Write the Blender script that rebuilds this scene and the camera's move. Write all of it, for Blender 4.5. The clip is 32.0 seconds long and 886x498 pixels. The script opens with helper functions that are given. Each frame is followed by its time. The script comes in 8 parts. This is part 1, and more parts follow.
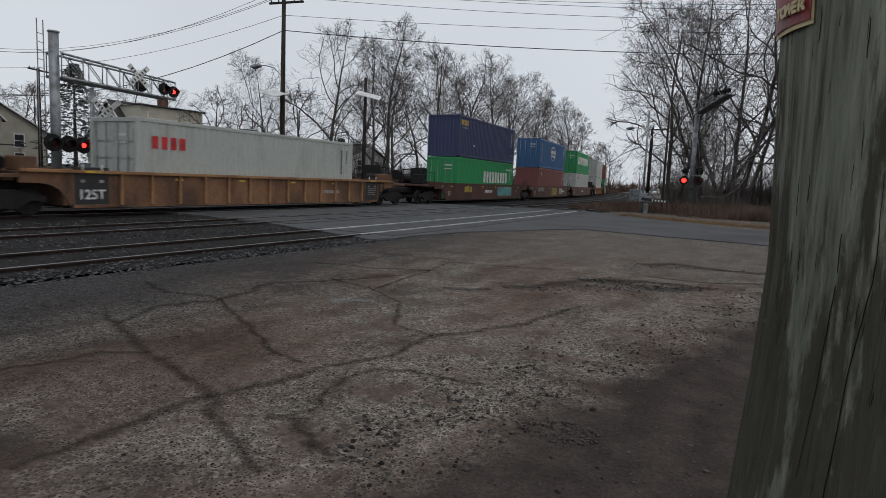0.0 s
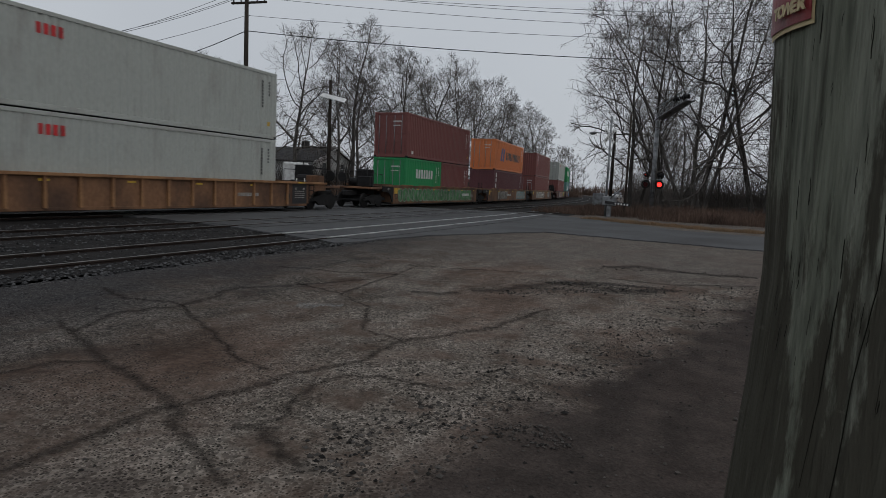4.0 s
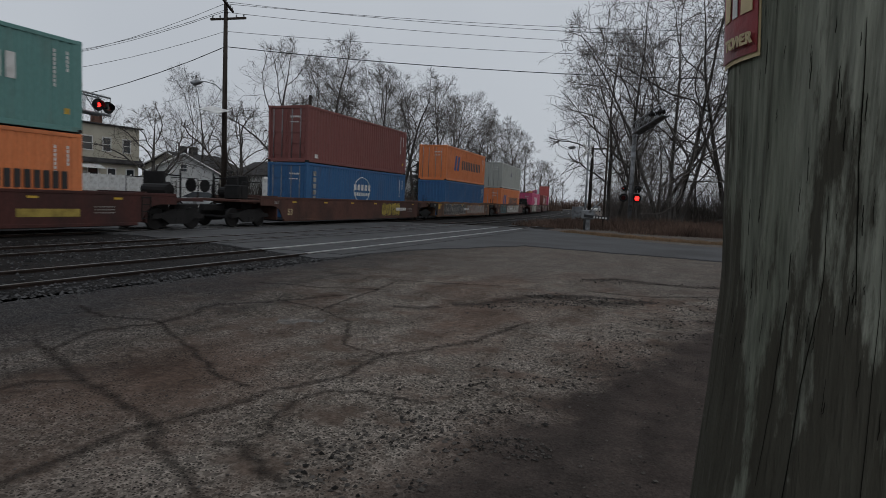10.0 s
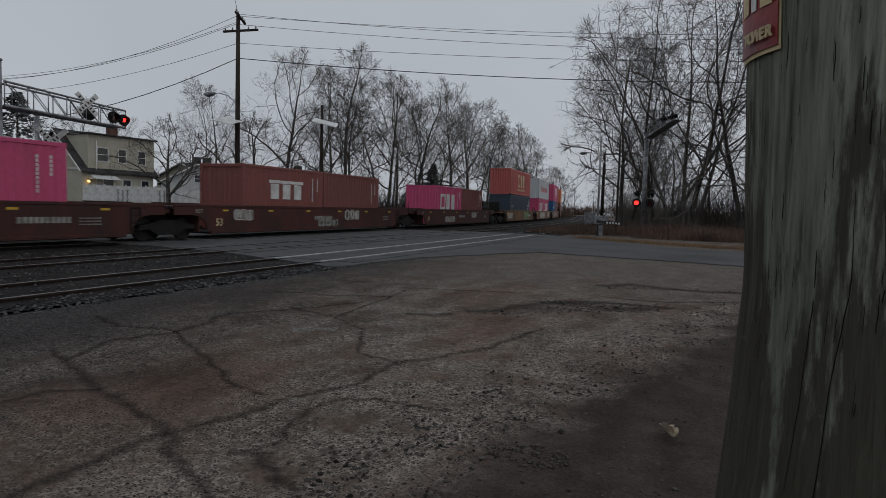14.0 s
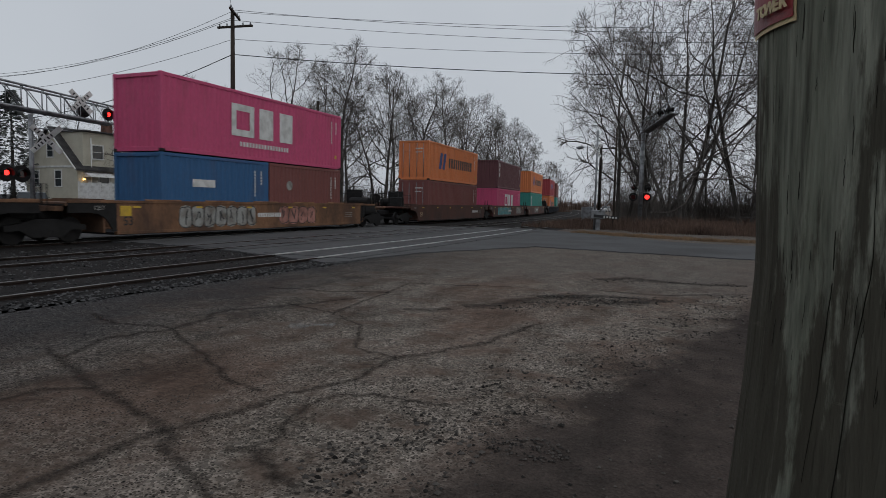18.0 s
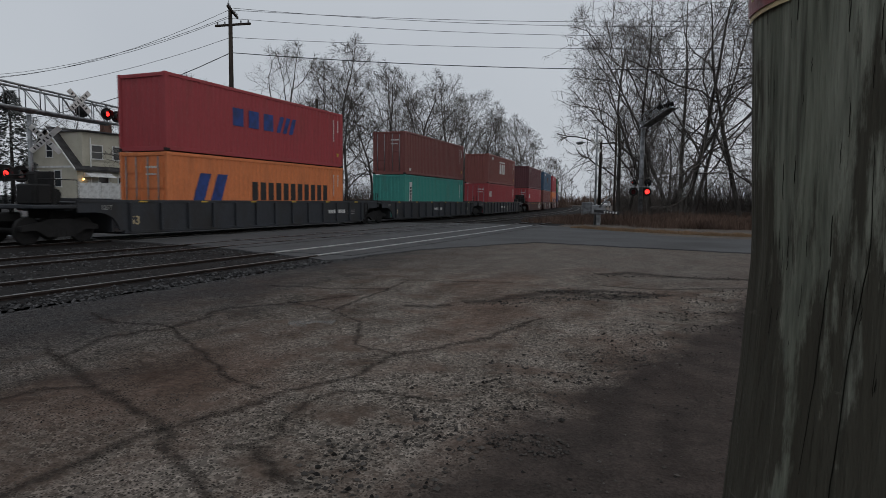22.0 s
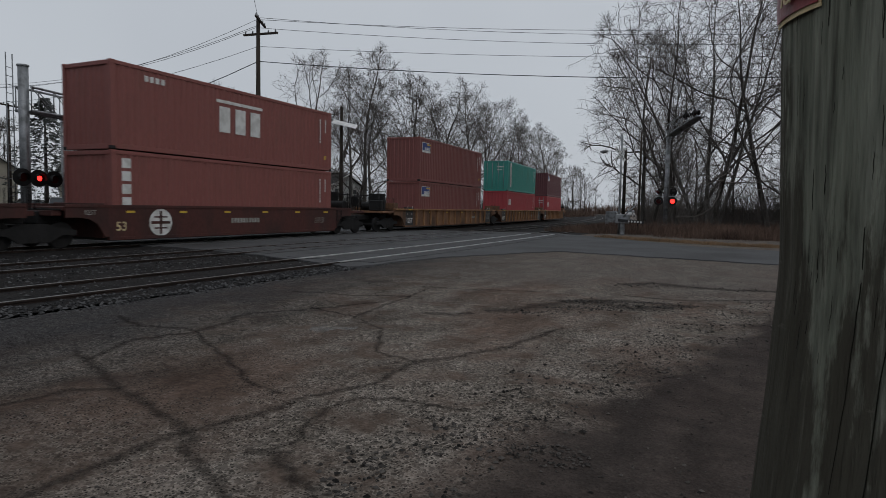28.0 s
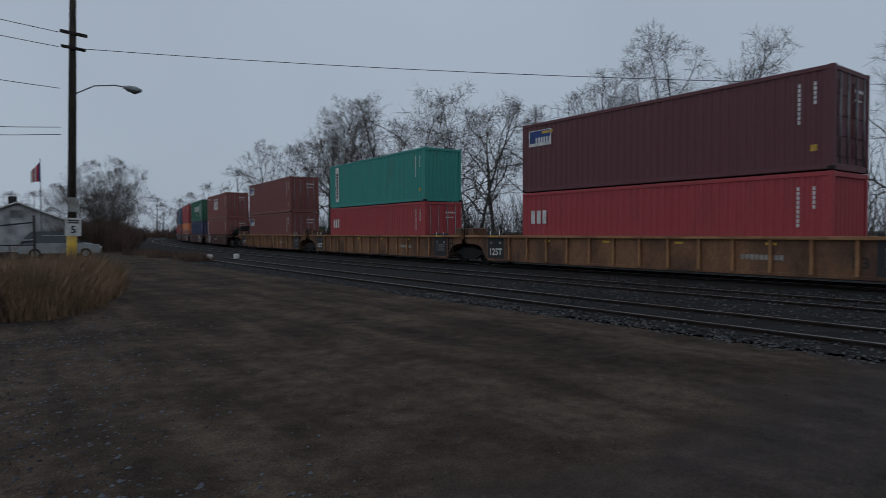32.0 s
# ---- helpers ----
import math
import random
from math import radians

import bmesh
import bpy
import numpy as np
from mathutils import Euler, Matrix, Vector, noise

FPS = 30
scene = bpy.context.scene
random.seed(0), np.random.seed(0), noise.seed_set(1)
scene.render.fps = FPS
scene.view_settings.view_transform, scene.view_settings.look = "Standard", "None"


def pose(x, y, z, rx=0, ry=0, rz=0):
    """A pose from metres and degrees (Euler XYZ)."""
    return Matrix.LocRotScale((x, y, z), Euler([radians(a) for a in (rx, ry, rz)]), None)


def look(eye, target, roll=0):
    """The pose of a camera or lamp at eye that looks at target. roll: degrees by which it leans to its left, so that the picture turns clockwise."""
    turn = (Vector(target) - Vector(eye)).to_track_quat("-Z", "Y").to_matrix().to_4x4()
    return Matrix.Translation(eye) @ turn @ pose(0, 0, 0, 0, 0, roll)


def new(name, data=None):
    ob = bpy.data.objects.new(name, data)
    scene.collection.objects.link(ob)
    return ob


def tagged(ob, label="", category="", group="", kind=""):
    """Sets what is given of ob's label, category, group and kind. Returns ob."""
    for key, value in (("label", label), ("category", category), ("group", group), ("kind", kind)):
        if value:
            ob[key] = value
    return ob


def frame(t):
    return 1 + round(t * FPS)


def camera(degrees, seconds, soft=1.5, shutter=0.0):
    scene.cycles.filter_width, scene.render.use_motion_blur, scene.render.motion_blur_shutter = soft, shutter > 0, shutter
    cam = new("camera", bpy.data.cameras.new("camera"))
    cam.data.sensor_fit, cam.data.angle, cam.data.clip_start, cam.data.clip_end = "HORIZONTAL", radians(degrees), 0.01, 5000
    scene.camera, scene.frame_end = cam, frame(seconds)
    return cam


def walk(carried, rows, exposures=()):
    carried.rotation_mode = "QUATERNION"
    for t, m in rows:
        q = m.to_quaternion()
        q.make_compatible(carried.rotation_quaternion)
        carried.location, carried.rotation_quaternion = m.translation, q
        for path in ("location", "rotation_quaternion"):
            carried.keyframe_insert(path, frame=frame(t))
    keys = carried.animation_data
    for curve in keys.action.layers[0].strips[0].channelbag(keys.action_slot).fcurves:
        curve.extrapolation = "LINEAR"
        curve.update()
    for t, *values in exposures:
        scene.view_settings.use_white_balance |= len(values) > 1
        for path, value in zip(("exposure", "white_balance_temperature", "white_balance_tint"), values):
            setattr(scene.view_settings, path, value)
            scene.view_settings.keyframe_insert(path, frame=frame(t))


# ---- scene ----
def eye_pose(x, y, z, yaw, pitch, roll):
    a, b = radians(yaw), radians(pitch)
    ahead = Vector((-math.sin(a) * math.cos(b), math.cos(a) * math.cos(b), math.sin(b)))
    eye = Vector((x, y, z))
    return look(eye, eye + ahead, roll)


# seconds, x, y, z, yaw, pitch, roll
ROWS = [
    (0.0, 0.038, -0.021, 1.619, 28.65, -6.43, 2.48), (0.5, 0.006, 0.007, 1.601, 28.06, -6.51, 2.58), (1.0, -0.007, 0.025, 1.585, 27.49, -6.48, 2.72),
    (1.5, -0.021, 0.028, 1.582, 26.95, -6.30, 2.86), (2.0, -0.031, 0.032, 1.588, 26.59, -6.13, 2.90), (2.5, -0.034, 0.019, 1.593, 26.25, -6.00, 3.00),
    (3.0, -0.033, 0.017, 1.602, 25.87, -5.94, 2.97), (3.5, -0.024, 0.009, 1.613, 25.63, -6.00, 2.80), (5.5, -0.017, 0.004, 1.619, 24.79, -5.80, 2.47),
    (6.0, -0.011, -0.008, 1.632, 24.56, -5.60, 2.57), (6.5, -0.009, -0.008, 1.629, 24.38, -5.30, 2.57), (7.0, -0.007, -0.014, 1.629, 24.16, -5.12, 2.51),
    (7.5, -0.003, -0.017, 1.630, 24.03, -4.99, 2.49), (8.0, -0.005, -0.013, 1.626, 23.96, -4.87, 2.40), (8.5, -0.009, -0.014, 1.623, 23.91, -4.78, 2.34),
    (9.0, -0.008, -0.015, 1.621, 23.85, -4.66, 2.37), (9.5, 0.016, -0.056, 1.633, 23.80, -4.62, 2.30), (10.0, 0.007, -0.042, 1.625, 23.71, -4.57, 2.33),
    (10.5, -0.004, -0.037, 1.617, 23.64, -4.53, 2.35), (11.0, -0.011, -0.022, 1.611, 23.62, -4.48, 2.48), (11.5, -0.021, -0.015, 1.606, 23.70, -4.35, 2.40),
    (12.0, -0.028, -0.011, 1.602, 24.15, -4.23, 2.19), (12.5, -0.020, -0.019, 1.609, 24.79, -4.12, 1.95), (13.0, -0.028, -0.010, 1.610, 25.13, -4.05, 1.82),
    (13.5, -0.011, -0.025, 1.616, 25.07, -3.98, 1.74), (14.0, -0.003, -0.030, 1.614, 24.89, -3.91, 1.64), (14.5, -0.012, -0.025, 1.606, 24.82, -3.91, 1.57),
    (16.5, -0.007, 0.003, 1.595, 24.55, -4.14, 1.30), (17.0, -0.016, 0.016, 1.592, 24.54, -4.22, 1.23), (17.5, -0.027, 0.019, 1.591, 24.58, -4.29, 1.16),
    (18.0, -0.025, 0.006, 1.594, 24.62, -4.30, 1.21), (18.5, -0.022, 0.002, 1.592, 24.66, -4.34, 1.04), (19.0, -0.011, 0.000, 1.593, 24.78, -4.39, 0.88),
    (19.5, -0.001, 0.003, 1.594, 24.85, -4.42, 0.78), (20.0, -0.000, -0.000, 1.600, 24.85, -4.48, 0.77), (20.5, -0.018, 0.019, 1.587, 24.79, -4.52, 0.75),
    (21.0, -0.027, 0.034, 1.582, 24.75, -4.55, 0.66), (21.5, -0.027, 0.037, 1.577, 24.68, -4.57, 0.71), (22.0, -0.016, 0.032, 1.582, 24.68, -4.60, 0.67),
    (22.5, -0.010, 0.039, 1.581, 24.70, -4.63, 0.66), (23.0, -0.014, 0.039, 1.584, 24.72, -4.65, 0.66), (23.5, -0.016, 0.041, 1.581, 24.82, -4.63, 0.65),
    (24.0, -0.012, 0.031, 1.582, 24.93, -4.58, 0.67), (24.5, -0.003, 0.009, 1.590, 24.98, -4.56, 0.63), (25.0, 0.007, 0.007, 1.591, 25.03, -4.54, 0.49),
    (25.5, 0.010, 0.007, 1.590, 25.04, -4.53, 0.52), (27.5, -0.010, 0.030, 1.575, 25.89, -4.22, 0.79), (28.0, -0.015, 0.041, 1.582, 26.78, -3.90, 1.13),
    (28.5, -0.022, 0.028, 1.591, 27.69, -3.78, 1.26), (29.0, -0.012, 0.045, 1.593, 28.62, -3.66, 1.00), (29.5, -0.006, 0.070, 1.600, 30.00, -3.40, 0.66),
    (30.0, 0.000, 0.060, 1.600, 34.45, -2.42, -0.50), (30.3, 0.000, 0.050, 1.600, 39.30, -1.75, -1.00), (30.5, 0.000, 0.040, 1.600, 45.80, -1.30, -1.35),
    (30.7, 0.000, 0.030, 1.600, 54.30, -1.05, -1.60), (31.0, 0.000, 0.020, 1.600, 70.50, -0.80, -1.80), (31.2, 0.000, 0.010, 1.600, 85.00, -0.55, -1.55),
    (31.4, 0.000, 0.000, 1.600, 102.50, -0.55, -1.35), (31.6, 0.000, 0.000, 1.600, 121.00, -0.78, -1.30), (31.8, 0.000, 0.000, 1.600, 134.50, -1.13, -0.84),
    (32.0, 0.000, 0.000, 1.600, 142.40, -1.57, -0.20),
]
cam = camera(71.8, 32.0, soft=0.5, shutter=0.12)
walk(cam, [(r[0], eye_pose(*r[1:])) for r in ROWS],
     [(0.0, 0.46, 6250, 8), (1.0, 0.24, 6250, 8), (3.0, 0.06, 6250, 8), (6.0, 0.1, 6200, 8), (9.0, 0.05, 6200, 8), (12.0, 0.06, 6200, 8), (14.0, -0.10, 6200, 8), (17.0, 0.11, 6200, 8), (25.0, 0.08, 6200, 8), (28.0, 0.06, 6200, 8), (29.0, -0.12, 6200, 8), (30.0, -0.27, 6150, 7), (31.0, -0.42, 5950, 5), (32.0, -0.22, 5600, 5)])

# ---- world and light: an even overcast evening sky ----
world = bpy.data.worlds.new("overcast_sky")
scene.world = world
world.use_nodes = True
wn = world.node_tree.nodes
wl = world.node_tree.links
wn.clear()
sky = wn.new("ShaderNodeTexSky")
sky.sky_type = "NISHITA"
sky.sun_disc = False
sky.sun_elevation = radians(18)
sky.sun_rotation = radians(60)
sky.air_density, sky.dust_density = 1.0, 4.0
sky_bg = wn.new("ShaderNodeBackground")
sky_bg.inputs["Strength"].default_value = 0.05
wl.new(sky.outputs["Color"], sky_bg.inputs["Color"])
cloud_tc = wn.new("ShaderNodeTexCoord")
cloud_noise = wn.new("ShaderNodeTexNoise")
cloud_noise.inputs["Scale"].default_value = 1.6
cloud_noise.inputs["Detail"].default_value = 3
cloud_ramp = wn.new("ShaderNodeValToRGB")
cloud_ramp.color_ramp.elements[0].position, cloud_ramp.color_ramp.elements[0].color = 0.3, (0.395, 0.405, 0.43, 1)
cloud_ramp.color_ramp.elements[1].position, cloud_ramp.color_ramp.elements[1].color = 0.7, (0.455, 0.465, 0.485, 1)
wl.new(cloud_tc.outputs["Generated"], cloud_noise.inputs["Vector"])
wl.new(cloud_noise.outputs["Fac"], cloud_ramp.inputs["Fac"])
cloud_bg = wn.new("ShaderNodeBackground")
cloud_bg.inputs["Strength"].default_value = 1.2
wl.new(cloud_ramp.outputs["Color"], cloud_bg.inputs["Color"])
sky_mix = wn.new("ShaderNodeMixShader")
sky_mix.inputs["Fac"].default_value = 0.9
world_out = wn.new("ShaderNodeOutputWorld")
wl.new(sky_bg.outputs[0], sky_mix.inputs[1])
wl.new(cloud_bg.outputs[0], sky_mix.inputs[2])
wl.new(sky_mix.outputs[0], world_out.inputs["Surface"])
sun = new("sun", bpy.data.lights.new("sun", "SUN"))
sun.data.energy, sun.data.angle, sun.data.color = 0.25, radians(40), (1.0, 0.97, 0.93)
sun.matrix_world = look((0, 0, 40), (-20, 12, 0))


# ---- materials ----
def shade(name, col, rough=0.8, metal=0.0, var=0.25, scale=3.0, fine=40.0, bump=0.15, col2=None, amount=0.45, rnd=0.0, bump_dist=0.01, stretch=None):
    """A worn surface: base colour, a second colour in stains, fine grain and relief."""
    m = bpy.data.materials.new(name)
    m.use_nodes = True
    n, l = m.node_tree.nodes, m.node_tree.links
    b = n["Principled BSDF"]
    b.inputs["Metallic"].default_value = metal
    b.inputs["Specular IOR Level"].default_value = 0.12 if rough > 0.84 else (0.3 if rough > 0.68 else 0.5)
    tc = n.new("ShaderNodeTexCoord")
    vec = tc.outputs["Object"]
    if stretch:
        mp = n.new("ShaderNodeMapping")
        mp.inputs["Scale"].default_value = stretch
        l.new(vec, mp.inputs["Vector"])
        vec = mp.outputs["Vector"]
    big = n.new("ShaderNodeTexNoise")
    big.inputs["Scale"].default_value, big.inputs["Detail"].default_value = scale, 5
    sml = n.new("ShaderNodeTexNoise")
    sml.inputs["Scale"].default_value, sml.inputs["Detail"].default_value = fine, 3
    l.new(vec, big.inputs["Vector"])
    l.new(vec, sml.inputs["Vector"])
    c2 = col2 or tuple(c * 0.45 for c in col[:3])
    ramp = n.new("ShaderNodeValToRGB")
    ramp.color_ramp.elements[0].position, ramp.color_ramp.elements[0].color = max(0.0, amount - 0.12), (*c2[:3], 1)
    ramp.color_ramp.elements[1].position, ramp.color_ramp.elements[1].color = min(1.0, amount + 0.14), (*col[:3], 1)
    l.new(big.outputs["Fac"], ramp.inputs["Fac"])
    hsv = n.new("ShaderNodeHueSaturation")
    mr = n.new("ShaderNodeMapRange")
    mr.inputs["From Min"].default_value, mr.inputs["From Max"].default_value = 0.25, 0.75
    mr.inputs["To Min"].default_value, mr.inputs["To Max"].default_value = 1 - var, 1 + var
    l.new(sml.outputs["Fac"], mr.inputs["Value"])
    val = mr.outputs["Result"]
    if rnd:
        oi = n.new("ShaderNodeObjectInfo")
        r2 = n.new("ShaderNodeMapRange")
        r2.inputs["To Min"].default_value, r2.inputs["To Max"].default_value = 1 - rnd, 1 + rnd
        mul = n.new("ShaderNodeMath")
        mul.operation = "MULTIPLY"
        l.new(oi.outputs["Random"], r2.inputs["Value"])
        l.new(r2.outputs["Result"], mul.inputs[0])
        l.new(val, mul.inputs[1])
        val = mul.outputs[0]
    l.new(ramp.outputs["Color"], hsv.inputs["Color"])
    l.new(val, hsv.inputs["Value"])
    l.new(hsv.outputs["Color"], b.inputs["Base Color"])
    rr = n.new("ShaderNodeMapRange")
    rr.inputs["To Min"].default_value, rr.inputs["To Max"].default_value = max(0.05, rough - 0.12), min(1.0, rough + 0.12)
    l.new(big.outputs["Fac"], rr.inputs["Value"])
    l.new(rr.outputs["Result"], b.inputs["Roughness"])
    if bump:
        bp = n.new("ShaderNodeBump")
        bp.inputs["Strength"].default_value, bp.inputs["Distance"].default_value = bump, bump_dist
        l.new(sml.outputs["Fac"], bp.inputs["Height"])
        l.new(bp.outputs["Normal"], b.inputs["Normal"])
    return m


def glow(name, col, strength):
    m = bpy.data.materials.new(name)
    m.use_nodes = True
    b = m.node_tree.nodes["Principled BSDF"]
    b.inputs["Base Color"].default_value = (*col, 1)
    b.inputs["Emission Color"].default_value = (*col, 1)
    b.inputs["Emission Strength"].default_value = strength
    return m


def pane_mat(name, col=(0.03, 0.035, 0.04)):
    m = bpy.data.materials.new(name)
    m.use_nodes = True
    b = m.node_tree.nodes["Principled BSDF"]
    b.inputs["Base Color"].default_value = (*col, 1)
    b.inputs["Roughness"].default_value = 0.08
    return m


def paint(name, col, rust=(0.11, 0.045, 0.025), amount=0.33):
    """Container and car paint: chalky, streaked downwards, with rust where it is worn."""
    col = tuple(c * 1.04 + 0.016 for c in col)
    return shade(name, col, rough=0.62, var=0.12, scale=1.1, fine=18.0, bump=0.08, col2=tuple(0.62 * c + 0.38 * r * 0.8 for c, r in zip(col, rust)),
                 amount=amount, stretch=(1.0, 1.0, 0.35))


PAINT = {
    "grey": paint("paint_light_grey", (0.36, 0.375, 0.345)), "navy": paint("paint_navy", (0.016, 0.026, 0.085)),
    "green": paint("paint_bright_green", (0.006, 0.22, 0.06)), "blue": paint("paint_blue", (0.012, 0.085, 0.215)),
    "brown": paint("paint_red_brown", (0.16, 0.042, 0.035)), "dark": paint("paint_dark_maroon", (0.095, 0.022, 0.028)),
    "orange": paint("paint_orange", (0.61, 0.178, 0.05)), "slate": paint("paint_slate_blue", (0.022, 0.04, 0.065)),
    "teal": paint("paint_grey_green", (0.10, 0.235, 0.215)), "pink": paint("paint_magenta", (0.50, 0.055, 0.155)),
    "red": paint("paint_red", (0.31, 0.028, 0.036)), "coral": paint("paint_faded_red", (0.42, 0.085, 0.075)),
    "white": paint("paint_pale_grey", (0.52, 0.55, 0.565)), "mint": paint("paint_sea_green", (0.03, 0.235, 0.195)),
    "forest": paint("paint_forest_green", (0.008, 0.10, 0.05)), "steel": paint("paint_weathered_blue", (0.03, 0.085, 0.155), amount=0.42),
    "rust": paint("paint_rust_red", (0.19, 0.050, 0.040)),
}
WELL = {
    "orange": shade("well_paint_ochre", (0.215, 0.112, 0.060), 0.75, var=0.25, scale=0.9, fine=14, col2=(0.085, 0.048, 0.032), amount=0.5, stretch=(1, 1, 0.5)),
    "brown": shade("well_paint_brown", (0.098, 0.045, 0.034), 0.7, var=0.2, scale=0.9, fine=14, col2=(0.05, 0.026, 0.02), amount=0.47, stretch=(1, 1, 0.5)),
    "maroon": shade("well_paint_maroon", (0.07, 0.024, 0.02), 0.7, var=0.2, scale=0.9, fine=14, col2=(0.035, 0.017, 0.015), amount=0.45, stretch=(1, 1, 0.5)),
    "black": shade("well_paint_blue_black", (0.03, 0.033, 0.04), 0.65, var=0.2, scale=0.9, fine=14, col2=(0.018, 0.017, 0.017), amount=0.45, stretch=(1, 1, 0.5)),
}
# Light on the ribs is put into this ochre; chord and guards are paler.
M_RIB = shade("lit_rib_pale_guard_ochre", (0.31, 0.165, 0.078), 0.72, var=0.2, scale=1.2, fine=16, col2=(0.17, 0.08, 0.04), amount=0.42)
M_BLACK = shade("grimy_black_steel", (0.016, 0.015, 0.015), 0.75, var=0.3, scale=4, fine=30)
M_STEEL = shade("galvanised_steel", (0.30, 0.31, 0.32), 0.5, 0.6, var=0.12, scale=3, fine=30)
M_RAIL = shade("rail_side_rust", (0.035, 0.024, 0.02), 0.8, 0.2, var=0.2, scale=3, fine=30)
M_DULLTOP = shade("rusty_rail_head", (0.20, 0.19, 0.18), 0.45, 0.4, var=0.15, scale=2, fine=20)
M_SIDINGTOP = shade("dull_rail_head", (0.42, 0.42, 0.41), 0.55, 0.3, var=0.15, scale=2, fine=20)
M_RAILTOP = shade("polished_rail_head", (0.20, 0.195, 0.19), 0.45, 0.7, var=0.1, scale=2, fine=20)
M_TIE = shade("creosoted_tie", (0.035, 0.027, 0.022), 0.9, var=0.3, scale=4, fine=25, rnd=0.3)
M_WHITE = shade("white_paint", (0.68, 0.68, 0.66), 0.6, var=0.08, scale=3, fine=30, col2=(0.48, 0.47, 0.45))
M_SPLIT = shade("dark_split_wood", (0.014, 0.013, 0.010), 0.95, var=0.2)
M_INK = shade("black_paint", (0.02, 0.02, 0.022), 0.6, var=0.1)
M_YELLOW = shade("yellow_paint", (0.62, 0.40, 0.03), 0.6, var=0.12, col2=(0.35, 0.22, 0.05))
M_REDINK = shade("red_paint", (0.55, 0.02, 0.025), 0.55, var=0.08)
M_BLUEINK = shade("blue_paint", (0.02, 0.055, 0.24), 0.55, var=0.08)
M_CREAM = shade("cream_paint", (0.62, 0.50, 0.28), 0.6, var=0.1)
M_PALE = shade("chalky_grey_spray", (0.34, 0.34, 0.32), 0.85, var=0.12, scale=2.2, col2=(0.17, 0.15, 0.13))
M_SPRAY = {
    "white": shade("spray_white", (0.55, 0.54, 0.5), 0.8, var=0.15, scale=2, col2=(0.3, 0.27, 0.23)),
    "grey": M_PALE,
    "cyan": shade("spray_cyan", (0.12, 0.38, 0.40), 0.8, var=0.15, scale=2),
    "blue": shade("spray_blue", (0.03, 0.10, 0.32), 0.8, var=0.15, scale=2),
    "green": shade("spray_green", (0.10, 0.26, 0.11), 0.8, var=0.15, scale=2),
    "yellow": shade("spray_yellow", (0.40, 0.30, 0.07), 0.8, var=0.15, scale=2),
    "pink": shade("spray_pink", (0.45, 0.22, 0.18), 0.8, var=0.15, scale=2),
    "black": M_INK,
}


def pole_mat():
    """Weathered treated pine: pale grey-green grain, dark checks, and brown-black patches, more of them lower down."""
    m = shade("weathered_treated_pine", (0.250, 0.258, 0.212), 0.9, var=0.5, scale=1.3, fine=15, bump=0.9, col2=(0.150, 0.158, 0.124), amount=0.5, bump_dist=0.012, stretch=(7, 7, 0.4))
    n, l = m.node_tree.nodes, m.node_tree.links
    b = n["Principled BSDF"]
    grain = b.inputs["Base Color"].links[0].from_socket
    tc = n.new("ShaderNodeTexCoord")

    def streaks(scale, sx, sz, detail, rough=0.6):
        mp = n.new("ShaderNodeMapping")
        mp.inputs["Scale"].default_value = (sx, sx, sz)
        l.new(tc.outputs["Object"], mp.inputs["Vector"])
        q = n.new("ShaderNodeTexNoise")
        q.inputs["Scale"].default_value, q.inputs["Detail"].default_value, q.inputs["Roughness"].default_value = scale, detail, rough
        l.new(mp.outputs["Vector"], q.inputs["Vector"])
        return q.outputs["Fac"]

    def ramp(src, p0, p1, c1=(1, 1, 1, 1)):
        q = n.new("ShaderNodeValToRGB")
        q.color_ramp.elements[0].position, q.color_ramp.elements[0].color = p0, (0, 0, 0, 1)
        q.color_ramp.elements[1].position, q.color_ramp.elements[1].color = p1, c1
        l.new(src, q.inputs["Fac"])
        return q.outputs["Color"]

    def mixed(fac, a, col):
        q = n.new("ShaderNodeMix")
        q.data_type = "RGBA"
        l.new(fac, q.inputs["Factor"])
        l.new(a, q.inputs["A"])
        q.inputs["B"].default_value = (*col, 1)
        return q.outputs["Result"]

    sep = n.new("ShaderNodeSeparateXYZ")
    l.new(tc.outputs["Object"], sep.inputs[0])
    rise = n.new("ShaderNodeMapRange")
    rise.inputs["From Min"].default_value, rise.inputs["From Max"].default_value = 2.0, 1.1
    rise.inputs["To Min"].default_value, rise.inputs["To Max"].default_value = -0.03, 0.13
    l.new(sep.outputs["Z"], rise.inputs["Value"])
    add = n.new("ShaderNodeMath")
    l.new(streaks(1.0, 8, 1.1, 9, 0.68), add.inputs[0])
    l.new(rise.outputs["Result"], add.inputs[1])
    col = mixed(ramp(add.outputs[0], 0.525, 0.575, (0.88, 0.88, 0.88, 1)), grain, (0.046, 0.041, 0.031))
    col = mixed(ramp(streaks(1.0, 60, 1.6, 4), 0.58, 0.70, (0.6, 0.6, 0.6, 1)), col, (0.045, 0.043, 0.034))
    col = mixed(ramp(streaks(1.0, 26, 0.7, 7, 0.7), 0.57, 0.66, (0.26, 0.26, 0.26, 1)), col, (0.25, 0.252, 0.205))
    col = mixed(ramp(streaks(1.0, 5, 34, 4), 0.70, 0.76, (0.25, 0.25, 0.25, 1)), col, (0.30, 0.298, 0.25))
    l.new(col, b.inputs["Base Color"])
    return m


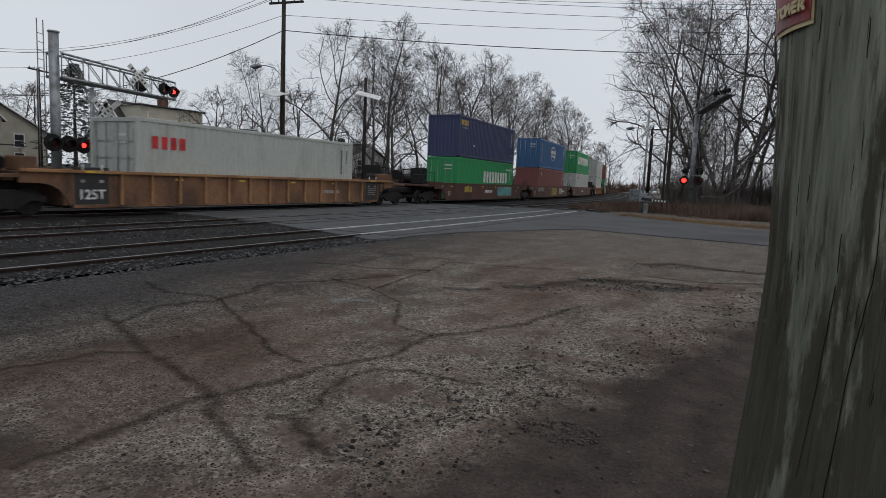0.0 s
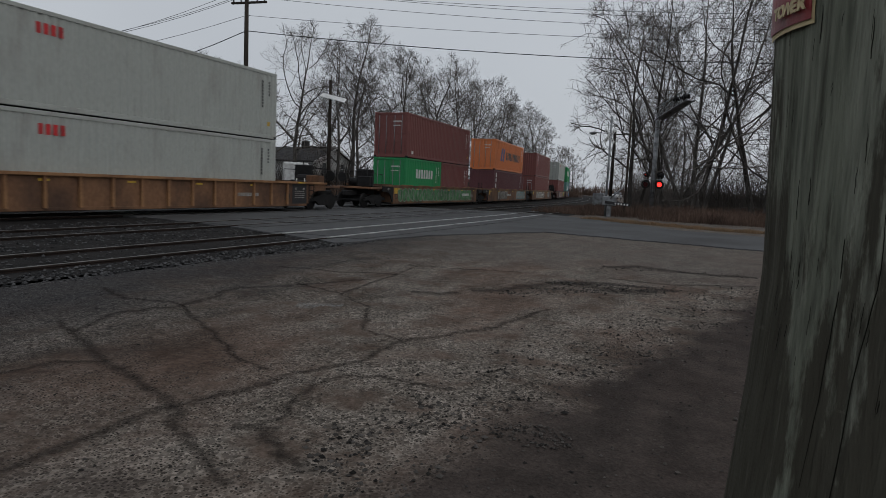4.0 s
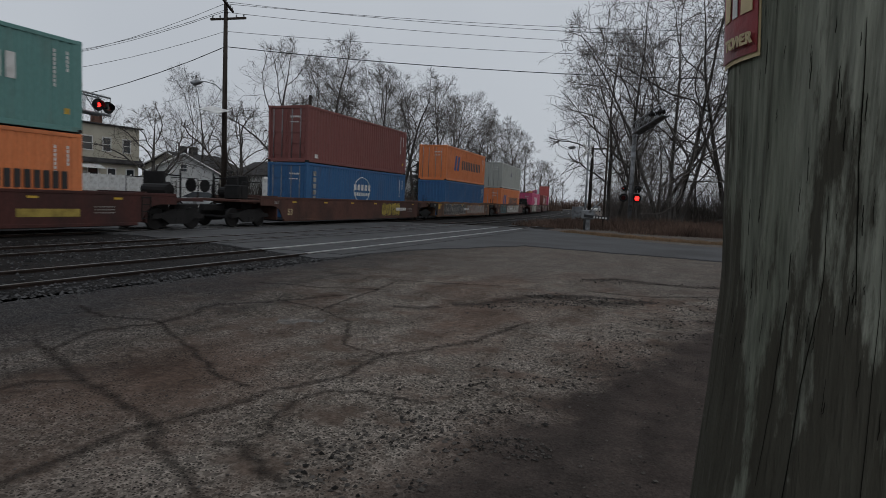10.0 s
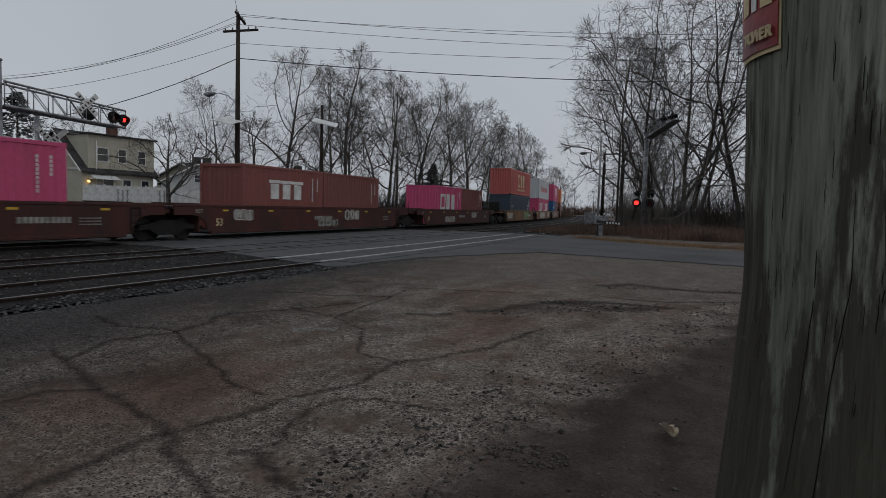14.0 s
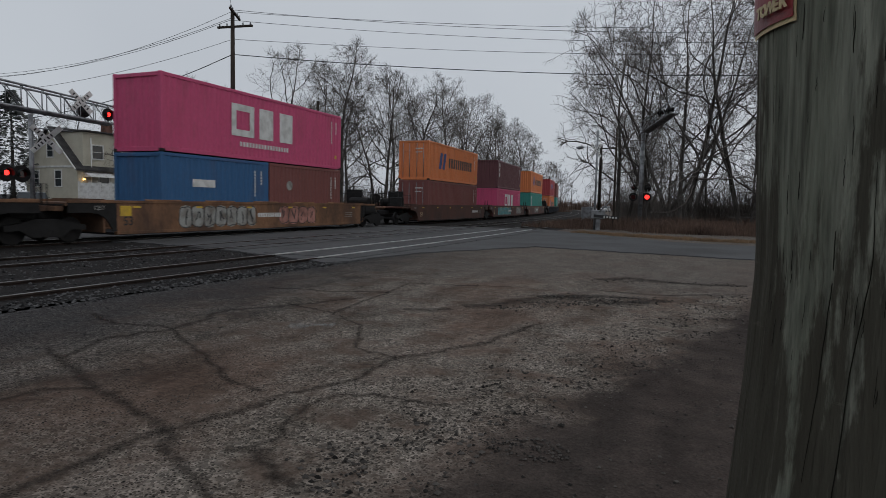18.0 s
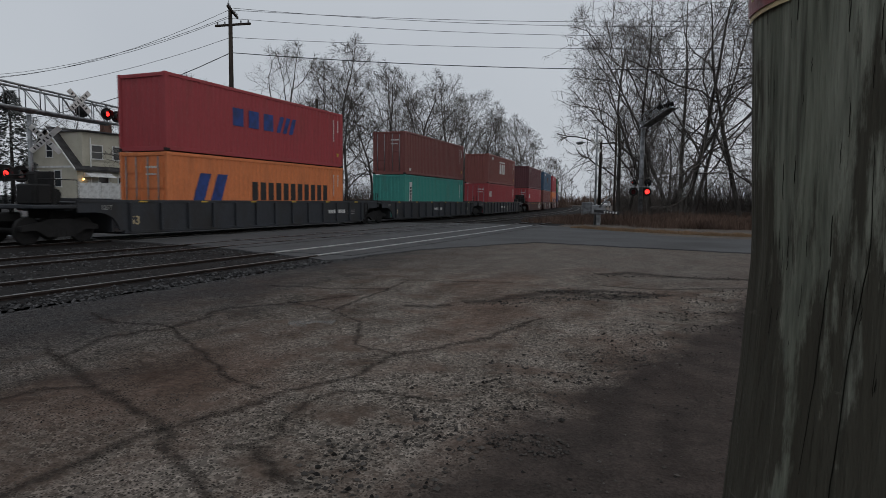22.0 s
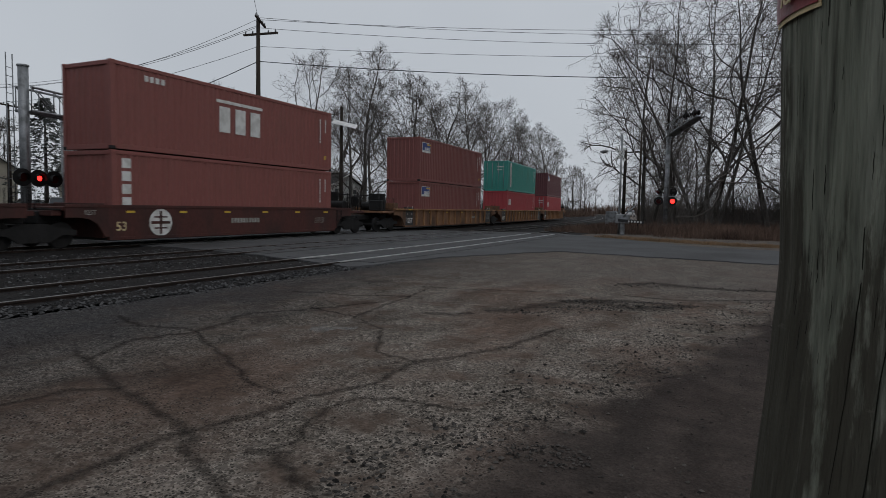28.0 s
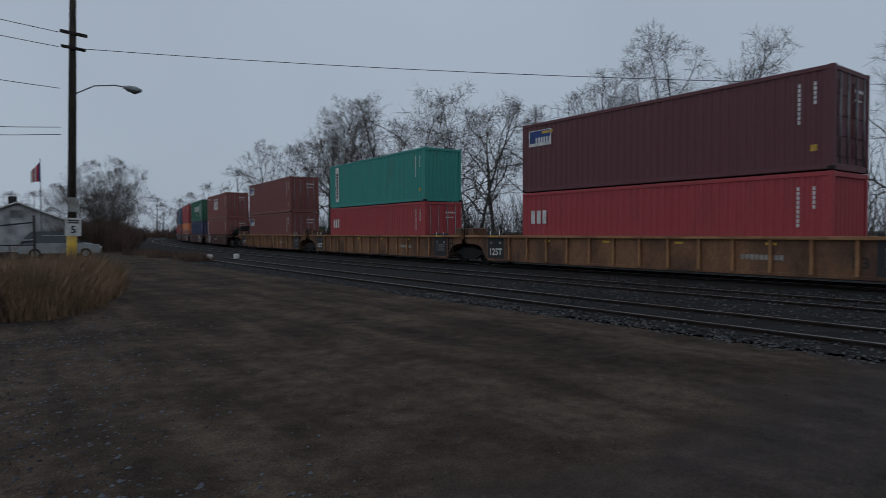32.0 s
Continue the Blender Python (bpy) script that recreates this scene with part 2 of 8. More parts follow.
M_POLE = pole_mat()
M_WOODPOLE = shade("dark_pole_wood", (0.055, 0.045, 0.038), 0.9, var=0.25, scale=2, fine=14, stretch=(3, 3, 0.4))
# Bark, twig, needle and brush tones are raised to paint in the mist.
M_BARK = shade("grey_bark", (0.105, 0.096, 0.088), 0.95, var=0.3, scale=2, fine=16, col2=(0.045, 0.04, 0.035), rnd=0.2, stretch=(2, 2, 0.6))
M_TWIG = shade("bare_twigs", (0.118, 0.106, 0.096), 0.95, var=0.25, scale=0.4, fine=5, bump=0, col2=(0.082, 0.072, 0.066), rnd=0.2)
M_PINE = shade("haze_paled_conifer_needles", (0.165, 0.172, 0.162), 0.95, var=0.3, scale=1, fine=10, bump=0, rnd=0.2)
M_BRUSH = shade("dry_brush", (0.155, 0.105, 0.080), 0.95, var=0.3, scale=0.5, fine=6, bump=0, col2=(0.06, 0.04, 0.033))
M_GRASS = shade("dead_grass", (0.27, 0.18, 0.11), 0.95, var=0.3, scale=0.8, fine=8, bump=0, col2=(0.17, 0.12, 0.075))
M_ASPHALT = shade("road_asphalt", (0.096, 0.096, 0.098), 0.88, var=0.3, scale=0.35, fine=60, bump=0.3, col2=(0.066, 0.065, 0.065), bump_dist=0.006)
M_BALLAST = shade("crushed_stone", (0.023, 0.021, 0.020), 0.92, var=0.5, scale=1.5, fine=22, bump=0.8, col2=(0.010, 0.0092, 0.009), bump_dist=0.03)
M_SIDING_Y = shade("beige_clapboard", (0.50, 0.47, 0.385), 0.75, col2=(0.43, 0.40, 0.32), var=0.06, scale=1.0, fine=12)
M_SIDING_W = shade("white_clapboard", (0.58, 0.58, 0.57), 0.75, col2=(0.47, 0.47, 0.46), var=0.06, scale=1.0, fine=12)
M_SIDING_G = shade("dark_green_clapboard", (0.035, 0.055, 0.052), 0.75, var=0.1, scale=1.0, fine=12)
M_SIDING_B = shade("pale_stone_clapboard", (0.40, 0.37, 0.30), 0.75, col2=(0.33, 0.30, 0.25), var=0.06, scale=1.0, fine=12)
M_ROOF = shade("grey_shingles", (0.065, 0.062, 0.062), 0.9, var=0.25, scale=1.5, fine=14, bump=0.4, bump_dist=0.02)
M_METALROOF = shade("corrugated_metal_wall", (0.5, 0.5, 0.5), 0.5, 0.2, var=0.08, scale=1, fine=10)
M_GLASS = pane_mat("dark_window_glass")
M_TYRE = shade("tyre_rubber", (0.018, 0.018, 0.018), 0.9)
M_RED_LIT = glow("lit_red_lens", (1.0, 0.018, 0.014), 4.0)
M_RED_OFF = pane_mat("dark_red_lens", (0.05, 0.004, 0.004))
M_HEAD = glow("headlamp_glow", (1.0, 0.93, 0.8), 6.0)
M_SODIUM = glow("porch_lamp_glow", (1.0, 0.55, 0.15), 4.0)


# ---- building helpers ----
CACHE = {}


def mesh_of(name, verts, faces, smooth=False):
    me = bpy.data.meshes.new(name)
    me.from_pydata([tuple(v) for v in verts], [], [tuple(f) for f in faces])
    if smooth:
        me.polygons.foreach_set("use_smooth", [True] * len(me.polygons))
    me.update()
    return me


def part(name, data, material, parent=None, label="", at=None):
    """Links a bmesh or a mesh as one object under a thing; the material sits on the object, so that meshes can be shared."""
    if isinstance(data, bmesh.types.BMesh):
        me = bpy.data.meshes.new(name)
        data.to_mesh(me)
        data.free()
    else:
        me = data
    if not me.materials:
        me.materials.append(None)
    ob = new(name, me)
    ob.material_slots[0].link = "OBJECT"
    ob.material_slots[0].material = material
    if parent is not None:
        ob.parent = parent
    if at is not None:
        ob.matrix_basis = at
    if label:
        tagged(ob, label)
    return ob


def thing(name, label, category, m=None, group="", kind=""):
    ob = new(name)
    if m is not None:
        ob.matrix_basis = m
    return tagged(ob, label, category, group, kind)


def box_bm(x0, x1, y0, y1, z0, z1, bevel=0.0):
    bm = bmesh.new()
    vs = [bm.verts.new((x, y, z)) for z in (z0, z1) for y in (y0, y1) for x in (x0, x1)]
    for f in ((0, 2, 3, 1), (4, 5, 7, 6), (0, 1, 5, 4), (2, 6, 7, 3), (0, 4, 6, 2), (1, 3, 7, 5)):
        bm.faces.new([vs[i] for i in f])
    if bevel:
        bmesh.ops.bevel(bm, geom=bm.edges[:], offset=bevel, segments=1, affect="EDGES")
    return bm


def boxes_bm(items):
    bm = bmesh.new()
    for x0, x1, y0, y1, z0, z1 in items:
        vs = [bm.verts.new((x, y, z)) for z in (z0, z1) for y in (y0, y1) for x in (x0, x1)]
        for f in ((0, 2, 3, 1), (4, 5, 7, 6), (0, 1, 5, 4), (2, 6, 7, 3), (0, 4, 6, 2), (1, 3, 7, 5)):
            bm.faces.new([vs[i] for i in f])
    return bm


def box_mesh(x0, x1, y0, y1, z0, z1, bevel=0.0):
    """A shared bevelled box mesh."""
    key = ("box", round(x0, 3), round(x1, 3), round(y0, 3), round(y1, 3), round(z0, 3), round(z1, 3), bevel)
    if key not in CACHE:
        bm = box_bm(x0, x1, y0, y1, z0, z1, bevel)
        CACHE[key] = bpy.data.meshes.new("box")
        bm.to_mesh(CACHE[key])
        bm.free()
    return CACHE[key]


def tube(points, radii, sides=6, cap=True):
    """Vertices and faces of a tapered tube along points."""
    pts = [Vector(p) for p in points]
    vs, fs = [], []
    n = len(pts)
    for i, p in enumerate(pts):
        d = (pts[min(i + 1, n - 1)] - pts[max(i - 1, 0)])
        d = d.normalized() if d.length > 1e-9 else Vector((0, 0, 1))
        a = d.cross(Vector((0, 0, 1)) if abs(d.z) < 0.9 else Vector((1, 0, 0))).normalized()
        b = d.cross(a)
        r = radii[i] if isinstance(radii, (list, tuple)) else radii
        for k in range(sides):
            t = 2 * math.pi * k / sides
            vs.append(p + a * (r * math.cos(t)) + b * (r * math.sin(t)))
    for i in range(n - 1):
        for k in range(sides):
            fs.append((i * sides + k, i * sides + (k + 1) % sides, (i + 1) * sides + (k + 1) % sides, (i + 1) * sides + k))
    if cap and sides > 2:
        fs.append(tuple(range(sides))[::-1])
        fs.append(tuple((n - 1) * sides + k for k in range(sides)))
    return vs, fs


def tube_mesh(name, points, radii, sides=8, smooth=True):
    v, f = tube(points, radii, sides)
    return mesh_of(name, v, f, smooth)


def many_tubes(name, items, sides=6, smooth=True):
    """One mesh of several tubes, each (points, radii)."""
    vs, fs = [], []
    for pts, rad in items:
        v, f = tube(pts, rad, sides)
        o = len(vs)
        vs += v
        fs += [tuple(i + o for i in q) for q in f]
    return mesh_of(name, vs, fs, smooth)


def disc_mesh(name, r, depth, sides=20, axis="x"):
    """A flat drum with its axis along x, y or z, and a slightly rounded rim."""
    key = ("disc", round(r, 3), round(depth, 3), sides, axis)
    if key not in CACHE:
        prof = [(-depth / 2, r * 0.93), (-depth / 2 + 0.1 * depth, r), (depth / 2 - 0.1 * depth, r), (depth / 2, r * 0.93)]
        vs, fs = [], []
        for h, q in prof:
            for k in range(sides):
                t = 2 * math.pi * k / sides
                a, b = q * math.cos(t), q * math.sin(t)
                vs.append({"x": (h, a, b), "y": (b, h, a), "z": (a, b, h)}[axis])
        for i in range(3):
            for k in range(sides):
                fs.append((i * sides + k, i * sides + (k + 1) % sides, (i + 1) * sides + (k + 1) % sides, (i + 1) * sides + k))
        fs.append(tuple(range(sides))[::-1])
        fs.append(tuple(3 * sides + k for k in range(sides)))
        CACHE[key] = mesh_of(name, vs, fs)
    return CACHE[key]


def text_mesh(body, size, extrude=0.002, bold=0.0, shear=0.0):
    """Lettering in the built-in font, as a mesh in the yz plane that reads from +x; centred."""
    key = ("text", body, size, extrude, bold, shear)
    if key not in CACHE:
        cu = bpy.data.curves.new("lettering", "FONT")
        cu.body, cu.size, cu.extrude, cu.offset, cu.shear = body, size, extrude, bold, shear
        cu.align_x, cu.align_y = "CENTER", "CENTER"
        cu.resolution_u = 3
        ob = bpy.data.objects.new("lettering", cu)
        me = bpy.data.meshes.new_from_object(ob)
        bpy.data.objects.remove(ob)
        me.transform(Matrix(((0, 0, 1, 0), (1, 0, 0, 0), (0, 1, 0, 0), (0, 0, 0, 1))))
        CACHE[key] = me
    return CACHE[key]


# ---- the train: well cars and containers on a long gentle curve ----
FACE_X, CURVE_R = 18.65, 600.0          # track curve: its centre lies to the west
RAIL_TOP = 0.07
TRACKS = (-1.25, 3.9, 8.15)             # track centres, metres east of the containers' faces


def on_curve(s, off=0.0, z=0.0):
    """The pose at s metres along the curve, off metres east of the containers' faces; its y runs along the track."""
    a = s / CURVE_R
    r = CURVE_R + off
    return pose(-(FACE_X + CURVE_R) + r * math.cos(a), r * math.sin(a), z, 0, 0, math.degrees(a))


PITCH = (25.1, 20.9, 20.9, 24.6, 25.5, 19.9, 20.6, 24.5, 20.5, 20.3, 24.7, 20.6, 20.4, 24.8, 20.1, 21.4, 23.8, 20.3, 20.7, 24.7,
         19.9, 20.2, 24.5, 20.3, 20.3, 22.1, 15.8, 16.3, 16.2, 16.7, 22.3, 20.3, 19.8)
START = [20.5 - 6.1]
for step in PITCH:
    START.append(START[-1] + step)
START = [START[0] - 24.6] + START       # the car ahead of the first loaded one


def gone(t):
    """Metres that the train has run at t seconds: it slows a little as it passes."""
    run = 23.841 * t - 0.0779 * t * t / 2 - 0.00014 * t ** 3 / 6
    lag = np.interp(t, (0, 29.0, 29.5, 30.0, 30.5, 31.0, 31.3, 31.6, 32.0), (4.7, 4.7, 4.4, 4.0, 3.8, 3.2, 1.4, -1.2, -4.0))
    return run - float(lag)


MOVERS = []


def side_mesh(hb):
    key = ("side", hb)
    if key not in CACHE:
        out = [(-hb - 0.1, 1.3), (-hb - 0.1, 0.36), (-hb + 0.1, 0.27), (hb - 0.1, 0.27), (hb + 0.1, 0.36), (hb + 0.1, 1.3)]
        CACHE[key] = plate("side", out)
    return CACHE[key]


def end_side_mesh(hb, he):
    """The end of a car's side, cut out in an arch over the truck."""
    key = ("end_side", hb, round(he, 2))
    if key not in CACHE:
        out = [(hb + 0.1, 1.3), (hb + 0.1, 0.33), (hb + 0.26, 0.36), (hb + 0.36, 0.56), (hb + 0.52, 0.78), (hb + 0.78, 0.92), (hb + 1.1, 0.97), (he, 0.97), (he, 1.3)]
        CACHE[key] = plate("end_side", out)
    return CACHE[key]


def plate(name, out):
    vs = [(x, y, z) for x in (1.275, 1.325) for y, z in out]
    n = len(out)
    return mesh_of(name, vs, [tuple(range(n))[::-1], tuple(range(n, 2 * n))] + [(i, (i + 1) % n, n + (i + 1) % n, n + i) for i in range(n)])


def truck_frame_mesh():
    if "truck" not in CACHE:
        bm = bmesh.new()
        for sx in (-1, 1):
            out = [(-1.25, 0.42), (-1.25, 0.58), (-0.75, 0.66), (-0.35, 0.78), (0.35, 0.78), (0.75, 0.66), (1.25, 0.58), (1.25, 0.42), (0.8, 0.44), (0.45, 0.22), (-0.45, 0.22), (-0.8, 0.44)]
            a = [bm.verts.new((sx * 0.93, y, z)) for y, z in out]
            b = [bm.verts.new((sx * 1.07, y, z)) for y, z in out]
            n = len(out)
            bm.faces.new(a)
            bm.faces.new(b[::-1])
            for i in range(n):
                bm.faces.new((a[i], b[i], b[(i + 1) % n], a[(i + 1) % n]))
        vs = [bm.verts.new((x, y, z)) for z in (0.45, 0.72) for y in (-0.22, 0.22) for x in (-1.0, 1.0)]
        for f in ((0, 2, 3, 1), (4, 5, 7, 6), (0, 1, 5, 4), (2, 6, 7, 3), (0, 4, 6, 2), (1, 3, 7, 5)):
            bm.faces.new([vs[i] for i in f])
        me = bpy.data.meshes.new("truck_frame")
        bm.to_mesh(me)
        bm.free()
        CACHE["truck"] = me
    return CACHE["truck"]


def wheelset(parent, y):
    for sx in (-1, 1):
        part("wheel", disc_mesh("wheel", 0.42, 0.13, 24), M_BLACK, parent, at=pose(sx * 0.76, y, 0.42))
    part("axle", disc_mesh("axle", 0.08, 1.4, 10), M_BLACK, parent, at=pose(0, y, 0.42))


def add_truck(car, y):
    part("truck_frame", truck_frame_mesh(), M_BLACK, car, at=pose(0, y, 0))
    for dy in (-0.89, 0.89):
        wheelset(car, y + dy)
    for dy in (-0.12, 0.12):
        part("spring", disc_mesh("spring", 0.07, 0.24, 8, "z"), M_BLACK, car, at=pose(1.02, y + dy, 0.34))


def scrawl(car, y0, y1, z0, z1, fill, edge, seed, x=1.328, n=None):
    """A sprayed tag: fat leaning letter shapes in one colour, their outlines and inner strokes in another."""
    r = random.Random(seed)
    n = n or max(3, int((y1 - y0) / 0.62))
    w, h = (y1 - y0) / n, z1 - z0
    line = ([], [])
    tops, foots = [], []

    def ribbon(pts, wide, dx):
        for (ya, za), (yb, zb) in zip(pts, pts[1:]):
            q = math.hypot(yb - ya, zb - za) + 1e-6
            ny, nz = -(zb - za) / q * wide / 2, (yb - ya) / q * wide / 2
            o = len(line[0])
            line[0].extend([(x + dx, ya - ny, za - nz), (x + dx, ya + ny, za + nz), (x + dx, yb + ny, zb + nz), (x + dx, yb - ny, zb - nz)])
            line[1].append((o, o + 3, o + 2, o + 1))

    for i in range(n):
        cy, tilt = y0 + (i + 0.5) * w, r.uniform(-0.12, 0.12)
        pts = []
        for j in range(18):
            a = 2 * math.pi * j / 18
            sq = 1.0 / max(abs(math.cos(a)), abs(math.sin(a))) ** 0.7
            q = r.uniform(0.84, 1.06)
            yy, zz = 0.56 * w * q * sq * math.cos(a), 0.5 * h * q * sq * math.sin(a)
            pts.append((cy + yy + tilt * zz, min(z1 + 0.04, max(z0 - 0.04, (z0 + z1) / 2 + zz))))
        for f, g in ((-0.5, 0.55), (-0.38, 0.95), (0.0, 1.06), (0.38, 0.95)):
            tops.append((cy + f * w + tilt * h * 0.4, (z0 + z1) / 2 + 0.5 * h * g * r.uniform(0.95, 1.06)))
            foots.append((cy + f * w - tilt * h * 0.4, (z0 + z1) / 2 - 0.5 * h * g * r.uniform(0.95, 1.06)))
        ribbon(pts + pts[:1], 0.035, 0.0035)
        for k in range(r.choice((2, 3))):
            a, b = cy + r.uniform(-0.25, 0.25) * w, cy + r.uniform(-0.25, 0.25) * w
            za, zb = z0 + h * r.uniform(0.1, 0.45), z0 + h * r.uniform(0.55, 0.9)
            ribbon([(a, za), ((a + b) / 2 + r.uniform(-0.08, 0.08), (za + zb) / 2), (b, zb)], r.uniform(0.03, 0.07), 0.0045)
    m = len(tops)
    vs = [(x, y, z) for row in (foots, tops) for y, z in row]
    part("painted_tag", mesh_of("painted_tag", vs, [(k, k + 1, m + k + 1, m + k) for k in range(m - 1)]), M_SPRAY[fill], car)
    tagged(part("painted_outline", mesh_of("painted_outline", *line), M_SPRAY[edge if edge != fill else "black"], car), kind="stuff")


def marks(parent, x, y, z, n, w, h, mat, gap=0.35, vertical=False, name="marking"):
    """A row (or column) of small plain bars that stand for letters, as one marking."""
    key = ("marks", n, round(w, 3), round(h, 3), gap, vertical)
    if key not in CACHE:
        bm = boxes_bm([(0, 0.004, 0, w, -h - k * h * (1 + gap), -k * h * (1 + gap)) if vertical else (0, 0.004, k * w * (1 + gap), k * w * (1 + gap) + w, 0, h) for k in range(n)])
        CACHE[key] = bpy.data.meshes.new(name)
        bm.to_mesh(CACHE[key])
        bm.free()
    part(name, CACHE[key], mat, parent, at=pose(x, y, z))


def well_car(i, kind, col, short, first, last, extra):
    hp = (START[i + 1] - START[i]) / 2 if not last and i + 1 < len(START) else (8.1 if short else 10.2)
    hp = min(hp, 8.2 if short else 10.35)
    hb = 6.2 if short else (8.2 if kind == "ribbed" else 8.0)
    he = round(hp - 0.36, 2)
    names = {"ribbed": "ribbed", "smooth": "smooth-sided", "low": "low ribbed"}
    tint = {"orange": "rusty ochre", "brown": "dirty brown", "maroon": "dark maroon", "black": "blue-black"}[col]
    car = thing("well_car", f"{tint} {names[kind]} steel container well car on rails", "rail car", group="cars of the freight train")
    m = WELL[col]
    for sx in (1, -1):
        flip = pose(0, 0, 0, 0, 0, 0 if sx == 1 else 180)
        part("side_plate", side_mesh(hb), m, car, at=flip)
        for e in (1, -1):
            part("end_side", end_side_mesh(hb, he), M_BLACK if col == "orange" and kind == "smooth" else m, car, at=Matrix.Diagonal((sx, e, 1, 1)))
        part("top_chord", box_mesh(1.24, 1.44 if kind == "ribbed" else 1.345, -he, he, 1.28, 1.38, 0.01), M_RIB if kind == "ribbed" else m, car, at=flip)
        part("bottom_chord", box_mesh(1.2, 1.34, -hb - 0.1, hb + 0.1, 0.22, 0.33, 0.01), m, car, at=flip)
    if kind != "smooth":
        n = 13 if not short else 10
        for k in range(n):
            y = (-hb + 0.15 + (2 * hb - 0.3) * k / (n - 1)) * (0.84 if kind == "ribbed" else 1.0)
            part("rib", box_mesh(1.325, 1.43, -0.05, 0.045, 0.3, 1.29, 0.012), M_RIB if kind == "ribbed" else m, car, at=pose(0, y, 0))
    part("well_floor", box_mesh(-1.25, 1.25, -hb, hb, 0.2, 0.28), M_BLACK, car)
    for e in (-1, 1):
        turn = pose(0, 0, 0, 0, 0, 0 if e == 1 else 180)
        part("end_deck", box_mesh(-1.28, 1.28, he - 1.3, he + 0.05, 1.18, 1.30, 0.015), m, car, at=turn)
        part("end_bulkhead", box_mesh(-1.26, 1.26, he - 1.36, he - 1.28, 0.3, 1.42, 0.01), m, car, at=turn)
        part("bolster", box_mesh(-0.55, 0.55, he - 0.4, max(he + 0.3, hp), 0.76, 1.16, 0.03), M_BLACK, car, at=turn)
        part("grating", boxes_bm([(-1.2, 1.2, he + 0.06 + 0.06 * k, he + 0.09 + 0.06 * k, 1.2, 1.24) for k in range(4)]), M_BLACK, car, at=turn)
        part("end_sill", box_mesh(-1.15, 1.15, he + 0.02, he + 0.31, 1.02, 1.18, 0.015), m, car, at=turn)
        for px in (0.95, 1.2):
            part("grab_iron", many_tubes("grab_iron", [([(px, he + 0.1, 1.2), (px, he + 0.1, 1.85), (px, he + 0.3, 1.85), (px, he + 0.3, 1.2)], 0.018)], 5), M_BLACK, car, at=turn)
        for k in range(4):
            part("ladder_rung", box_mesh(1.328, 1.35, 0.1, 0.5, 0.45, 0.48), M_BLACK, car, at=turn @ pose(0, hb + 0.15, 0.25 * k))
        for k in (0.1, 0.47):
            part("ladder_rail", box_mesh(1.328, 1.355, 0, 0.03, 0.4, 1.25), M_BLACK, car, at=turn @ pose(0, hb + 0.15 + k, 0))
    if first or i == 0:
        add_truck(car, -hp)
    add_truck(car, hp)
    for e, on in ((-1, first), (1, last)):
        if on:
            turn = pose(0, 0, 0, 0, 0, 0 if e == 1 else 180)
            part("coupler", box_mesh(-0.14, 0.14, hp + 0.6, hp + 1.95, 0.68, 0.98, 0.04), M_BLACK, car, at=turn)
            part("end_platform", box_mesh(-1.3, 1.3, hp - 0.7, hp + 1.05, 1.1, 1.22, 0.02), m, car, at=turn)
            part("brake_housing", box_mesh(-1.1, -0.3, hp + 0.3, hp + 0.9, 1.22, 1.85, 0.05), M_BLACK, car, at=turn)
            for px, py, pz in ((0.9, 0.2, 2.35), (-0.75, 0.55, 2.5), (0.35, 0.75, 2.2), (-0.2, 0.15, 2.05)):
                part("end_post", tube_mesh("end_post", [(px, hp + py, 1.2), (px, hp + py, pz)], 0.035, 6), M_BLACK, car, at=turn)
            part("brake_stand", box_mesh(-0.95, 0.15, hp + 0.05, hp + 0.22, 1.2, 2.25, 0.03), M_BLACK, car, at=turn)
            part("air_tank", disc_mesh("air_tank", 0.26, 1.3, 14), M_BLACK, car, at=turn @ pose(0.2, hp - 0.25, 1.5))
            part("cross_pipe", tube_mesh("cross_pipe", [(0.9, hp + 0.2, 2.1), (0.35, hp + 0.75, 2.1), (-0.75, hp + 0.55, 2.15)], 0.03, 6), M_BLACK, car, at=turn)
            part("brake_wheel", disc_mesh("brake_wheel", 0.28, 0.05, 18, "y"), M_BLACK, car, at=turn @ pose(0.7, hp + 0.95, 1.75))
            for hx in (1.2, -1.2):
                part("handrail", tube_mesh("handrail", [(hx, hp - 0.5, 1.2), (hx, hp - 0.5, 2.0), (hx, hp + 0.8, 2.0), (hx, hp + 0.8, 1.2)], 0.02, 5), M_BLACK, car, at=turn)
    # lettering, reflectors, and paint on the side that is seen
    if kind == "ribbed":
        for y in (-hb - 0.08, hb - 1.02):
            part("stencil_panel", box_mesh(1.327, 1.333, 0, 1.1, 0.3, 1.27), M_INK, car, at=pose(0, y, 0))
            part("panel_guard", box_mesh(1.2, 1.37, 0, 1.1, 1.382, 1.47, 0.015), M_INK, car, at=pose(0, y, 0))
            part("guard_label", box_mesh(1.441, 1.446, 0.28, 0.82, 1.295, 1.36), M_YELLOW, car, at=pose(0, y, 0))
            for q in (0.24, 0.86):
                part("guard_post", box_mesh(1.372, 1.38, q - 0.025, q + 0.025, 1.382, 1.56), M_WHITE, car, at=pose(0, y, 0))
            marks(car, 1.334, y + 0.2, 1.0, 2, 0.13, 0.09, M_PALE, 3.6)
        part("lettering", text_mesh("125T", 0.42, 0.002, 0.008), M_WHITE, car, at=pose(1.337, -hb + 0.47, 0.62))
        part("lettering", text_mesh("53", 0.42, 0.002, 0.012), M_INK, car, at=pose(1.33, hb - 1.38, 0.66))
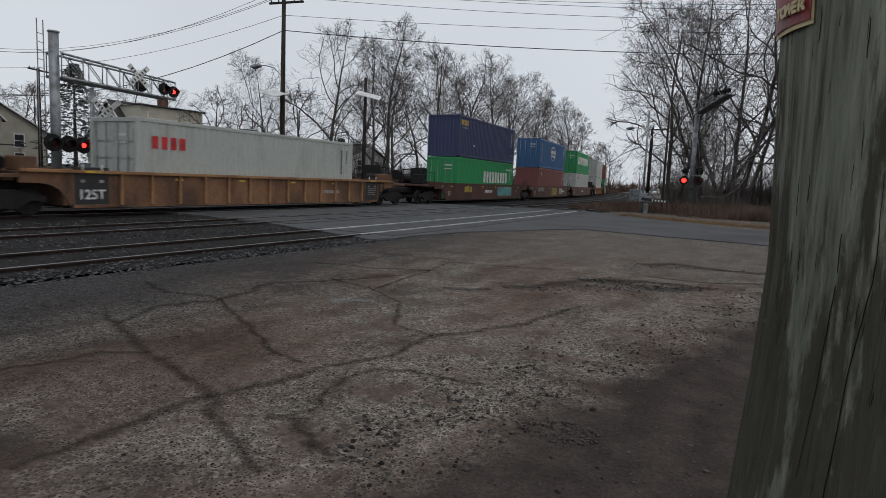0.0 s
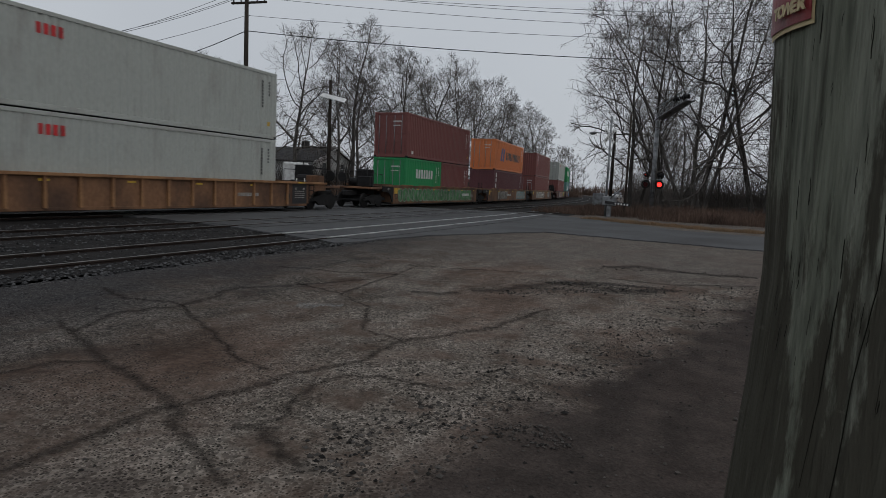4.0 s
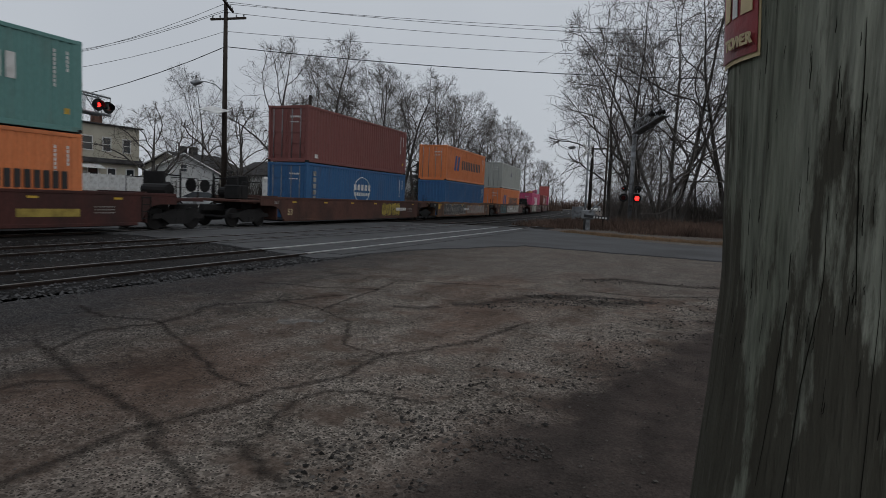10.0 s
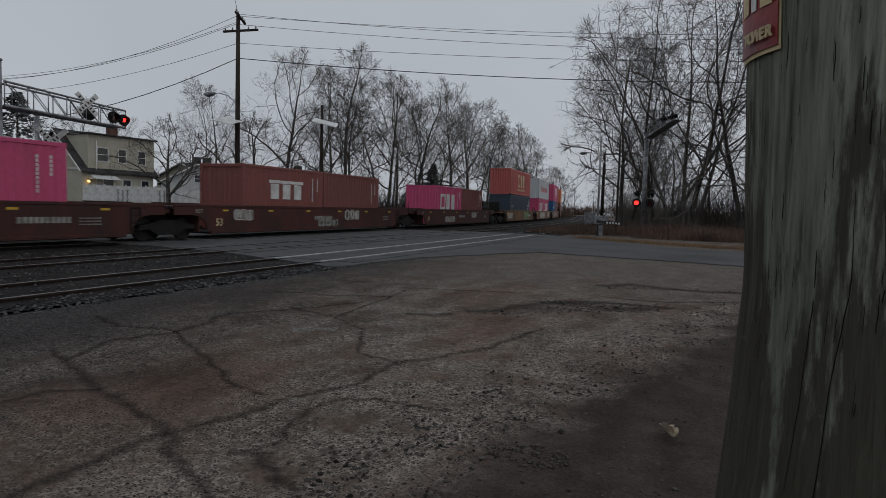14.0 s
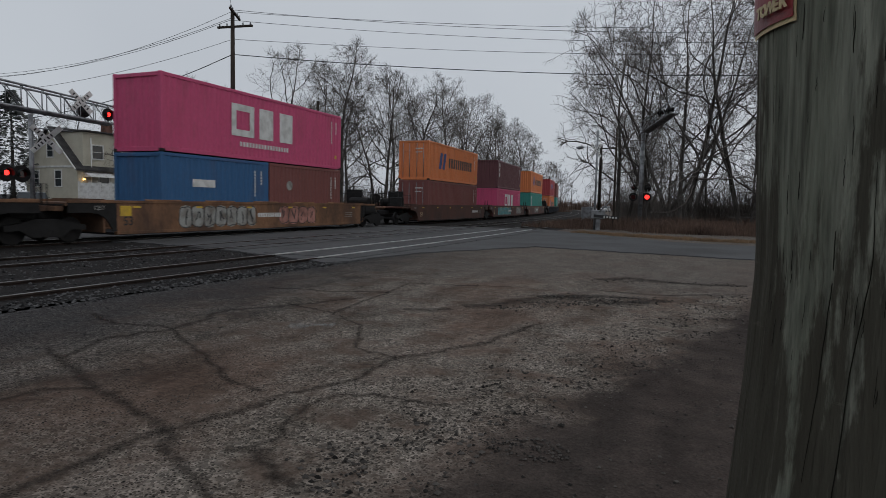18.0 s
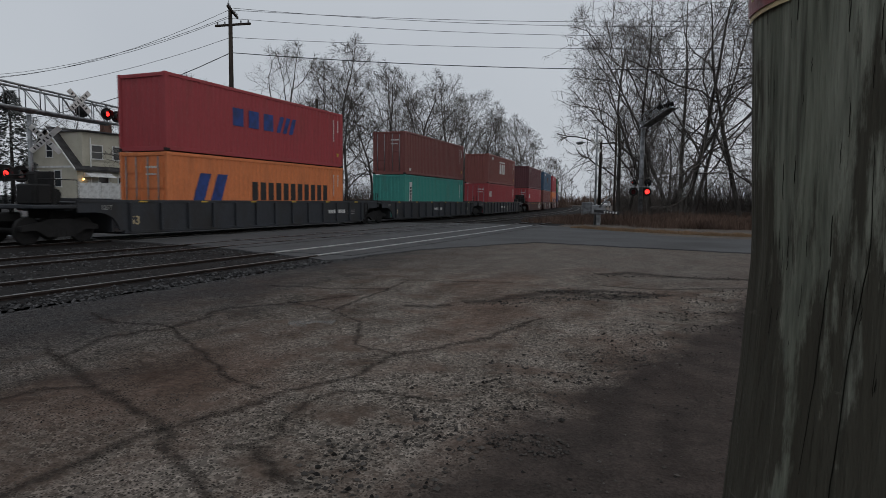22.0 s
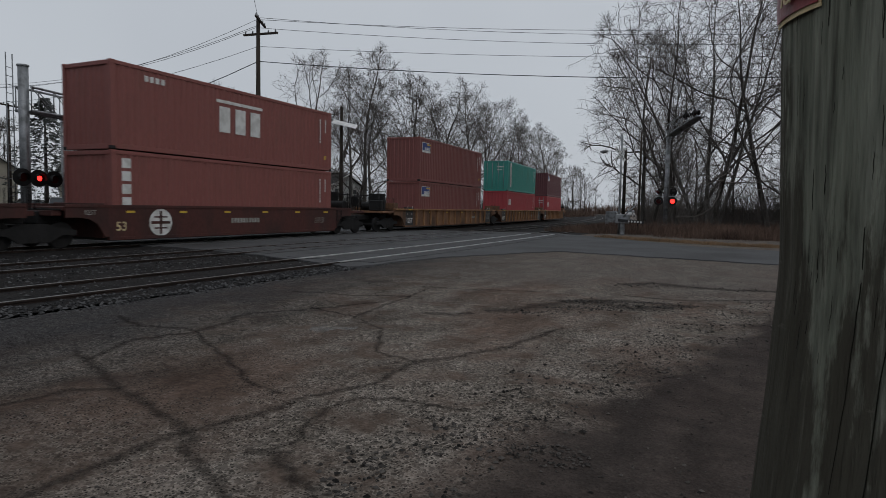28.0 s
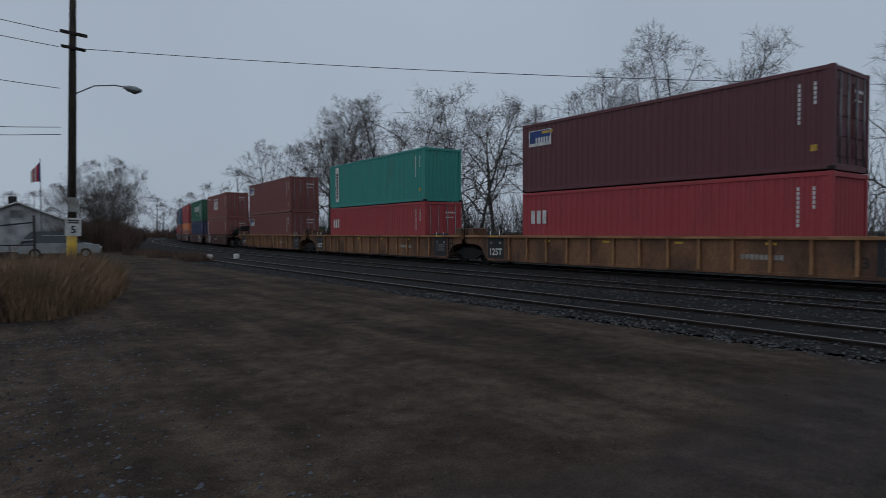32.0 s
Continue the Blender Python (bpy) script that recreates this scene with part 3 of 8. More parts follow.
        for k in range(4):
            marks(car, 1.334, hb - 0.82, 0.9 - 0.1 * k, 7, 0.075, 0.04, M_PALE, 0.4)
        marks(car, 1.329, 3.6, 0.68, 9, 0.11, 0.15, M_PALE, 0.3)
        for e in (-1, 1):
            part("end_post_box", box_mesh(0.5, 1.3, -0.24, 0.24, 1.3, 1.72, 0.03), m, car, at=pose(0, e * (he - 0.3), 0))
    else:
        part("lettering", text_mesh("53", 0.42, 0.002, 0.006), M_CREAM if col != "orange" else M_INK, car, at=pose(1.33, -hb + 0.35, 0.66))
        part("lettering", text_mesh("125T", 0.2, 0.002, 0.003), M_PALE, car, at=pose(1.33, -hb - 0.75, 1.12))
        marks(car, 1.329, -0.9 if i % 3 else 4.5, 0.72, 10, 0.13, 0.19, M_WHITE if col != "maroon" else M_PALE, 0.28)
        for k in range(3):
            marks(car, 1.329, hb - 1.6, 0.85 - 0.1 * k, 8, 0.07, 0.035, M_PALE, 0.4)
    if kind == "smooth":
        if col == "orange":
            part("label_plate", box_mesh(1.327, 1.332, -0.22, 0.22, 0.85, 1.2), M_YELLOW, car, at=pose(0, -hb + 0.25, 0))
            for k in range(5):
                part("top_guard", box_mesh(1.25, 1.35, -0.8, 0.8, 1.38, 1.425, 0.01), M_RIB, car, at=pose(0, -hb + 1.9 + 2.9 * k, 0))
    for k in range(6):
        y = -hb + 0.7 + (2 * hb - 1.4) * k / 5
        part("reflector", box_mesh(1.346, 1.352, -0.17, 0.17, 1.3, 1.355) if kind == "low" else box_mesh(1.326, 1.332, -0.16, 0.16, 1.12, 1.19), M_YELLOW, car, at=pose(0, y, 0))
    for spec in extra:
        if spec[0] == "spray":
            scrawl(car, *spec[1:])
        elif spec[0] == "word":
            _, body, y, z, size, mat, edge = spec
            part("painted_word", text_mesh(body, size, 0.002, 0.075), M_SPRAY[edge], car, at=pose(1.330, y, z))
            part("painted_word", text_mesh(body, size, 0.002, 0.03), M_SPRAY[mat], car, at=pose(1.336, y, z))
        elif spec[0] == "panel":
            _, y0, y1, z0, z1, mat = spec
            part("painted_panel", box_mesh(1.326, 1.330, y0, y1, z0, z1), M_SPRAY[mat], car)
        elif spec[0] == "roundel":
            part("roundel", disc_mesh("roundel", 0.48, 0.006, 24), M_WHITE, car, at=pose(1.330, spec[1], 0.78))
            for b in ((-0.4, 0.4, -0.05, 0.05), (-0.05, 0.05, -0.4, 0.4), (-0.28, 0.28, 0.17, 0.22), (-0.28, 0.28, -0.22, -0.17)):
                part("roundel_bar", box_mesh(0, 0.004, b[0], b[1], b[2], b[3]), m, car, at=pose(1.334, spec[1], 0.78))
    MOVERS.append((car, START[i], -1.25, RAIL_TOP))
    return car


# containers ---------------------------------------------------------------
CH = 2.896


def corrugated(length, height, depth=0.036, period=0.28):
    """A wall with pressed ribs in the yz plane, its outer face at x = 0."""
    key = ("corr", round(length, 2), round(height, 2))
    if key not in CACHE:
        prof = [(-length / 2, 0.0)]
        y = -length / 2 + 0.06
        while y + period < length / 2 - 0.03:
            prof += [(y, 0.0), (y + 0.05, -depth), (y + 0.14, -depth), (y + 0.19, 0.0)]
            y += period
        prof.append((length / 2, 0.0))
        vs = [(x, yy, z) for z in (0.0, height) for yy, x in prof]
        n = len(prof)
        CACHE[key] = mesh_of("wall", vs, [(k, k + 1, n + k + 1, n + k) for k in range(n - 1)])
    return CACHE[key]


def door_mesh(w, h):
    key = ("door", round(w, 2))
    if key not in CACHE:
        items = [(-0.03, 0.0, -w / 2, w / 2, 0, h)]
        for k in range(4):
            z = 0.22 + k * (h - 0.3) / 4
            items.append((0.0, 0.035, -w / 2 + 0.1, w / 2 - 0.1, z, z + (h - 0.3) / 4 - 0.16))
        bm = boxes_bm(items)
        CACHE[key] = bpy.data.meshes.new("door")
        bm.to_mesh(CACHE[key])
        bm.free()
    return CACHE[key]


LOCK_BAR = tube_mesh("locking_bar", [(0.062, 0, 0.02), (0.062, 0, CH - 0.36)], 0.024, 6)


def container(style, i, dy, z, length=12.19):
    colour, door_front, decals, words = STYLES[style]
    m = PAINT[colour]
    size = "forty-foot" if length > 8 else "twenty-foot"
    c = thing("shipping_container", f"{words} {size} shipping container riding the train", "container", group="containers on the train")
    L, h = length, CH
    for sx in (1, -1):
        part("side_wall", corrugated(L - 0.3, h - 0.30), m, c, at=pose(1.205 * sx, 0, 0.17, 0, 0, 0 if sx == 1 else 180))
        part("top_rail", box_mesh(1.13, 1.217, -L / 2 + 0.05, L / 2 - 0.05, h - 0.14, h - 0.01, 0.012), m, c, at=pose(0, 0, 0, 0, 0, 0 if sx == 1 else 180))
        part("bottom_rail", box_mesh(1.12, 1.217, -L / 2 + 0.05, L / 2 - 0.05, 0.02, 0.18, 0.012), m, c, at=pose(0, 0, 0, 0, 0, 0 if sx == 1 else 180))
    part("roof", corrugated(L - 0.2, 2.3, 0.02, 0.4), m, c, at=pose(1.15, 0, h - 0.035, 0, -90, 0))
    part("floor", box_mesh(-1.12, 1.12, -L / 2 + 0.1, L / 2 - 0.1, 0.05, 0.15), M_BLACK, c)
    for sx in (-1, 1):
        for sy in (-1, 1):
            part("corner_post", box_mesh(-0.075, 0.075, -0.08, 0.08, 0.1, h - 0.1, 0.012), m, c, at=pose(sx * 1.14, sy * (L / 2 - 0.085), 0))
            for zz in (0.0, h - 0.118):
                part("corner_casting", box_mesh(-0.081, 0.081, -0.089, 0.089, 0, 0.118, 0.014), M_BLACK if zz == 0 else m, c, at=pose(sx * 1.138, sy * (L / 2 - 0.089), zz))
    door_end = -1 if door_front else 1
    face = pose(0, door_end * (L / 2 - 0.05), 0, 0, 0, 90 * door_end)
    back = pose(0, -door_end * (L / 2 - 0.05), 0, 0, 0, -90 * door_end)
    for w in (-1, 1):
        d = part("door", door_mesh(1.1, h - 0.32), m, c, at=face @ pose(0, w * 0.56, 0.17))
        for k in (-0.3, 0.22):
            part("locking_bar", LOCK_BAR, M_STEEL, d, at=pose(0, k, 0))
        if w == 1:
            marks(d, 0.037, -0.42, h - 0.8, 5, 0.1, 0.09, M_WHITE, 0.35)
            marks(d, 0.037, -0.42, h - 1.05, 4, 0.1, 0.06, M_WHITE, 0.35)
    part("end_wall", corrugated(2.1, h - 0.3), m, c, at=back @ pose(0, 0, 0.17))
    for end in (face, back):
        part("end_sill", box_mesh(-0.05, 0.04, -1.06, 1.06, 0.0, 0.17, 0.01), m, c, at=end)
        part("end_header", box_mesh(-0.05, 0.04, -1.06, 1.06, h - 0.16, h - 0.02, 0.01), m, c, at=end)
    # code bars near the trailing top corner, as on every container
    X = 1.207
    wh = M_WHITE if colour not in ("grey", "white") else M_INK
    for k, n in ((0, 9), (0.42, 5)):
        marks(c, X, L / 2 - 0.95 + k, h - 0.42, n, 0.07, 0.1, wh, 0.3, True)
    part("warning_label", box_mesh(0, 0.004, -0.09, 0.09, 0, 0.18), M_YELLOW, c, at=pose(X, L / 2 - 0.52, 0.55))
    for order, d in enumerate(decals):
        kind, y, zc, w, hh, n, mat = d
        mat = INK[mat]
        y = y * L
        if kind == "row":           # a row of block shapes
            cell = w / n
            marks(c, X + 0.0015 * order, y - w / 2 + cell * 0.17, zc - hh / 2, n, cell * 0.66, hh, mat, 0.515, False, "logo_lettering")
        elif kind == "frame":       # an open rectangle
            t = 0.2 * w
            for b in ((-w / 2, w / 2, hh / 2 - t, hh / 2), (-w / 2, w / 2, -hh / 2, -hh / 2 + t), (-w / 2, -w / 2 + t, -hh / 2 + t, hh / 2 - t), (w / 2 - t, w / 2, -hh / 2 + t, hh / 2 - t)):
                part("logo_bar", box_mesh(0, 0.004, b[0], b[1], b[2], b[3]), mat, c, at=pose(X, y, zc))
        elif kind == "col":
            marks(c, X + 0.0015 * order, y - w / 2, zc + n * hh * 0.68, n, w, hh, mat, 0.35, True, "logo_lettering")
        elif kind == "slab":
            part("logo_panel", box_mesh(0, 0.003, -w / 2, w / 2, -hh / 2, hh / 2), mat, c, at=pose(X + 0.0015 * order, y, zc))
        elif kind == "slant":       # two leaning bars, a mark
            for k in range(n):
                a = y - w / 2 + k * w / n
                q = w / n * 0.62
                vs = [(e, yy, zz) for e in (0, 0.004) for yy, zz in ((a, zc - hh / 2), (a + q, zc - hh / 2), (a + q + 0.22 * w, zc + hh / 2), (a + 0.22 * w, zc + hh / 2))]
                part("logo_bar", mesh_of("logo_bar", vs, [(4, 5, 6, 7), (0, 1, 5, 4), (1, 2, 6, 5), (2, 3, 7, 6), (3, 0, 4, 7)]), mat, c, at=pose(X, 0, 0))
        elif kind == "ring":
            pts = [(0, math.cos(2 * math.pi * k / 20) * w / 2, math.sin(2 * math.pi * k / 20) * hh / 2) for k in range(21)]
            part("logo_ring", tube_mesh("logo_ring", pts, 0.025, 5), mat, c, at=pose(X, y, zc))
        elif kind == "spot":
            part("logo_spot", disc_mesh("logo_spot", w / 2, 0.006, 18), mat, c, at=pose(X, y, zc))
    MOVERS.append((c, START[i] + dy, -1.25 + (0.0), z))
    return c


INK = {"white": M_WHITE, "black": M_INK, "red": M_REDINK, "blue": M_BLUEINK, "yellow": M_YELLOW, "cream": M_CREAM, "grey": M_PALE, "rust": shade("rust_patch", (0.14, 0.06, 0.025), 0.9, var=0.3, scale=3), "patch": shade("repair_patch", (0.2, 0.2, 0.24), 0.7, var=0.1)}
# style: paint, doors lead, decals (kind, place along, height, width, height of it, count, ink), words
STYLES = {
    "flowermark": ("grey", True, [("row", -0.395, 2.1, 1.5, 0.42, 4, "red")], "pale grey red-marked"),
    "flowermark2": ("grey", True, [("row", -0.34, 2.35, 0.9, 0.32, 4, "red")], "pale grey red-marked"),
    "yellowrow": ("navy", False, [("row", -0.425, 2.4, 1.3, 0.36, 5, "yellow"), ("row", -0.415, 2.05, 0.9, 0.1, 6, "grey"), ("slab", -0.27, 0.9, 0.2, 0.12, 1, "white")], "navy blue yellow-marked"),
    "yellowrow20": ("navy", False, [("row", -0.30, 2.35, 1.0, 0.32, 5, "yellow"), ("row", -0.30, 2.0, 0.9, 0.1, 6, "grey")], "navy blue yellow-marked"),
    "steel": ("steel", False, [("row", -0.31, 2.45, 1.3, 0.3, 6, "white"), ("slab", 0.02, 1.85, 1.1, 0.5, 1, "rust"), ("slab", 0.05, 1.5, 0.7, 0.4, 1, "rust")], "weathered blue rust-streaked"),
    "longrow": ("green", True, [("row", -0.03, 1.7, 9.6, 0.98, 9, "white"), ("row", 0.40, 2.5, 1.3, 0.12, 7, "white")], "bright green white-lettered"),
    "longrow0": ("green", True, [("row", 0.14, 1.62, 5.7, 0.85, 9, "white"), ("row", 0.40, 2.3, 1.3, 0.12, 7, "white")], "bright green white-lettered"),
    "ringmark": ("blue", True, [("ring", -0.01, 1.65, 2.0, 1.5, 1, "white"), ("row", -0.01, 1.8, 2.2, 0.34, 5, "white"), ("row", -0.01, 1.4, 1.9, 0.2, 8, "white"), ("col", -0.44, 1.5, 0.26, 0.24, 6, "grey")], "deep blue white-marked"),
    "brown": ("brown", True, [("slab", -0.43, 0.35, 0.3, 0.2, 1, "white")], "plain red-brown"),
    "brownF": ("brown", False, [("slab", -0.40, 2.3, 0.5, 0.5, 1, "blue"), ("slab", -0.40, 2.3, 0.25, 0.3, 1, "yellow")], "plain red-brown"),
    "brown20": ("brown", False, [("slab", 0.25, 0.4, 0.2, 0.3, 1, "yellow")], "plain red-brown"),
    "spot20": ("brown", False, [("spot", -0.25, 1.9, 0.45, 0.45, 1, "grey")], "red-brown spot-marked"),
    "crownrow20": ("rust", False, [("row", 0.0, 1.75, 2.6, 0.7, 3, "white"), ("slab", 0.0, 2.2, 2.6, 0.14, 1, "white")], "rust-red white-lettered"),
    "dark": ("dark", False, [("col", -0.36, 2.35, 0.16, 0.2, 2, "white")], "dark maroon"),
    "threecol": ("dark", False, [("col", -0.43, 1.85, 0.34, 0.38, 3, "white")], "dark maroon white-marked"),
    "redlabel": ("brown", False, [("slab", -0.40, 2.0, 0.42, 1.35, 1, "red"), ("col", -0.40, 2.0, 0.28, 0.3, 3, "white")], "red-brown red-labelled"),
    "slantmark": ("orange", True, [("slant", -0.26, 1.55, 1.6, 1.25, 2, "blue"), ("row", 0.105, 1.5, 6.2, 0.78, 11, "black")], "orange blue-marked"),
    "slantmarkC": ("orange", False, [("slant", -0.26, 1.65, 1.6, 1.25, 2, "blue"), ("row", 0.105, 1.5, 6.2, 0.78, 11, "black")], "orange blue-marked"),
    "slantmarkL": ("orange", True, [("slant", -0.32, 1.6, 1.9, 1.1, 2, "blue"), ("row", 0.13, 1.5, 6.1, 0.8, 11, "black")], "orange blue-marked"),
    "slantmark20": ("orange", False, [("slant", -0.28, 1.5, 1.0, 0.9, 2, "blue"), ("row", 0.16, 1.4, 3.2, 0.55, 11, "black")], "orange blue-marked"),
    "green20": ("green", True, [("row", 0.0, 1.9, 3.0, 0.6, 7, "white")], "bright green"),
    "tworow": ("teal", True, [("row", -0.13, 1.72, 2.5, 0.75, 5, "white"), ("row", 0.20, 1.72, 3.3, 0.75, 8, "white"), ("col", -0.40, 1.6, 0.4, 0.36, 4, "grey")], "grey-green white-lettered"),
    "blueplain": ("blue", False, [], "plain blue"),
    "slate": ("slate", False, [("slab", 0.42, 1.7, 1.0, 0.14, 1, "white"), ("slab", 0.40, 1.3, 0.6, 0.1, 1, "white"), ("row", -0.4, 1.6, 1.2, 0.2, 7, "grey")], "dark slate-blue"),
    "grey": ("grey", True, [("slab", -0.04, 1.7, 0.7, 0.5, 1, "patch")], "weathered pale grey"),
    "boxrow": ("pink", True, [("frame", -0.14, 1.6, 1.4, 1.3, 1, "white"), ("row", 0.045, 1.6, 2.9, 1.3, 2, "white")], "magenta white-lettered"),
    "boxrowC": ("pink", False, [("frame", -0.14, 1.65, 1.4, 1.35, 1, "white"), ("row", 0.045, 1.65, 2.9, 1.35, 2, "white"), ("row", -0.02, 0.65, 3.4, 0.2, 17, "white")], "magenta white-lettered"),
    "boxrow20": ("pink", False, [("frame", -0.22, 1.65, 1.1, 1.25, 1, "white"), ("row", 0.06, 1.65, 2.3, 1.25, 2, "white")], "magenta white-lettered"),
    "boxrowred": ("coral", False, [("frame", -0.12, 1.65, 1.3, 1.45, 1, "cream"), ("row", 0.06, 1.65, 2.6, 1.45, 2, "cream"), ("row", 0.0, 0.6, 4.6, 0.22, 17, "cream")], "faded red cream-lettered"),
    "redrow": ("white", False, [("slab", -0.30, 1.5, 0.9, 0.95, 1, "red"), ("slab", -0.30, 1.5, 0.5, 0.65, 1, "white"), ("slab", -0.30, 1.5, 0.25, 0.55, 1, "blue"), ("row", 0.02, 1.35, 6.2, 0.66, 8, "red"), ("row", -0.1, 2.55, 2.6, 0.1, 14, "red")], "pale grey red-lettered"),
    "bluelab20": ("blue", False, [("slab", -0.15, 1.8, 1.2, 0.3, 1, "white")], "deep blue white-labelled"),
    "mint": ("mint", True, [("slab", -0.405, 1.55, 0.5, 2.3, 1, "white"), ("col", -0.405, 1.45, 0.28, 0.16, 8, "black")], "sea-green white-labelled"),
    "mintC": ("mint", False, [("slab", -0.42, 1.3, 0.45, 2.2, 1, "white"), ("col", -0.42, 1.2, 0.26, 0.16, 8, "black")], "sea-green white-labelled"),
    "crownrowred": ("red", False, [("row", -0.10, 1.7, 3.0, 0.75, 3, "blue"), ("slant", 0.085, 1.7, 1.4, 0.75, 3, "blue")], "red blue-lettered"),
    "crownrow": ("rust", False, [("row", -0.02, 1.6, 2.6, 1.0, 3, "white"), ("slab", -0.02, 2.3, 2.6, 0.12, 1, "white"), ("row", -0.36, 2.5, 0.9, 0.2, 4, "white")], "rust-red white-lettered"),
    "cornerrow": ("red", True, [("row", -0.42, 1.85, 1.0, 0.55, 3, "white")], "red white-marked"),
    "cornerrowT": ("red", False, [("row", -0.42, 1.85, 1.0, 0.55, 3, "white")], "red white-marked"),
    "cornerrow2": ("red", False, [("row", -0.32, 2.3, 0.8, 0.4, 3, "white")], "red white-marked"),
    "widerow": ("forest", False, [("row", 0.04, 1.7, 5.2, 0.7, 4, "white"), ("slab", 0.33, 1.45, 0.42, 1.7, 1, "white"), ("row", 0.02, 0.9, 1.4, 0.25, 8, "grey")], "dark green white-lettered"),
    "fivecol": ("rust", False, [("col", -0.455, 1.55, 0.34, 0.32, 5, "white")], "rust-red white-marked"),
    "beacon": ("dark", False, [("slab", -0.415, 2.25, 1.3, 0.66, 1, "white"), ("slab", -0.415, 2.3, 1.2, 0.5, 1, "blue"), ("row", -0.40, 2.15, 0.9, 0.24, 6, "white"), ("slab", -0.38, 2.46, 0.6, 0.1, 1, "yellow")], "dark maroon label-marked"),
    "beaconL": ("brown", False, [("slab", -0.415, 2.25, 1.3, 0.66, 1, "white"), ("slab", -0.415, 2.3, 1.2, 0.5, 1, "blue"), ("row", -0.40, 2.15, 0.9, 0.24, 6, "white"), ("slab", -0.38, 2.46, 0.6, 0.1, 1, "yellow")], "red-brown label-marked"),
}

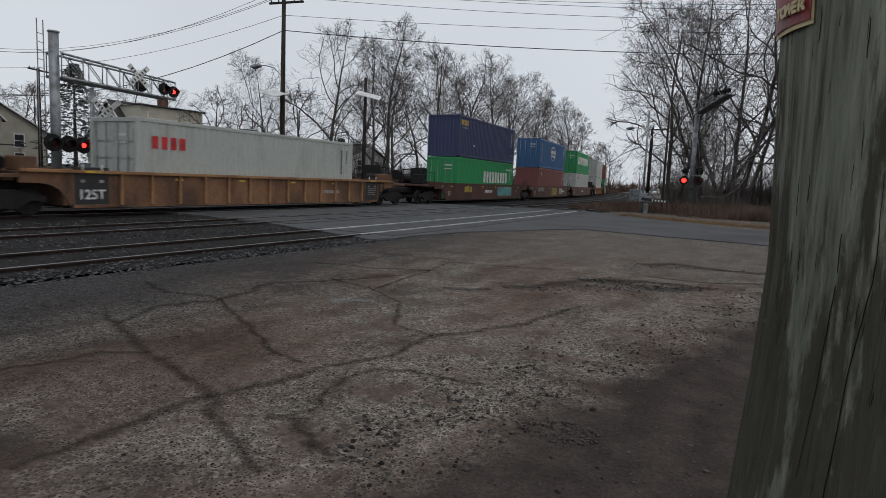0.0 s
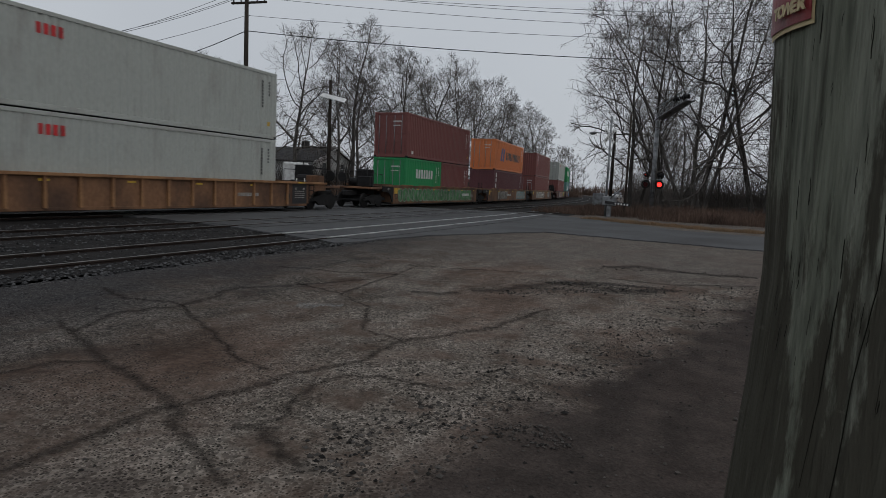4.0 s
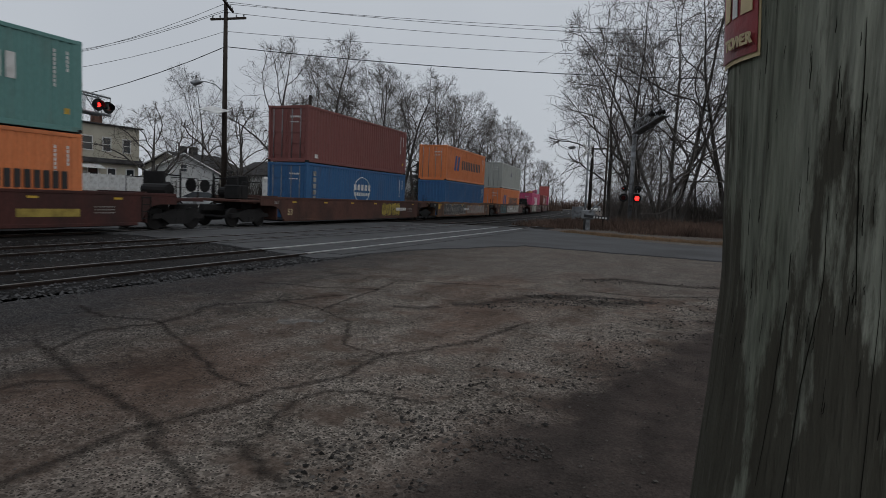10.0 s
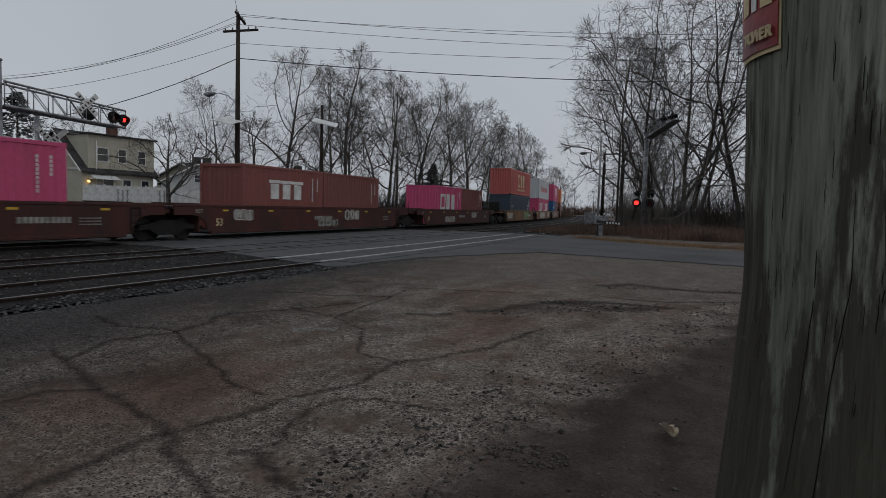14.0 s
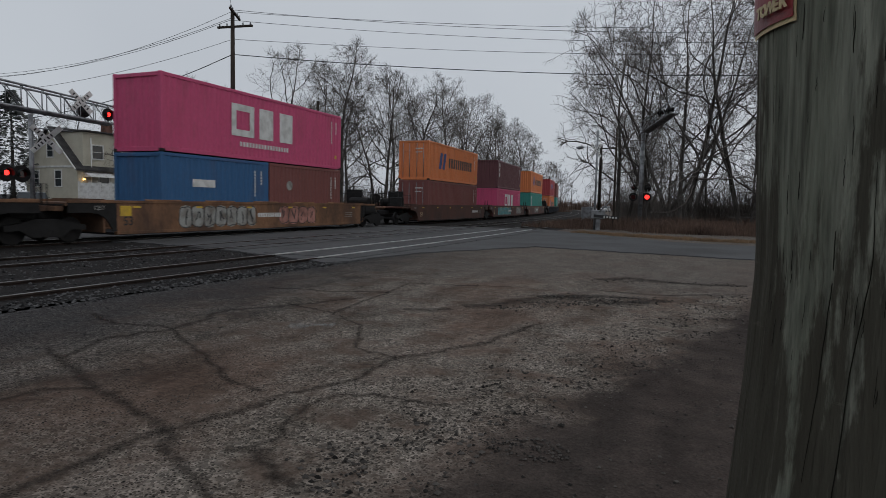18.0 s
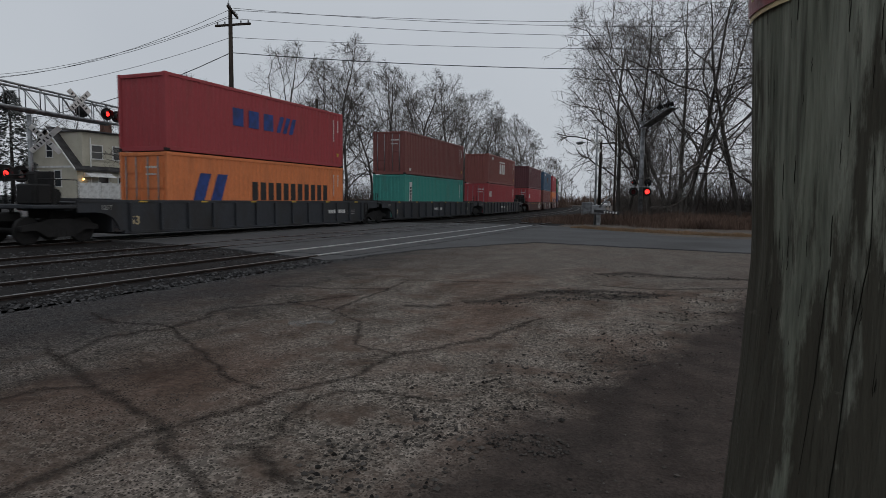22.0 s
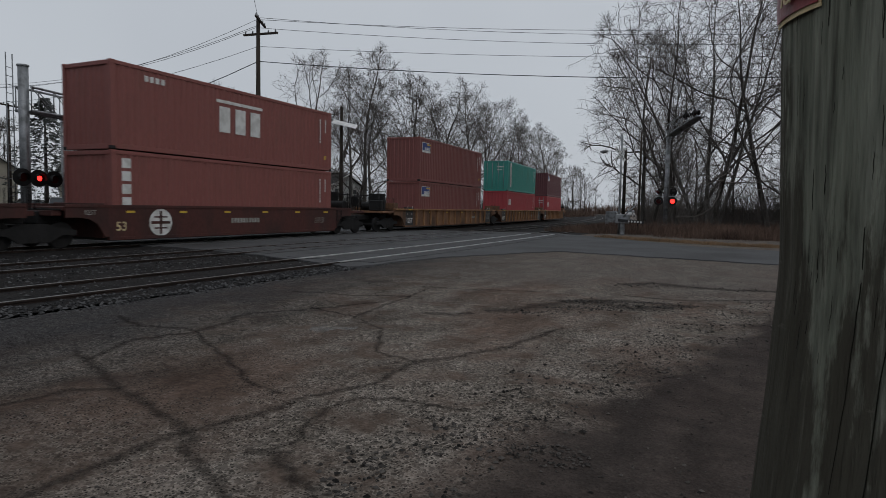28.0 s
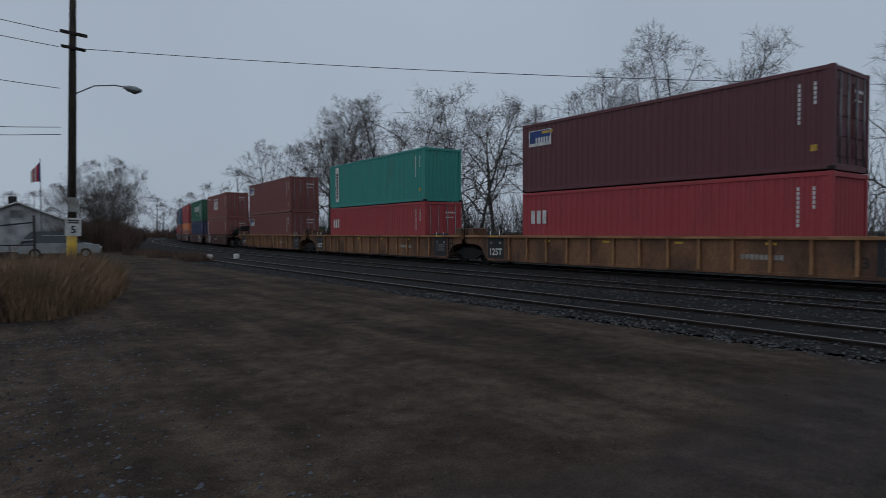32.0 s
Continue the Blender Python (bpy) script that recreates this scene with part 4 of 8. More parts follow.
# car kind, colour, 40 ft well, first of a set, last of a set, lower load, upper load, paint on the side
CARS = [
    ("smooth", "brown", False, True, True, (), (), ()),
    ("ribbed", "orange", False, True, True, ("flowermark",), (), ()),
    ("smooth", "brown", False, True, False, ("longrow0",), ("yellowrow",), (("panel", -5.0, -3.6, 0.75, 1.15, "yellow"), ("spray", 2.0, 5.6, 0.45, 1.2, "cyan", "grey", 11))),
    ("smooth", "brown", False, False, False, ("brownF",), ("ringmark",), (("panel", -0.4, 2.2, 0.4, 1.2, "yellow"), ("spray", 3.4, 5.4, 0.55, 1.15, "grey", "white", 12), ("spray", -6.4, -3.8, 0.8, 1.25, "grey", "grey", 13))),
    ("smooth", "brown", False, False, True, ("flowermark2",), ("longrow",), ()),
    ("ribbed", "orange", False, True, True, ("flowermark2",), ("flowermark2",), ()),
    ("smooth", "orange", False, True, False, ("green20", "brown20"), ("brown",), (("spray", -7.4, 6.8, 0.35, 1.2, "green", "grey", 21), )),
    ("smooth", "orange", False, False, False, ("threecol",), ("slantmark",), (("spray", -4.6, -0.8, 0.38, 1.2, "grey", "black", 22), ("spray", 3.2, 7.6, 0.38, 1.2, "grey", "cyan", 23))),
    ("smooth", "orange", False, False, True, ("brown",), ("redlabel",), (("spray", -5.3, 1.6, 0.4, 1.2, "grey", "white", 24), ("spray", 4.6, 6.6, 0.4, 1.2, "grey", "grey", 25))),
    ("smooth", "maroon", False, True, False, ("brownF",), ("flowermark2",), (("spray", -3.4, -2.2, 0.4, 1.25, "grey", "white", 26), ("spray", -2.0, 2.6, 0.32, 1.26, "pink", "cyan", 27), ("word", "RONIN", 4.6, 0.76, 1.05, "yellow", "cyan"))),
    ("smooth", "maroon", False, False, False, ("tworow",), ("longrow",), (("spray", -5.2, -3.2, 0.5, 1.15, "grey", "grey", 29), ("spray", 3.4, 7.0, 0.35, 1.2, "blue", "cyan", 30))),
    ("smooth", "maroon", False, False, True, ("yellowrow20", "slantmark20"), ("tworow",), (("spray", -7.6, -6.0, 0.4, 1.2, "grey", "white", 31), ("spray", -3.6, -1.2, 1.0, 1.25, "white", "white", 32), ("panel", 3.9, 5.9, 0.55, 0.8, "yellow"))),
    ("smooth", "brown", False, True, False, ("ringmark",), ("brown",), (("spray", 2.4, 5.2, 0.4, 1.2, "yellow", "black", 33),)),
    ("smooth", "orange", False, False, False, ("blueplain",), ("slantmark",), (("spray", -6.6, -0.3, 0.35, 1.25, "black", "white", 34), ("spray", 0.1, 6.2, 0.4, 1.2, "grey", "pink", 35))),
    ("smooth", "brown", False, False, True, ("slantmarkL",), ("grey",), (("spray", -6.6, -3.2, 0.35, 1.2, "black", "cyan", 36), ("spray", -2.6, 5.2, 0.35, 1.25, "white", "black", 37))),
    ("smooth", "maroon", False, True, False, ("boxrow",), (), (("word", "STRANGE", -2.8, 0.78, 1.34, "white", "green"), ("spray", 2.2, 3.4, 0.7, 1.2, "grey", "grey", 38))),
    ("smooth", "maroon", False, False, False, ("crownrow20", "brown20"), (), (("spray", -6.8, -5.6, 0.75, 1.2, "grey", "white", 39), ("spray", -0.6, 1.4, 0.35, 0.75, "grey", "grey", 40), ("spray", 2.0, 3.6, 0.7, 1.25, "white", "white", 41))),
    ("smooth", "maroon", False, False, True, ("boxrow20", "brown20"), (), (("spray", -4.2, -1.8, 0.4, 0.8, "grey", "white", 42), ("spray", 2.6, 4.0, 0.7, 1.15, "grey", "white", 43))),
    ("smooth", "orange", False, True, False, ("slate",), ("boxrowred",), (("word", "KEEPS", 3.6, 0.78, 1.25, "green", "white"), ("spray", -7.6, -5.0, 0.5, 1.15, "white", "grey", 44))),
    ("smooth", "orange", False, False, False, ("boxrow20", "boxrow20"), ("redrow",), (("spray", -4.8, 1.4, 0.35, 1.22, "white", "black", 45), ("spray", 4.6, 6.6, 0.45, 1.3, "white", "white", 46))),
    ("smooth", "orange", False, False, True, ("bluelab20", "spot20"), ("boxrowC",), (("spray", -5.4, -1.0, 0.38, 1.2, "grey", "grey", 47), ("spray", 0.6, 3.6, 0.38, 1.2, "pink", "black", 48))),
    ("smooth", "brown", False, True, False, ("brown",), ("slantmark",), ()),
    ("smooth", "brown", False, False, False, ("boxrowC",), ("threecol",), (("spray", -6.0, 0.4, 0.38, 1.2, "cyan", "grey", 49), ("spray", 3.6, 6.2, 0.4, 1.2, "grey", "black", 50))),
    ("smooth", "brown", False, False, True, ("mintC",), ("slantmarkC",), (("spray", -2.6, 1.6, 0.4, 1.15, "grey", "grey", 51),)),
    ("low", "black", False, True, False, ("slantmarkL",), ("crownrowred",), ()),
    ("low", "black", False, False, False, ("mintC",), ("brown",), ()),
    ("low", "black", False, False, True, ("cornerrow",), ("crownrow",), (("spray", 1.4, 2.6, 0.4, 1.0, "grey", "grey", 52),)),
    ("smooth", "maroon", True, True, False, ("cornerrow",), ("dark",), (("roundel", 3.8), ("spray", 2.4, 4.2, 0.4, 1.0, "grey", "grey", 53))),
    ("smooth", "maroon", True, False, False, ("brown20x",), ("steel",), (("roundel", 3.8), ("spray", -4.6, -3.2, 0.4, 1.2, "grey", "grey", 54), ("spray", 2.6, 3.6, 0.4, 1.2, "grey", "grey", 55))),
    ("smooth", "maroon", True, False, False, ("slantmark20", "slantmark20"), ("cornerrow2",), (("roundel", 3.8),)),
    ("smooth", "maroon", True, False, False, ("navyplain",), ("widerow",), (("roundel", 3.8),)),
    ("smooth", "maroon", True, False, True, ("fivecol",), ("crownrow",), (("roundel", -4.3),)),
    ("ribbed", "orange", False, True, False, ("beaconL",), ("beaconL",), ()),
    ("ribbed", "orange", False, False, False, ("cornerrowT",), ("mint",), ()),
    ("ribbed", "orange", False, False, True, ("cornerrow",), ("beacon",), ()),
]
STYLES["brown20x"] = ("brown", False, [("slab", 0.42, 2.2, 0.2, 0.25, 1, "yellow")], "plain red-brown")
STYLES["navyplain"] = ("navy", False, [], "plain navy blue")
for i, (kind, col, short, first, last, low, up, extra) in enumerate(CARS):
    well_car(i, kind, col, short, first, last, extra)
    for level, load in ((0, low), (1, up)):
        z = RAIL_TOP + 0.30 + level * (CH + 0.02)
        if len(load) == 1:
            container(load[0], i, 0.0, z)
        elif len(load) == 2:
            for k, st in enumerate(load):
                container(st, i, -3.07 + 6.14 * k, z, 6.06)


# ---- ground ----
def spaced(lo, a, b, hi, step, coarse):
    mid = np.arange(a, b + 1e-6, step)
    out = [a - (a - lo) * (k / coarse) ** 2.2 for k in range(coarse, 0, -1)]
    out2 = [b + (hi - b) * (k / coarse) ** 2.2 for k in range(1, coarse + 1)]
    return np.concatenate([out, mid, out2])


def lumps(x, y):
    """Relief of the worn yard: ruts along the drive, shallow hollows, loose stones."""
    v = Vector((x, y, 0))
    h = 0.035 * noise.noise(v * 0.45) + 0.02 * noise.noise(v * 1.3) + 0.010 * noise.noise(v * 4.0) + 0.005 * noise.noise(v * 11.0)
    pot = math.exp(-(((x + 1.6) / 1.6) ** 2 + ((y - 12.2) / 0.8) ** 2)) * 0.06 + math.exp(-(((x + 0.4) / 1.2) ** 2 + ((y - 9.0) / 0.5) ** 2)) * 0.03
    fade = min(1.0, max(0.0, (x + 8.6) / 0.9)) * min(1.0, max(0.0, (19.0 - y) / 4)) * min(1.0, max(0.0, (y + 14) / 4)) * min(1.0, max(0.0, (9.5 - x) / 3))
    return (h - pot) * fade


def make_ground():
    xs = spaced(-2500, -9.0, 5.0, 2500, 0.1, 26)
    ys = spaced(-2500, -9.0, 17.0, 2500, 0.13, 26)
    nx, ny = len(xs), len(ys)
    vs = []
    for y in ys:
        for x in xs:
            near = -10 < x < 10 and -14 < y < 19
            base = 0.0 if x > -9 else -0.02
            vs.append((x, y, (lumps(x, y) if near else 0.0) + base))
    fs = [(j * nx + i, j * nx + i + 1, (j + 1) * nx + i + 1, (j + 1) * nx + i) for j in range(ny - 1) for i in range(nx - 1)]
    me = mesh_of("ground", vs, fs, True)
    m = bpy.data.materials.new("worn_gravelly_yard")
    m.use_nodes = True
    n, l = m.node_tree.nodes, m.node_tree.links
    b = n["Principled BSDF"]
    b.inputs["Roughness"].default_value = 0.95
    b.inputs["Specular IOR Level"].default_value = 0.06
    tc = n.new("ShaderNodeTexCoord")
    co = tc.outputs["Object"]

    def noise_node(scale, detail=4, rough=0.55):
        q = n.new("ShaderNodeTexNoise")
        q.inputs["Scale"].default_value, q.inputs["Detail"].default_value, q.inputs["Roughness"].default_value = scale, detail, rough
        l.new(co, q.inputs["Vector"])
        return q.outputs["Fac"]

    def ramp(src, p0, c0, p1, c1):
        q = n.new("ShaderNodeValToRGB")
        q.color_ramp.elements[0].position, q.color_ramp.elements[0].color = p0, (*c0, 1)
        q.color_ramp.elements[1].position, q.color_ramp.elements[1].color = p1, (*c1, 1)
        l.new(src, q.inputs["Fac"])
        return q.outputs["Color"]

    def mix(fac, a, c):
        q = n.new("ShaderNodeMix")
        q.data_type = "RGBA"
        l.new(fac, q.inputs["Factor"])
        l.new(a, q.inputs["A"])
        l.new(c, q.inputs["B"])
        return q.outputs["Result"]

    def calc(op, a, c):
        q = n.new("ShaderNodeMath")
        q.operation = op
        for k, v in enumerate((a, c)):
            if isinstance(v, (int, float)):
                q.inputs[k].default_value = v
            else:
                l.new(v, q.inputs[k])
        return q.outputs[0]

    vor = n.new("ShaderNodeTexVoronoi")
    vor.inputs["Scale"].default_value = 44
    l.new(co, vor.inputs["Vector"])

    def times(a, c):
        q = n.new("ShaderNodeMix")
        q.data_type, q.blend_type = "RGBA", "MULTIPLY"
        q.inputs["Factor"].default_value = 1.0
        l.new(a, q.inputs["A"])
        l.new(c, q.inputs["B"])
        return q.outputs["Result"]

    def drawn(scale, sx, sy, detail=4):
        mp = n.new("ShaderNodeMapping")
        mp.inputs["Scale"].default_value = (sx, sy, 1)
        mp.inputs["Rotation"].default_value = (0, 0, radians(-18))
        l.new(co, mp.inputs["Vector"])
        q = n.new("ShaderNodeTexNoise")
        q.inputs["Scale"].default_value, q.inputs["Detail"].default_value = scale, detail
        l.new(mp.outputs["Vector"], q.inputs["Vector"])
        return q.outputs["Fac"]

    sep = n.new("ShaderNodeSeparateXYZ")
    l.new(co, sep.inputs[0])
    sep_y = sep.outputs["Y"]
    # open aggregate with black pits, dusty brown patches, and a reddish cast in broad bands
    chips = ramp(vor.outputs["Color"], 0.1, (0.050, 0.045, 0.040), 0.95, (0.37, 0.33, 0.29))
    pit_d = ramp(vor.outputs["Distance"], 0.22, (0.08, 0.08, 0.08), 0.5, (1, 1, 1))
    vsep = n.new("ShaderNodeSeparateColor")
    l.new(vor.outputs["Color"], vsep.inputs[0])
    open_patch = ramp(noise_node(1.5, 6, 0.65), 0.36, (0, 0, 0), 0.52, (1, 1, 1))
    pit_pick = ramp(vsep.outputs[1], 0.42, (0, 0, 0), 0.46, (1, 1, 1))
    white = n.new("ShaderNodeRGB")
    white.outputs[0].default_value = (1, 1, 1, 1)
    pits = mix(pit_pick, white.outputs[0], pit_d)
    fines = ramp(noise_node(34, 3), 0.3, (0.094, 0.072, 0.059), 0.7, (0.166, 0.129, 0.107))
    old = mix(open_patch, fines, times(chips, pits))
    red = times(ramp(noise_node(25, 3), 0.3, (0.090, 0.061, 0.048), 0.7, (0.175, 0.121, 0.095)), mix(open_patch, white.outputs[0], pits))
    yard = mix(ramp(drawn(0.5, 1.3, 0.5), 0.47, (0, 0, 0), 0.62, (0.7, 0.7, 0.7)), old, red)
    yard = times(yard, ramp(drawn(1.4, 1.2, 0.6, 6), 0.34, (0.68, 0.66, 0.64), 0.60, (1.10, 1.09, 1.08)))
    # a paler mix towards the road
    roadward = calc("ADD", calc("MULTIPLY", calc("SUBTRACT", sep_y, 11.5), 0.12), noise_node(0.5, 5))
    yard = mix(ramp(roadward, 0.45, (0, 0, 0), 0.8, (0.6, 0.6, 0.6)), yard, times(ramp(noise_node(20, 4), 0.3, (0.115, 0.104, 0.095), 0.7, (0.165, 0.15, 0.137)), mix(pit_pick, white.outputs[0], pit_d)))
    # darker asphalt towards the tracks
    trackward = calc("ADD", calc("ADD", calc("MULTIPLY", sep.outputs["X"], -0.28), calc("MULTIPLY", sep_y, -0.06)), calc("MULTIPLY", noise_node(0.9, 6, 0.6), 1.1))
    yard = times(yard, ramp(calc("MULTIPLY", trackward, 0.4), 0.44, (1.06, 1.05, 1.04), 0.92, (0.50, 0.50, 0.51)))
    # spilled blue-grey gravel along the ballast's foot
    spill = times(ramp(vor.outputs["Color"], 0.1, (0.020, 0.021, 0.023), 0.95, (0.108, 0.106, 0.107)), pits)
    yard = mix(ramp(calc("MULTIPLY", trackward, 0.4), 0.70, (0, 0, 0), 1.0, (0.85, 0.85, 0.85)), yard, spill)
    yard = times(yard, ramp(noise_node(9, 6, 0.75), 0.33, (0.66, 0.65, 0.64), 0.62, (1.17, 1.16, 1.15)))
    mud = times(ramp(noise_node(2.6, 7, 0.66), 0.3, (0.036, 0.031, 0.0285), 0.72, (0.082, 0.068, 0.062)), ramp(noise_node(40, 5, 0.75), 0.3, (0.62, 0.60, 0.59), 0.7, (1.26, 1.24, 1.22)))
    mud = times(mud, ramp(drawn(1.3, 1.6, 0.16, 5), 0.35, (0.74, 0.73, 0.73), 0.66, (1.22, 1.18, 1.15)))
    edge = calc("ADD", calc("MULTIPLY", sep.outputs["Y"], 0.24), -2.64)
    side = calc("SUBTRACT", sep.outputs["X"], edge)
    side = calc("ADD", side, calc("MULTIPLY", calc("SUBTRACT", noise_node(1.6, 5), 0.5), 1.1))
    back = calc("ADD", calc("MULTIPLY", sep.outputs["Y"], -1.0), calc("MULTIPLY", calc("SUBTRACT", noise_node(0.8, 4), 0.5), 2.5))
    worn = calc("MAXIMUM", side, calc("ADD", back, 1.95))
    # the dirt drive behind, browner and drier than the mud
    drive = times(ramp(noise_node(4, 6, 0.65), 0.3, (0.034, 0.027, 0.0215), 0.72, (0.084, 0.066, 0.052)), ramp(noise_node(60, 3), 0.3, (0.55, 0.55, 0.55), 0.7, (1.35, 1.33, 1.3)))
    drive = times(drive, ramp(drawn(1.1, 1.5, 0.14, 6), 0.38, (0.76, 0.75, 0.75), 0.62, (1.30, 1.25, 1.20)))
    drive = times(drive, ramp(noise_node(0.7, 5, 0.6), 0.40, (0.78, 0.77, 0.76), 0.60, (1.32, 1.30, 1.28)))
    mud = mix(ramp(calc("ADD", calc("MULTIPLY", calc("SUBTRACT", back, 2.6), 0.5), 0.5), 0.3, (0, 0, 0), 0.8, (1, 1, 1)), mud, drive)
    colr = mix(ramp(calc("ADD", worn, -0.08), 0.08, (0, 0, 0), 0.52, (0.95, 0.95, 0.95)), yard, mud)
    l.new(colr, b.inputs["Base Color"])
    bp = n.new("ShaderNodeBump")
    bp.inputs["Strength"].default_value, bp.inputs["Distance"].default_value = 0.8, 0.014
    l.new(calc("ADD", noise_node(70, 3), calc("MULTIPLY", vor.outputs["Distance"], 1.2)), bp.inputs["Height"])
    l.new(bp.outputs["Normal"], b.inputs["Normal"])
    g = part("ground", me, m)
    tagged(g, "worn cracked asphalt and gravel yard with mud", "ground", kind="structure")


make_ground()


def sheet(name, outline, z, mat, label, category, thick=0.03, kind="structure", wobble=0.0, seed=1):
    r = random.Random(seed)
    pts = []
    for i, p in enumerate(outline):
        q = outline[(i + 1) % len(outline)]
        n = max(1, int(math.dist(p, q) / 0.8)) if wobble else 1
        for k in range(n):
            t = k / n
            pts.append((p[0] + (q[0] - p[0]) * t + r.uniform(-wobble, wobble), p[1] + (q[1] - p[1]) * t + r.uniform(-wobble, wobble)))
    n = len(pts)
    vs = [(x, y, z) for x, y in pts] + [(x, y, z - thick) for x, y in pts]
    bm = bmesh.new()
    bv = [bm.verts.new(v) for v in vs]
    bm.faces.new(bv[:n])
    for i in range(n):
        bm.faces.new((bv[i], bv[n + i], bv[n + (i + 1) % n], bv[(i + 1) % n]))
    bmesh.ops.triangulate(bm, faces=bm.faces[:])
    bmesh.ops.recalc_face_normals(bm, faces=bm.faces[:])
    ob = part(name, bm, mat)
    return tagged(ob, label, category, kind=kind)


sheet("road", [(90, 14), (20, 19), (4, 21.0), (-2.5, 21.8), (-6.5, 22.5), (-8.6, 17.0), (-9.0, 12.8), (-14.0, 14.2), (-22.5, 15.0), (-30, 16.5), (-60, 21), (-160, 34), (-160, 46), (-60, 33),
               (-30, 33), (-21.5, 35.5), (-13.0, 38.8), (-10.8, 38.6), (-5.7, 33.6), (-2.2, 30.0), (1.5, 29.2), (20, 27), (90, 22)], 0.035, M_ASPHALT,
      "dark asphalt road over the level crossing", "road", 0.05, "structure", 0.12, 3)

# tar-dark cracks in the yard, each a sunken line of grit
def crack_mat():
    m = shade("grit_in_cracks", (0.044, 0.035, 0.029), 0.95, var=0.45, scale=9, fine=60, col2=(0.024, 0.0195, 0.017))
    n, l = m.node_tree.nodes, m.node_tree.links
    at = n.new("ShaderNodeAttribute")
    at.attribute_name = "across"
    nz = n.new("ShaderNodeTexNoise")
    nz.inputs["Scale"].default_value, nz.inputs["Detail"].default_value = 26, 4
    tc = n.new("ShaderNodeTexCoord")
    l.new(tc.outputs["Object"], nz.inputs["Vector"])
    add = n.new("ShaderNodeMath")
    add.operation = "MULTIPLY_ADD"
    l.new(nz.outputs["Fac"], add.inputs[0])
    add.inputs[1].default_value = 1.3
    l.new(at.outputs["Fac"], add.inputs[2])
    mr = n.new("ShaderNodeMapRange")
    mr.inputs["From Min"].default_value, mr.inputs["From Max"].default_value = 0.8, 1.7
    mr.inputs["To Max"].default_value = 0.55
    l.new(add.outputs[0], mr.inputs["Value"])
    l.new(mr.outputs["Result"], n["Principled BSDF"].inputs["Alpha"])
    return m


M_CRACK = crack_mat()


def crack(points, width, seed):
    r = random.Random(seed)
    fine = []
    for (x0, y0), (x1, y1) in zip(points, points[1:]):
        n = max(2, int(math.dist((x0, y0), (x1, y1)) / 0.12))
        for k in range(n):
            t = k / n
            fine.append((x0 + (x1 - x0) * t + r.gauss(0, 0.018), y0 + (y1 - y0) * t + r.gauss(0, 0.018)))
    fine.append(points[-1])
    vs, fs = [], []
    n = len(fine)
    for i, (x, y) in enumerate(fine):
        a, c = fine[max(0, i - 1)], fine[min(n - 1, i + 1)]
        d = Vector((c[0] - a[0], c[1] - a[1])).normalized()
        w = 1.25 * width * (0.5 + 0.5 * math.sin(math.pi * (i + 0.5) / n) ** 0.4) * r.uniform(0.8, 1.2)
        for s in (-1, 0, 1):
            px, py = x - d.y * w * s, y + d.x * w * s
            vs.append((px, py, lumps(px, py) + (0.005 if s else 0.007)))
    for i in range(n - 1):
        for s in range(2):
            fs.append((i * 3 + s, i * 3 + s + 1, (i + 1) * 3 + s + 1, (i + 1) * 3 + s))
    me = mesh_of("crack", vs, fs)
    me.attributes.new("across", "FLOAT", "POINT").data.foreach_set("value", [0.0 if k % 3 != 1 else 1.0 for k in range(len(vs))])
    return me


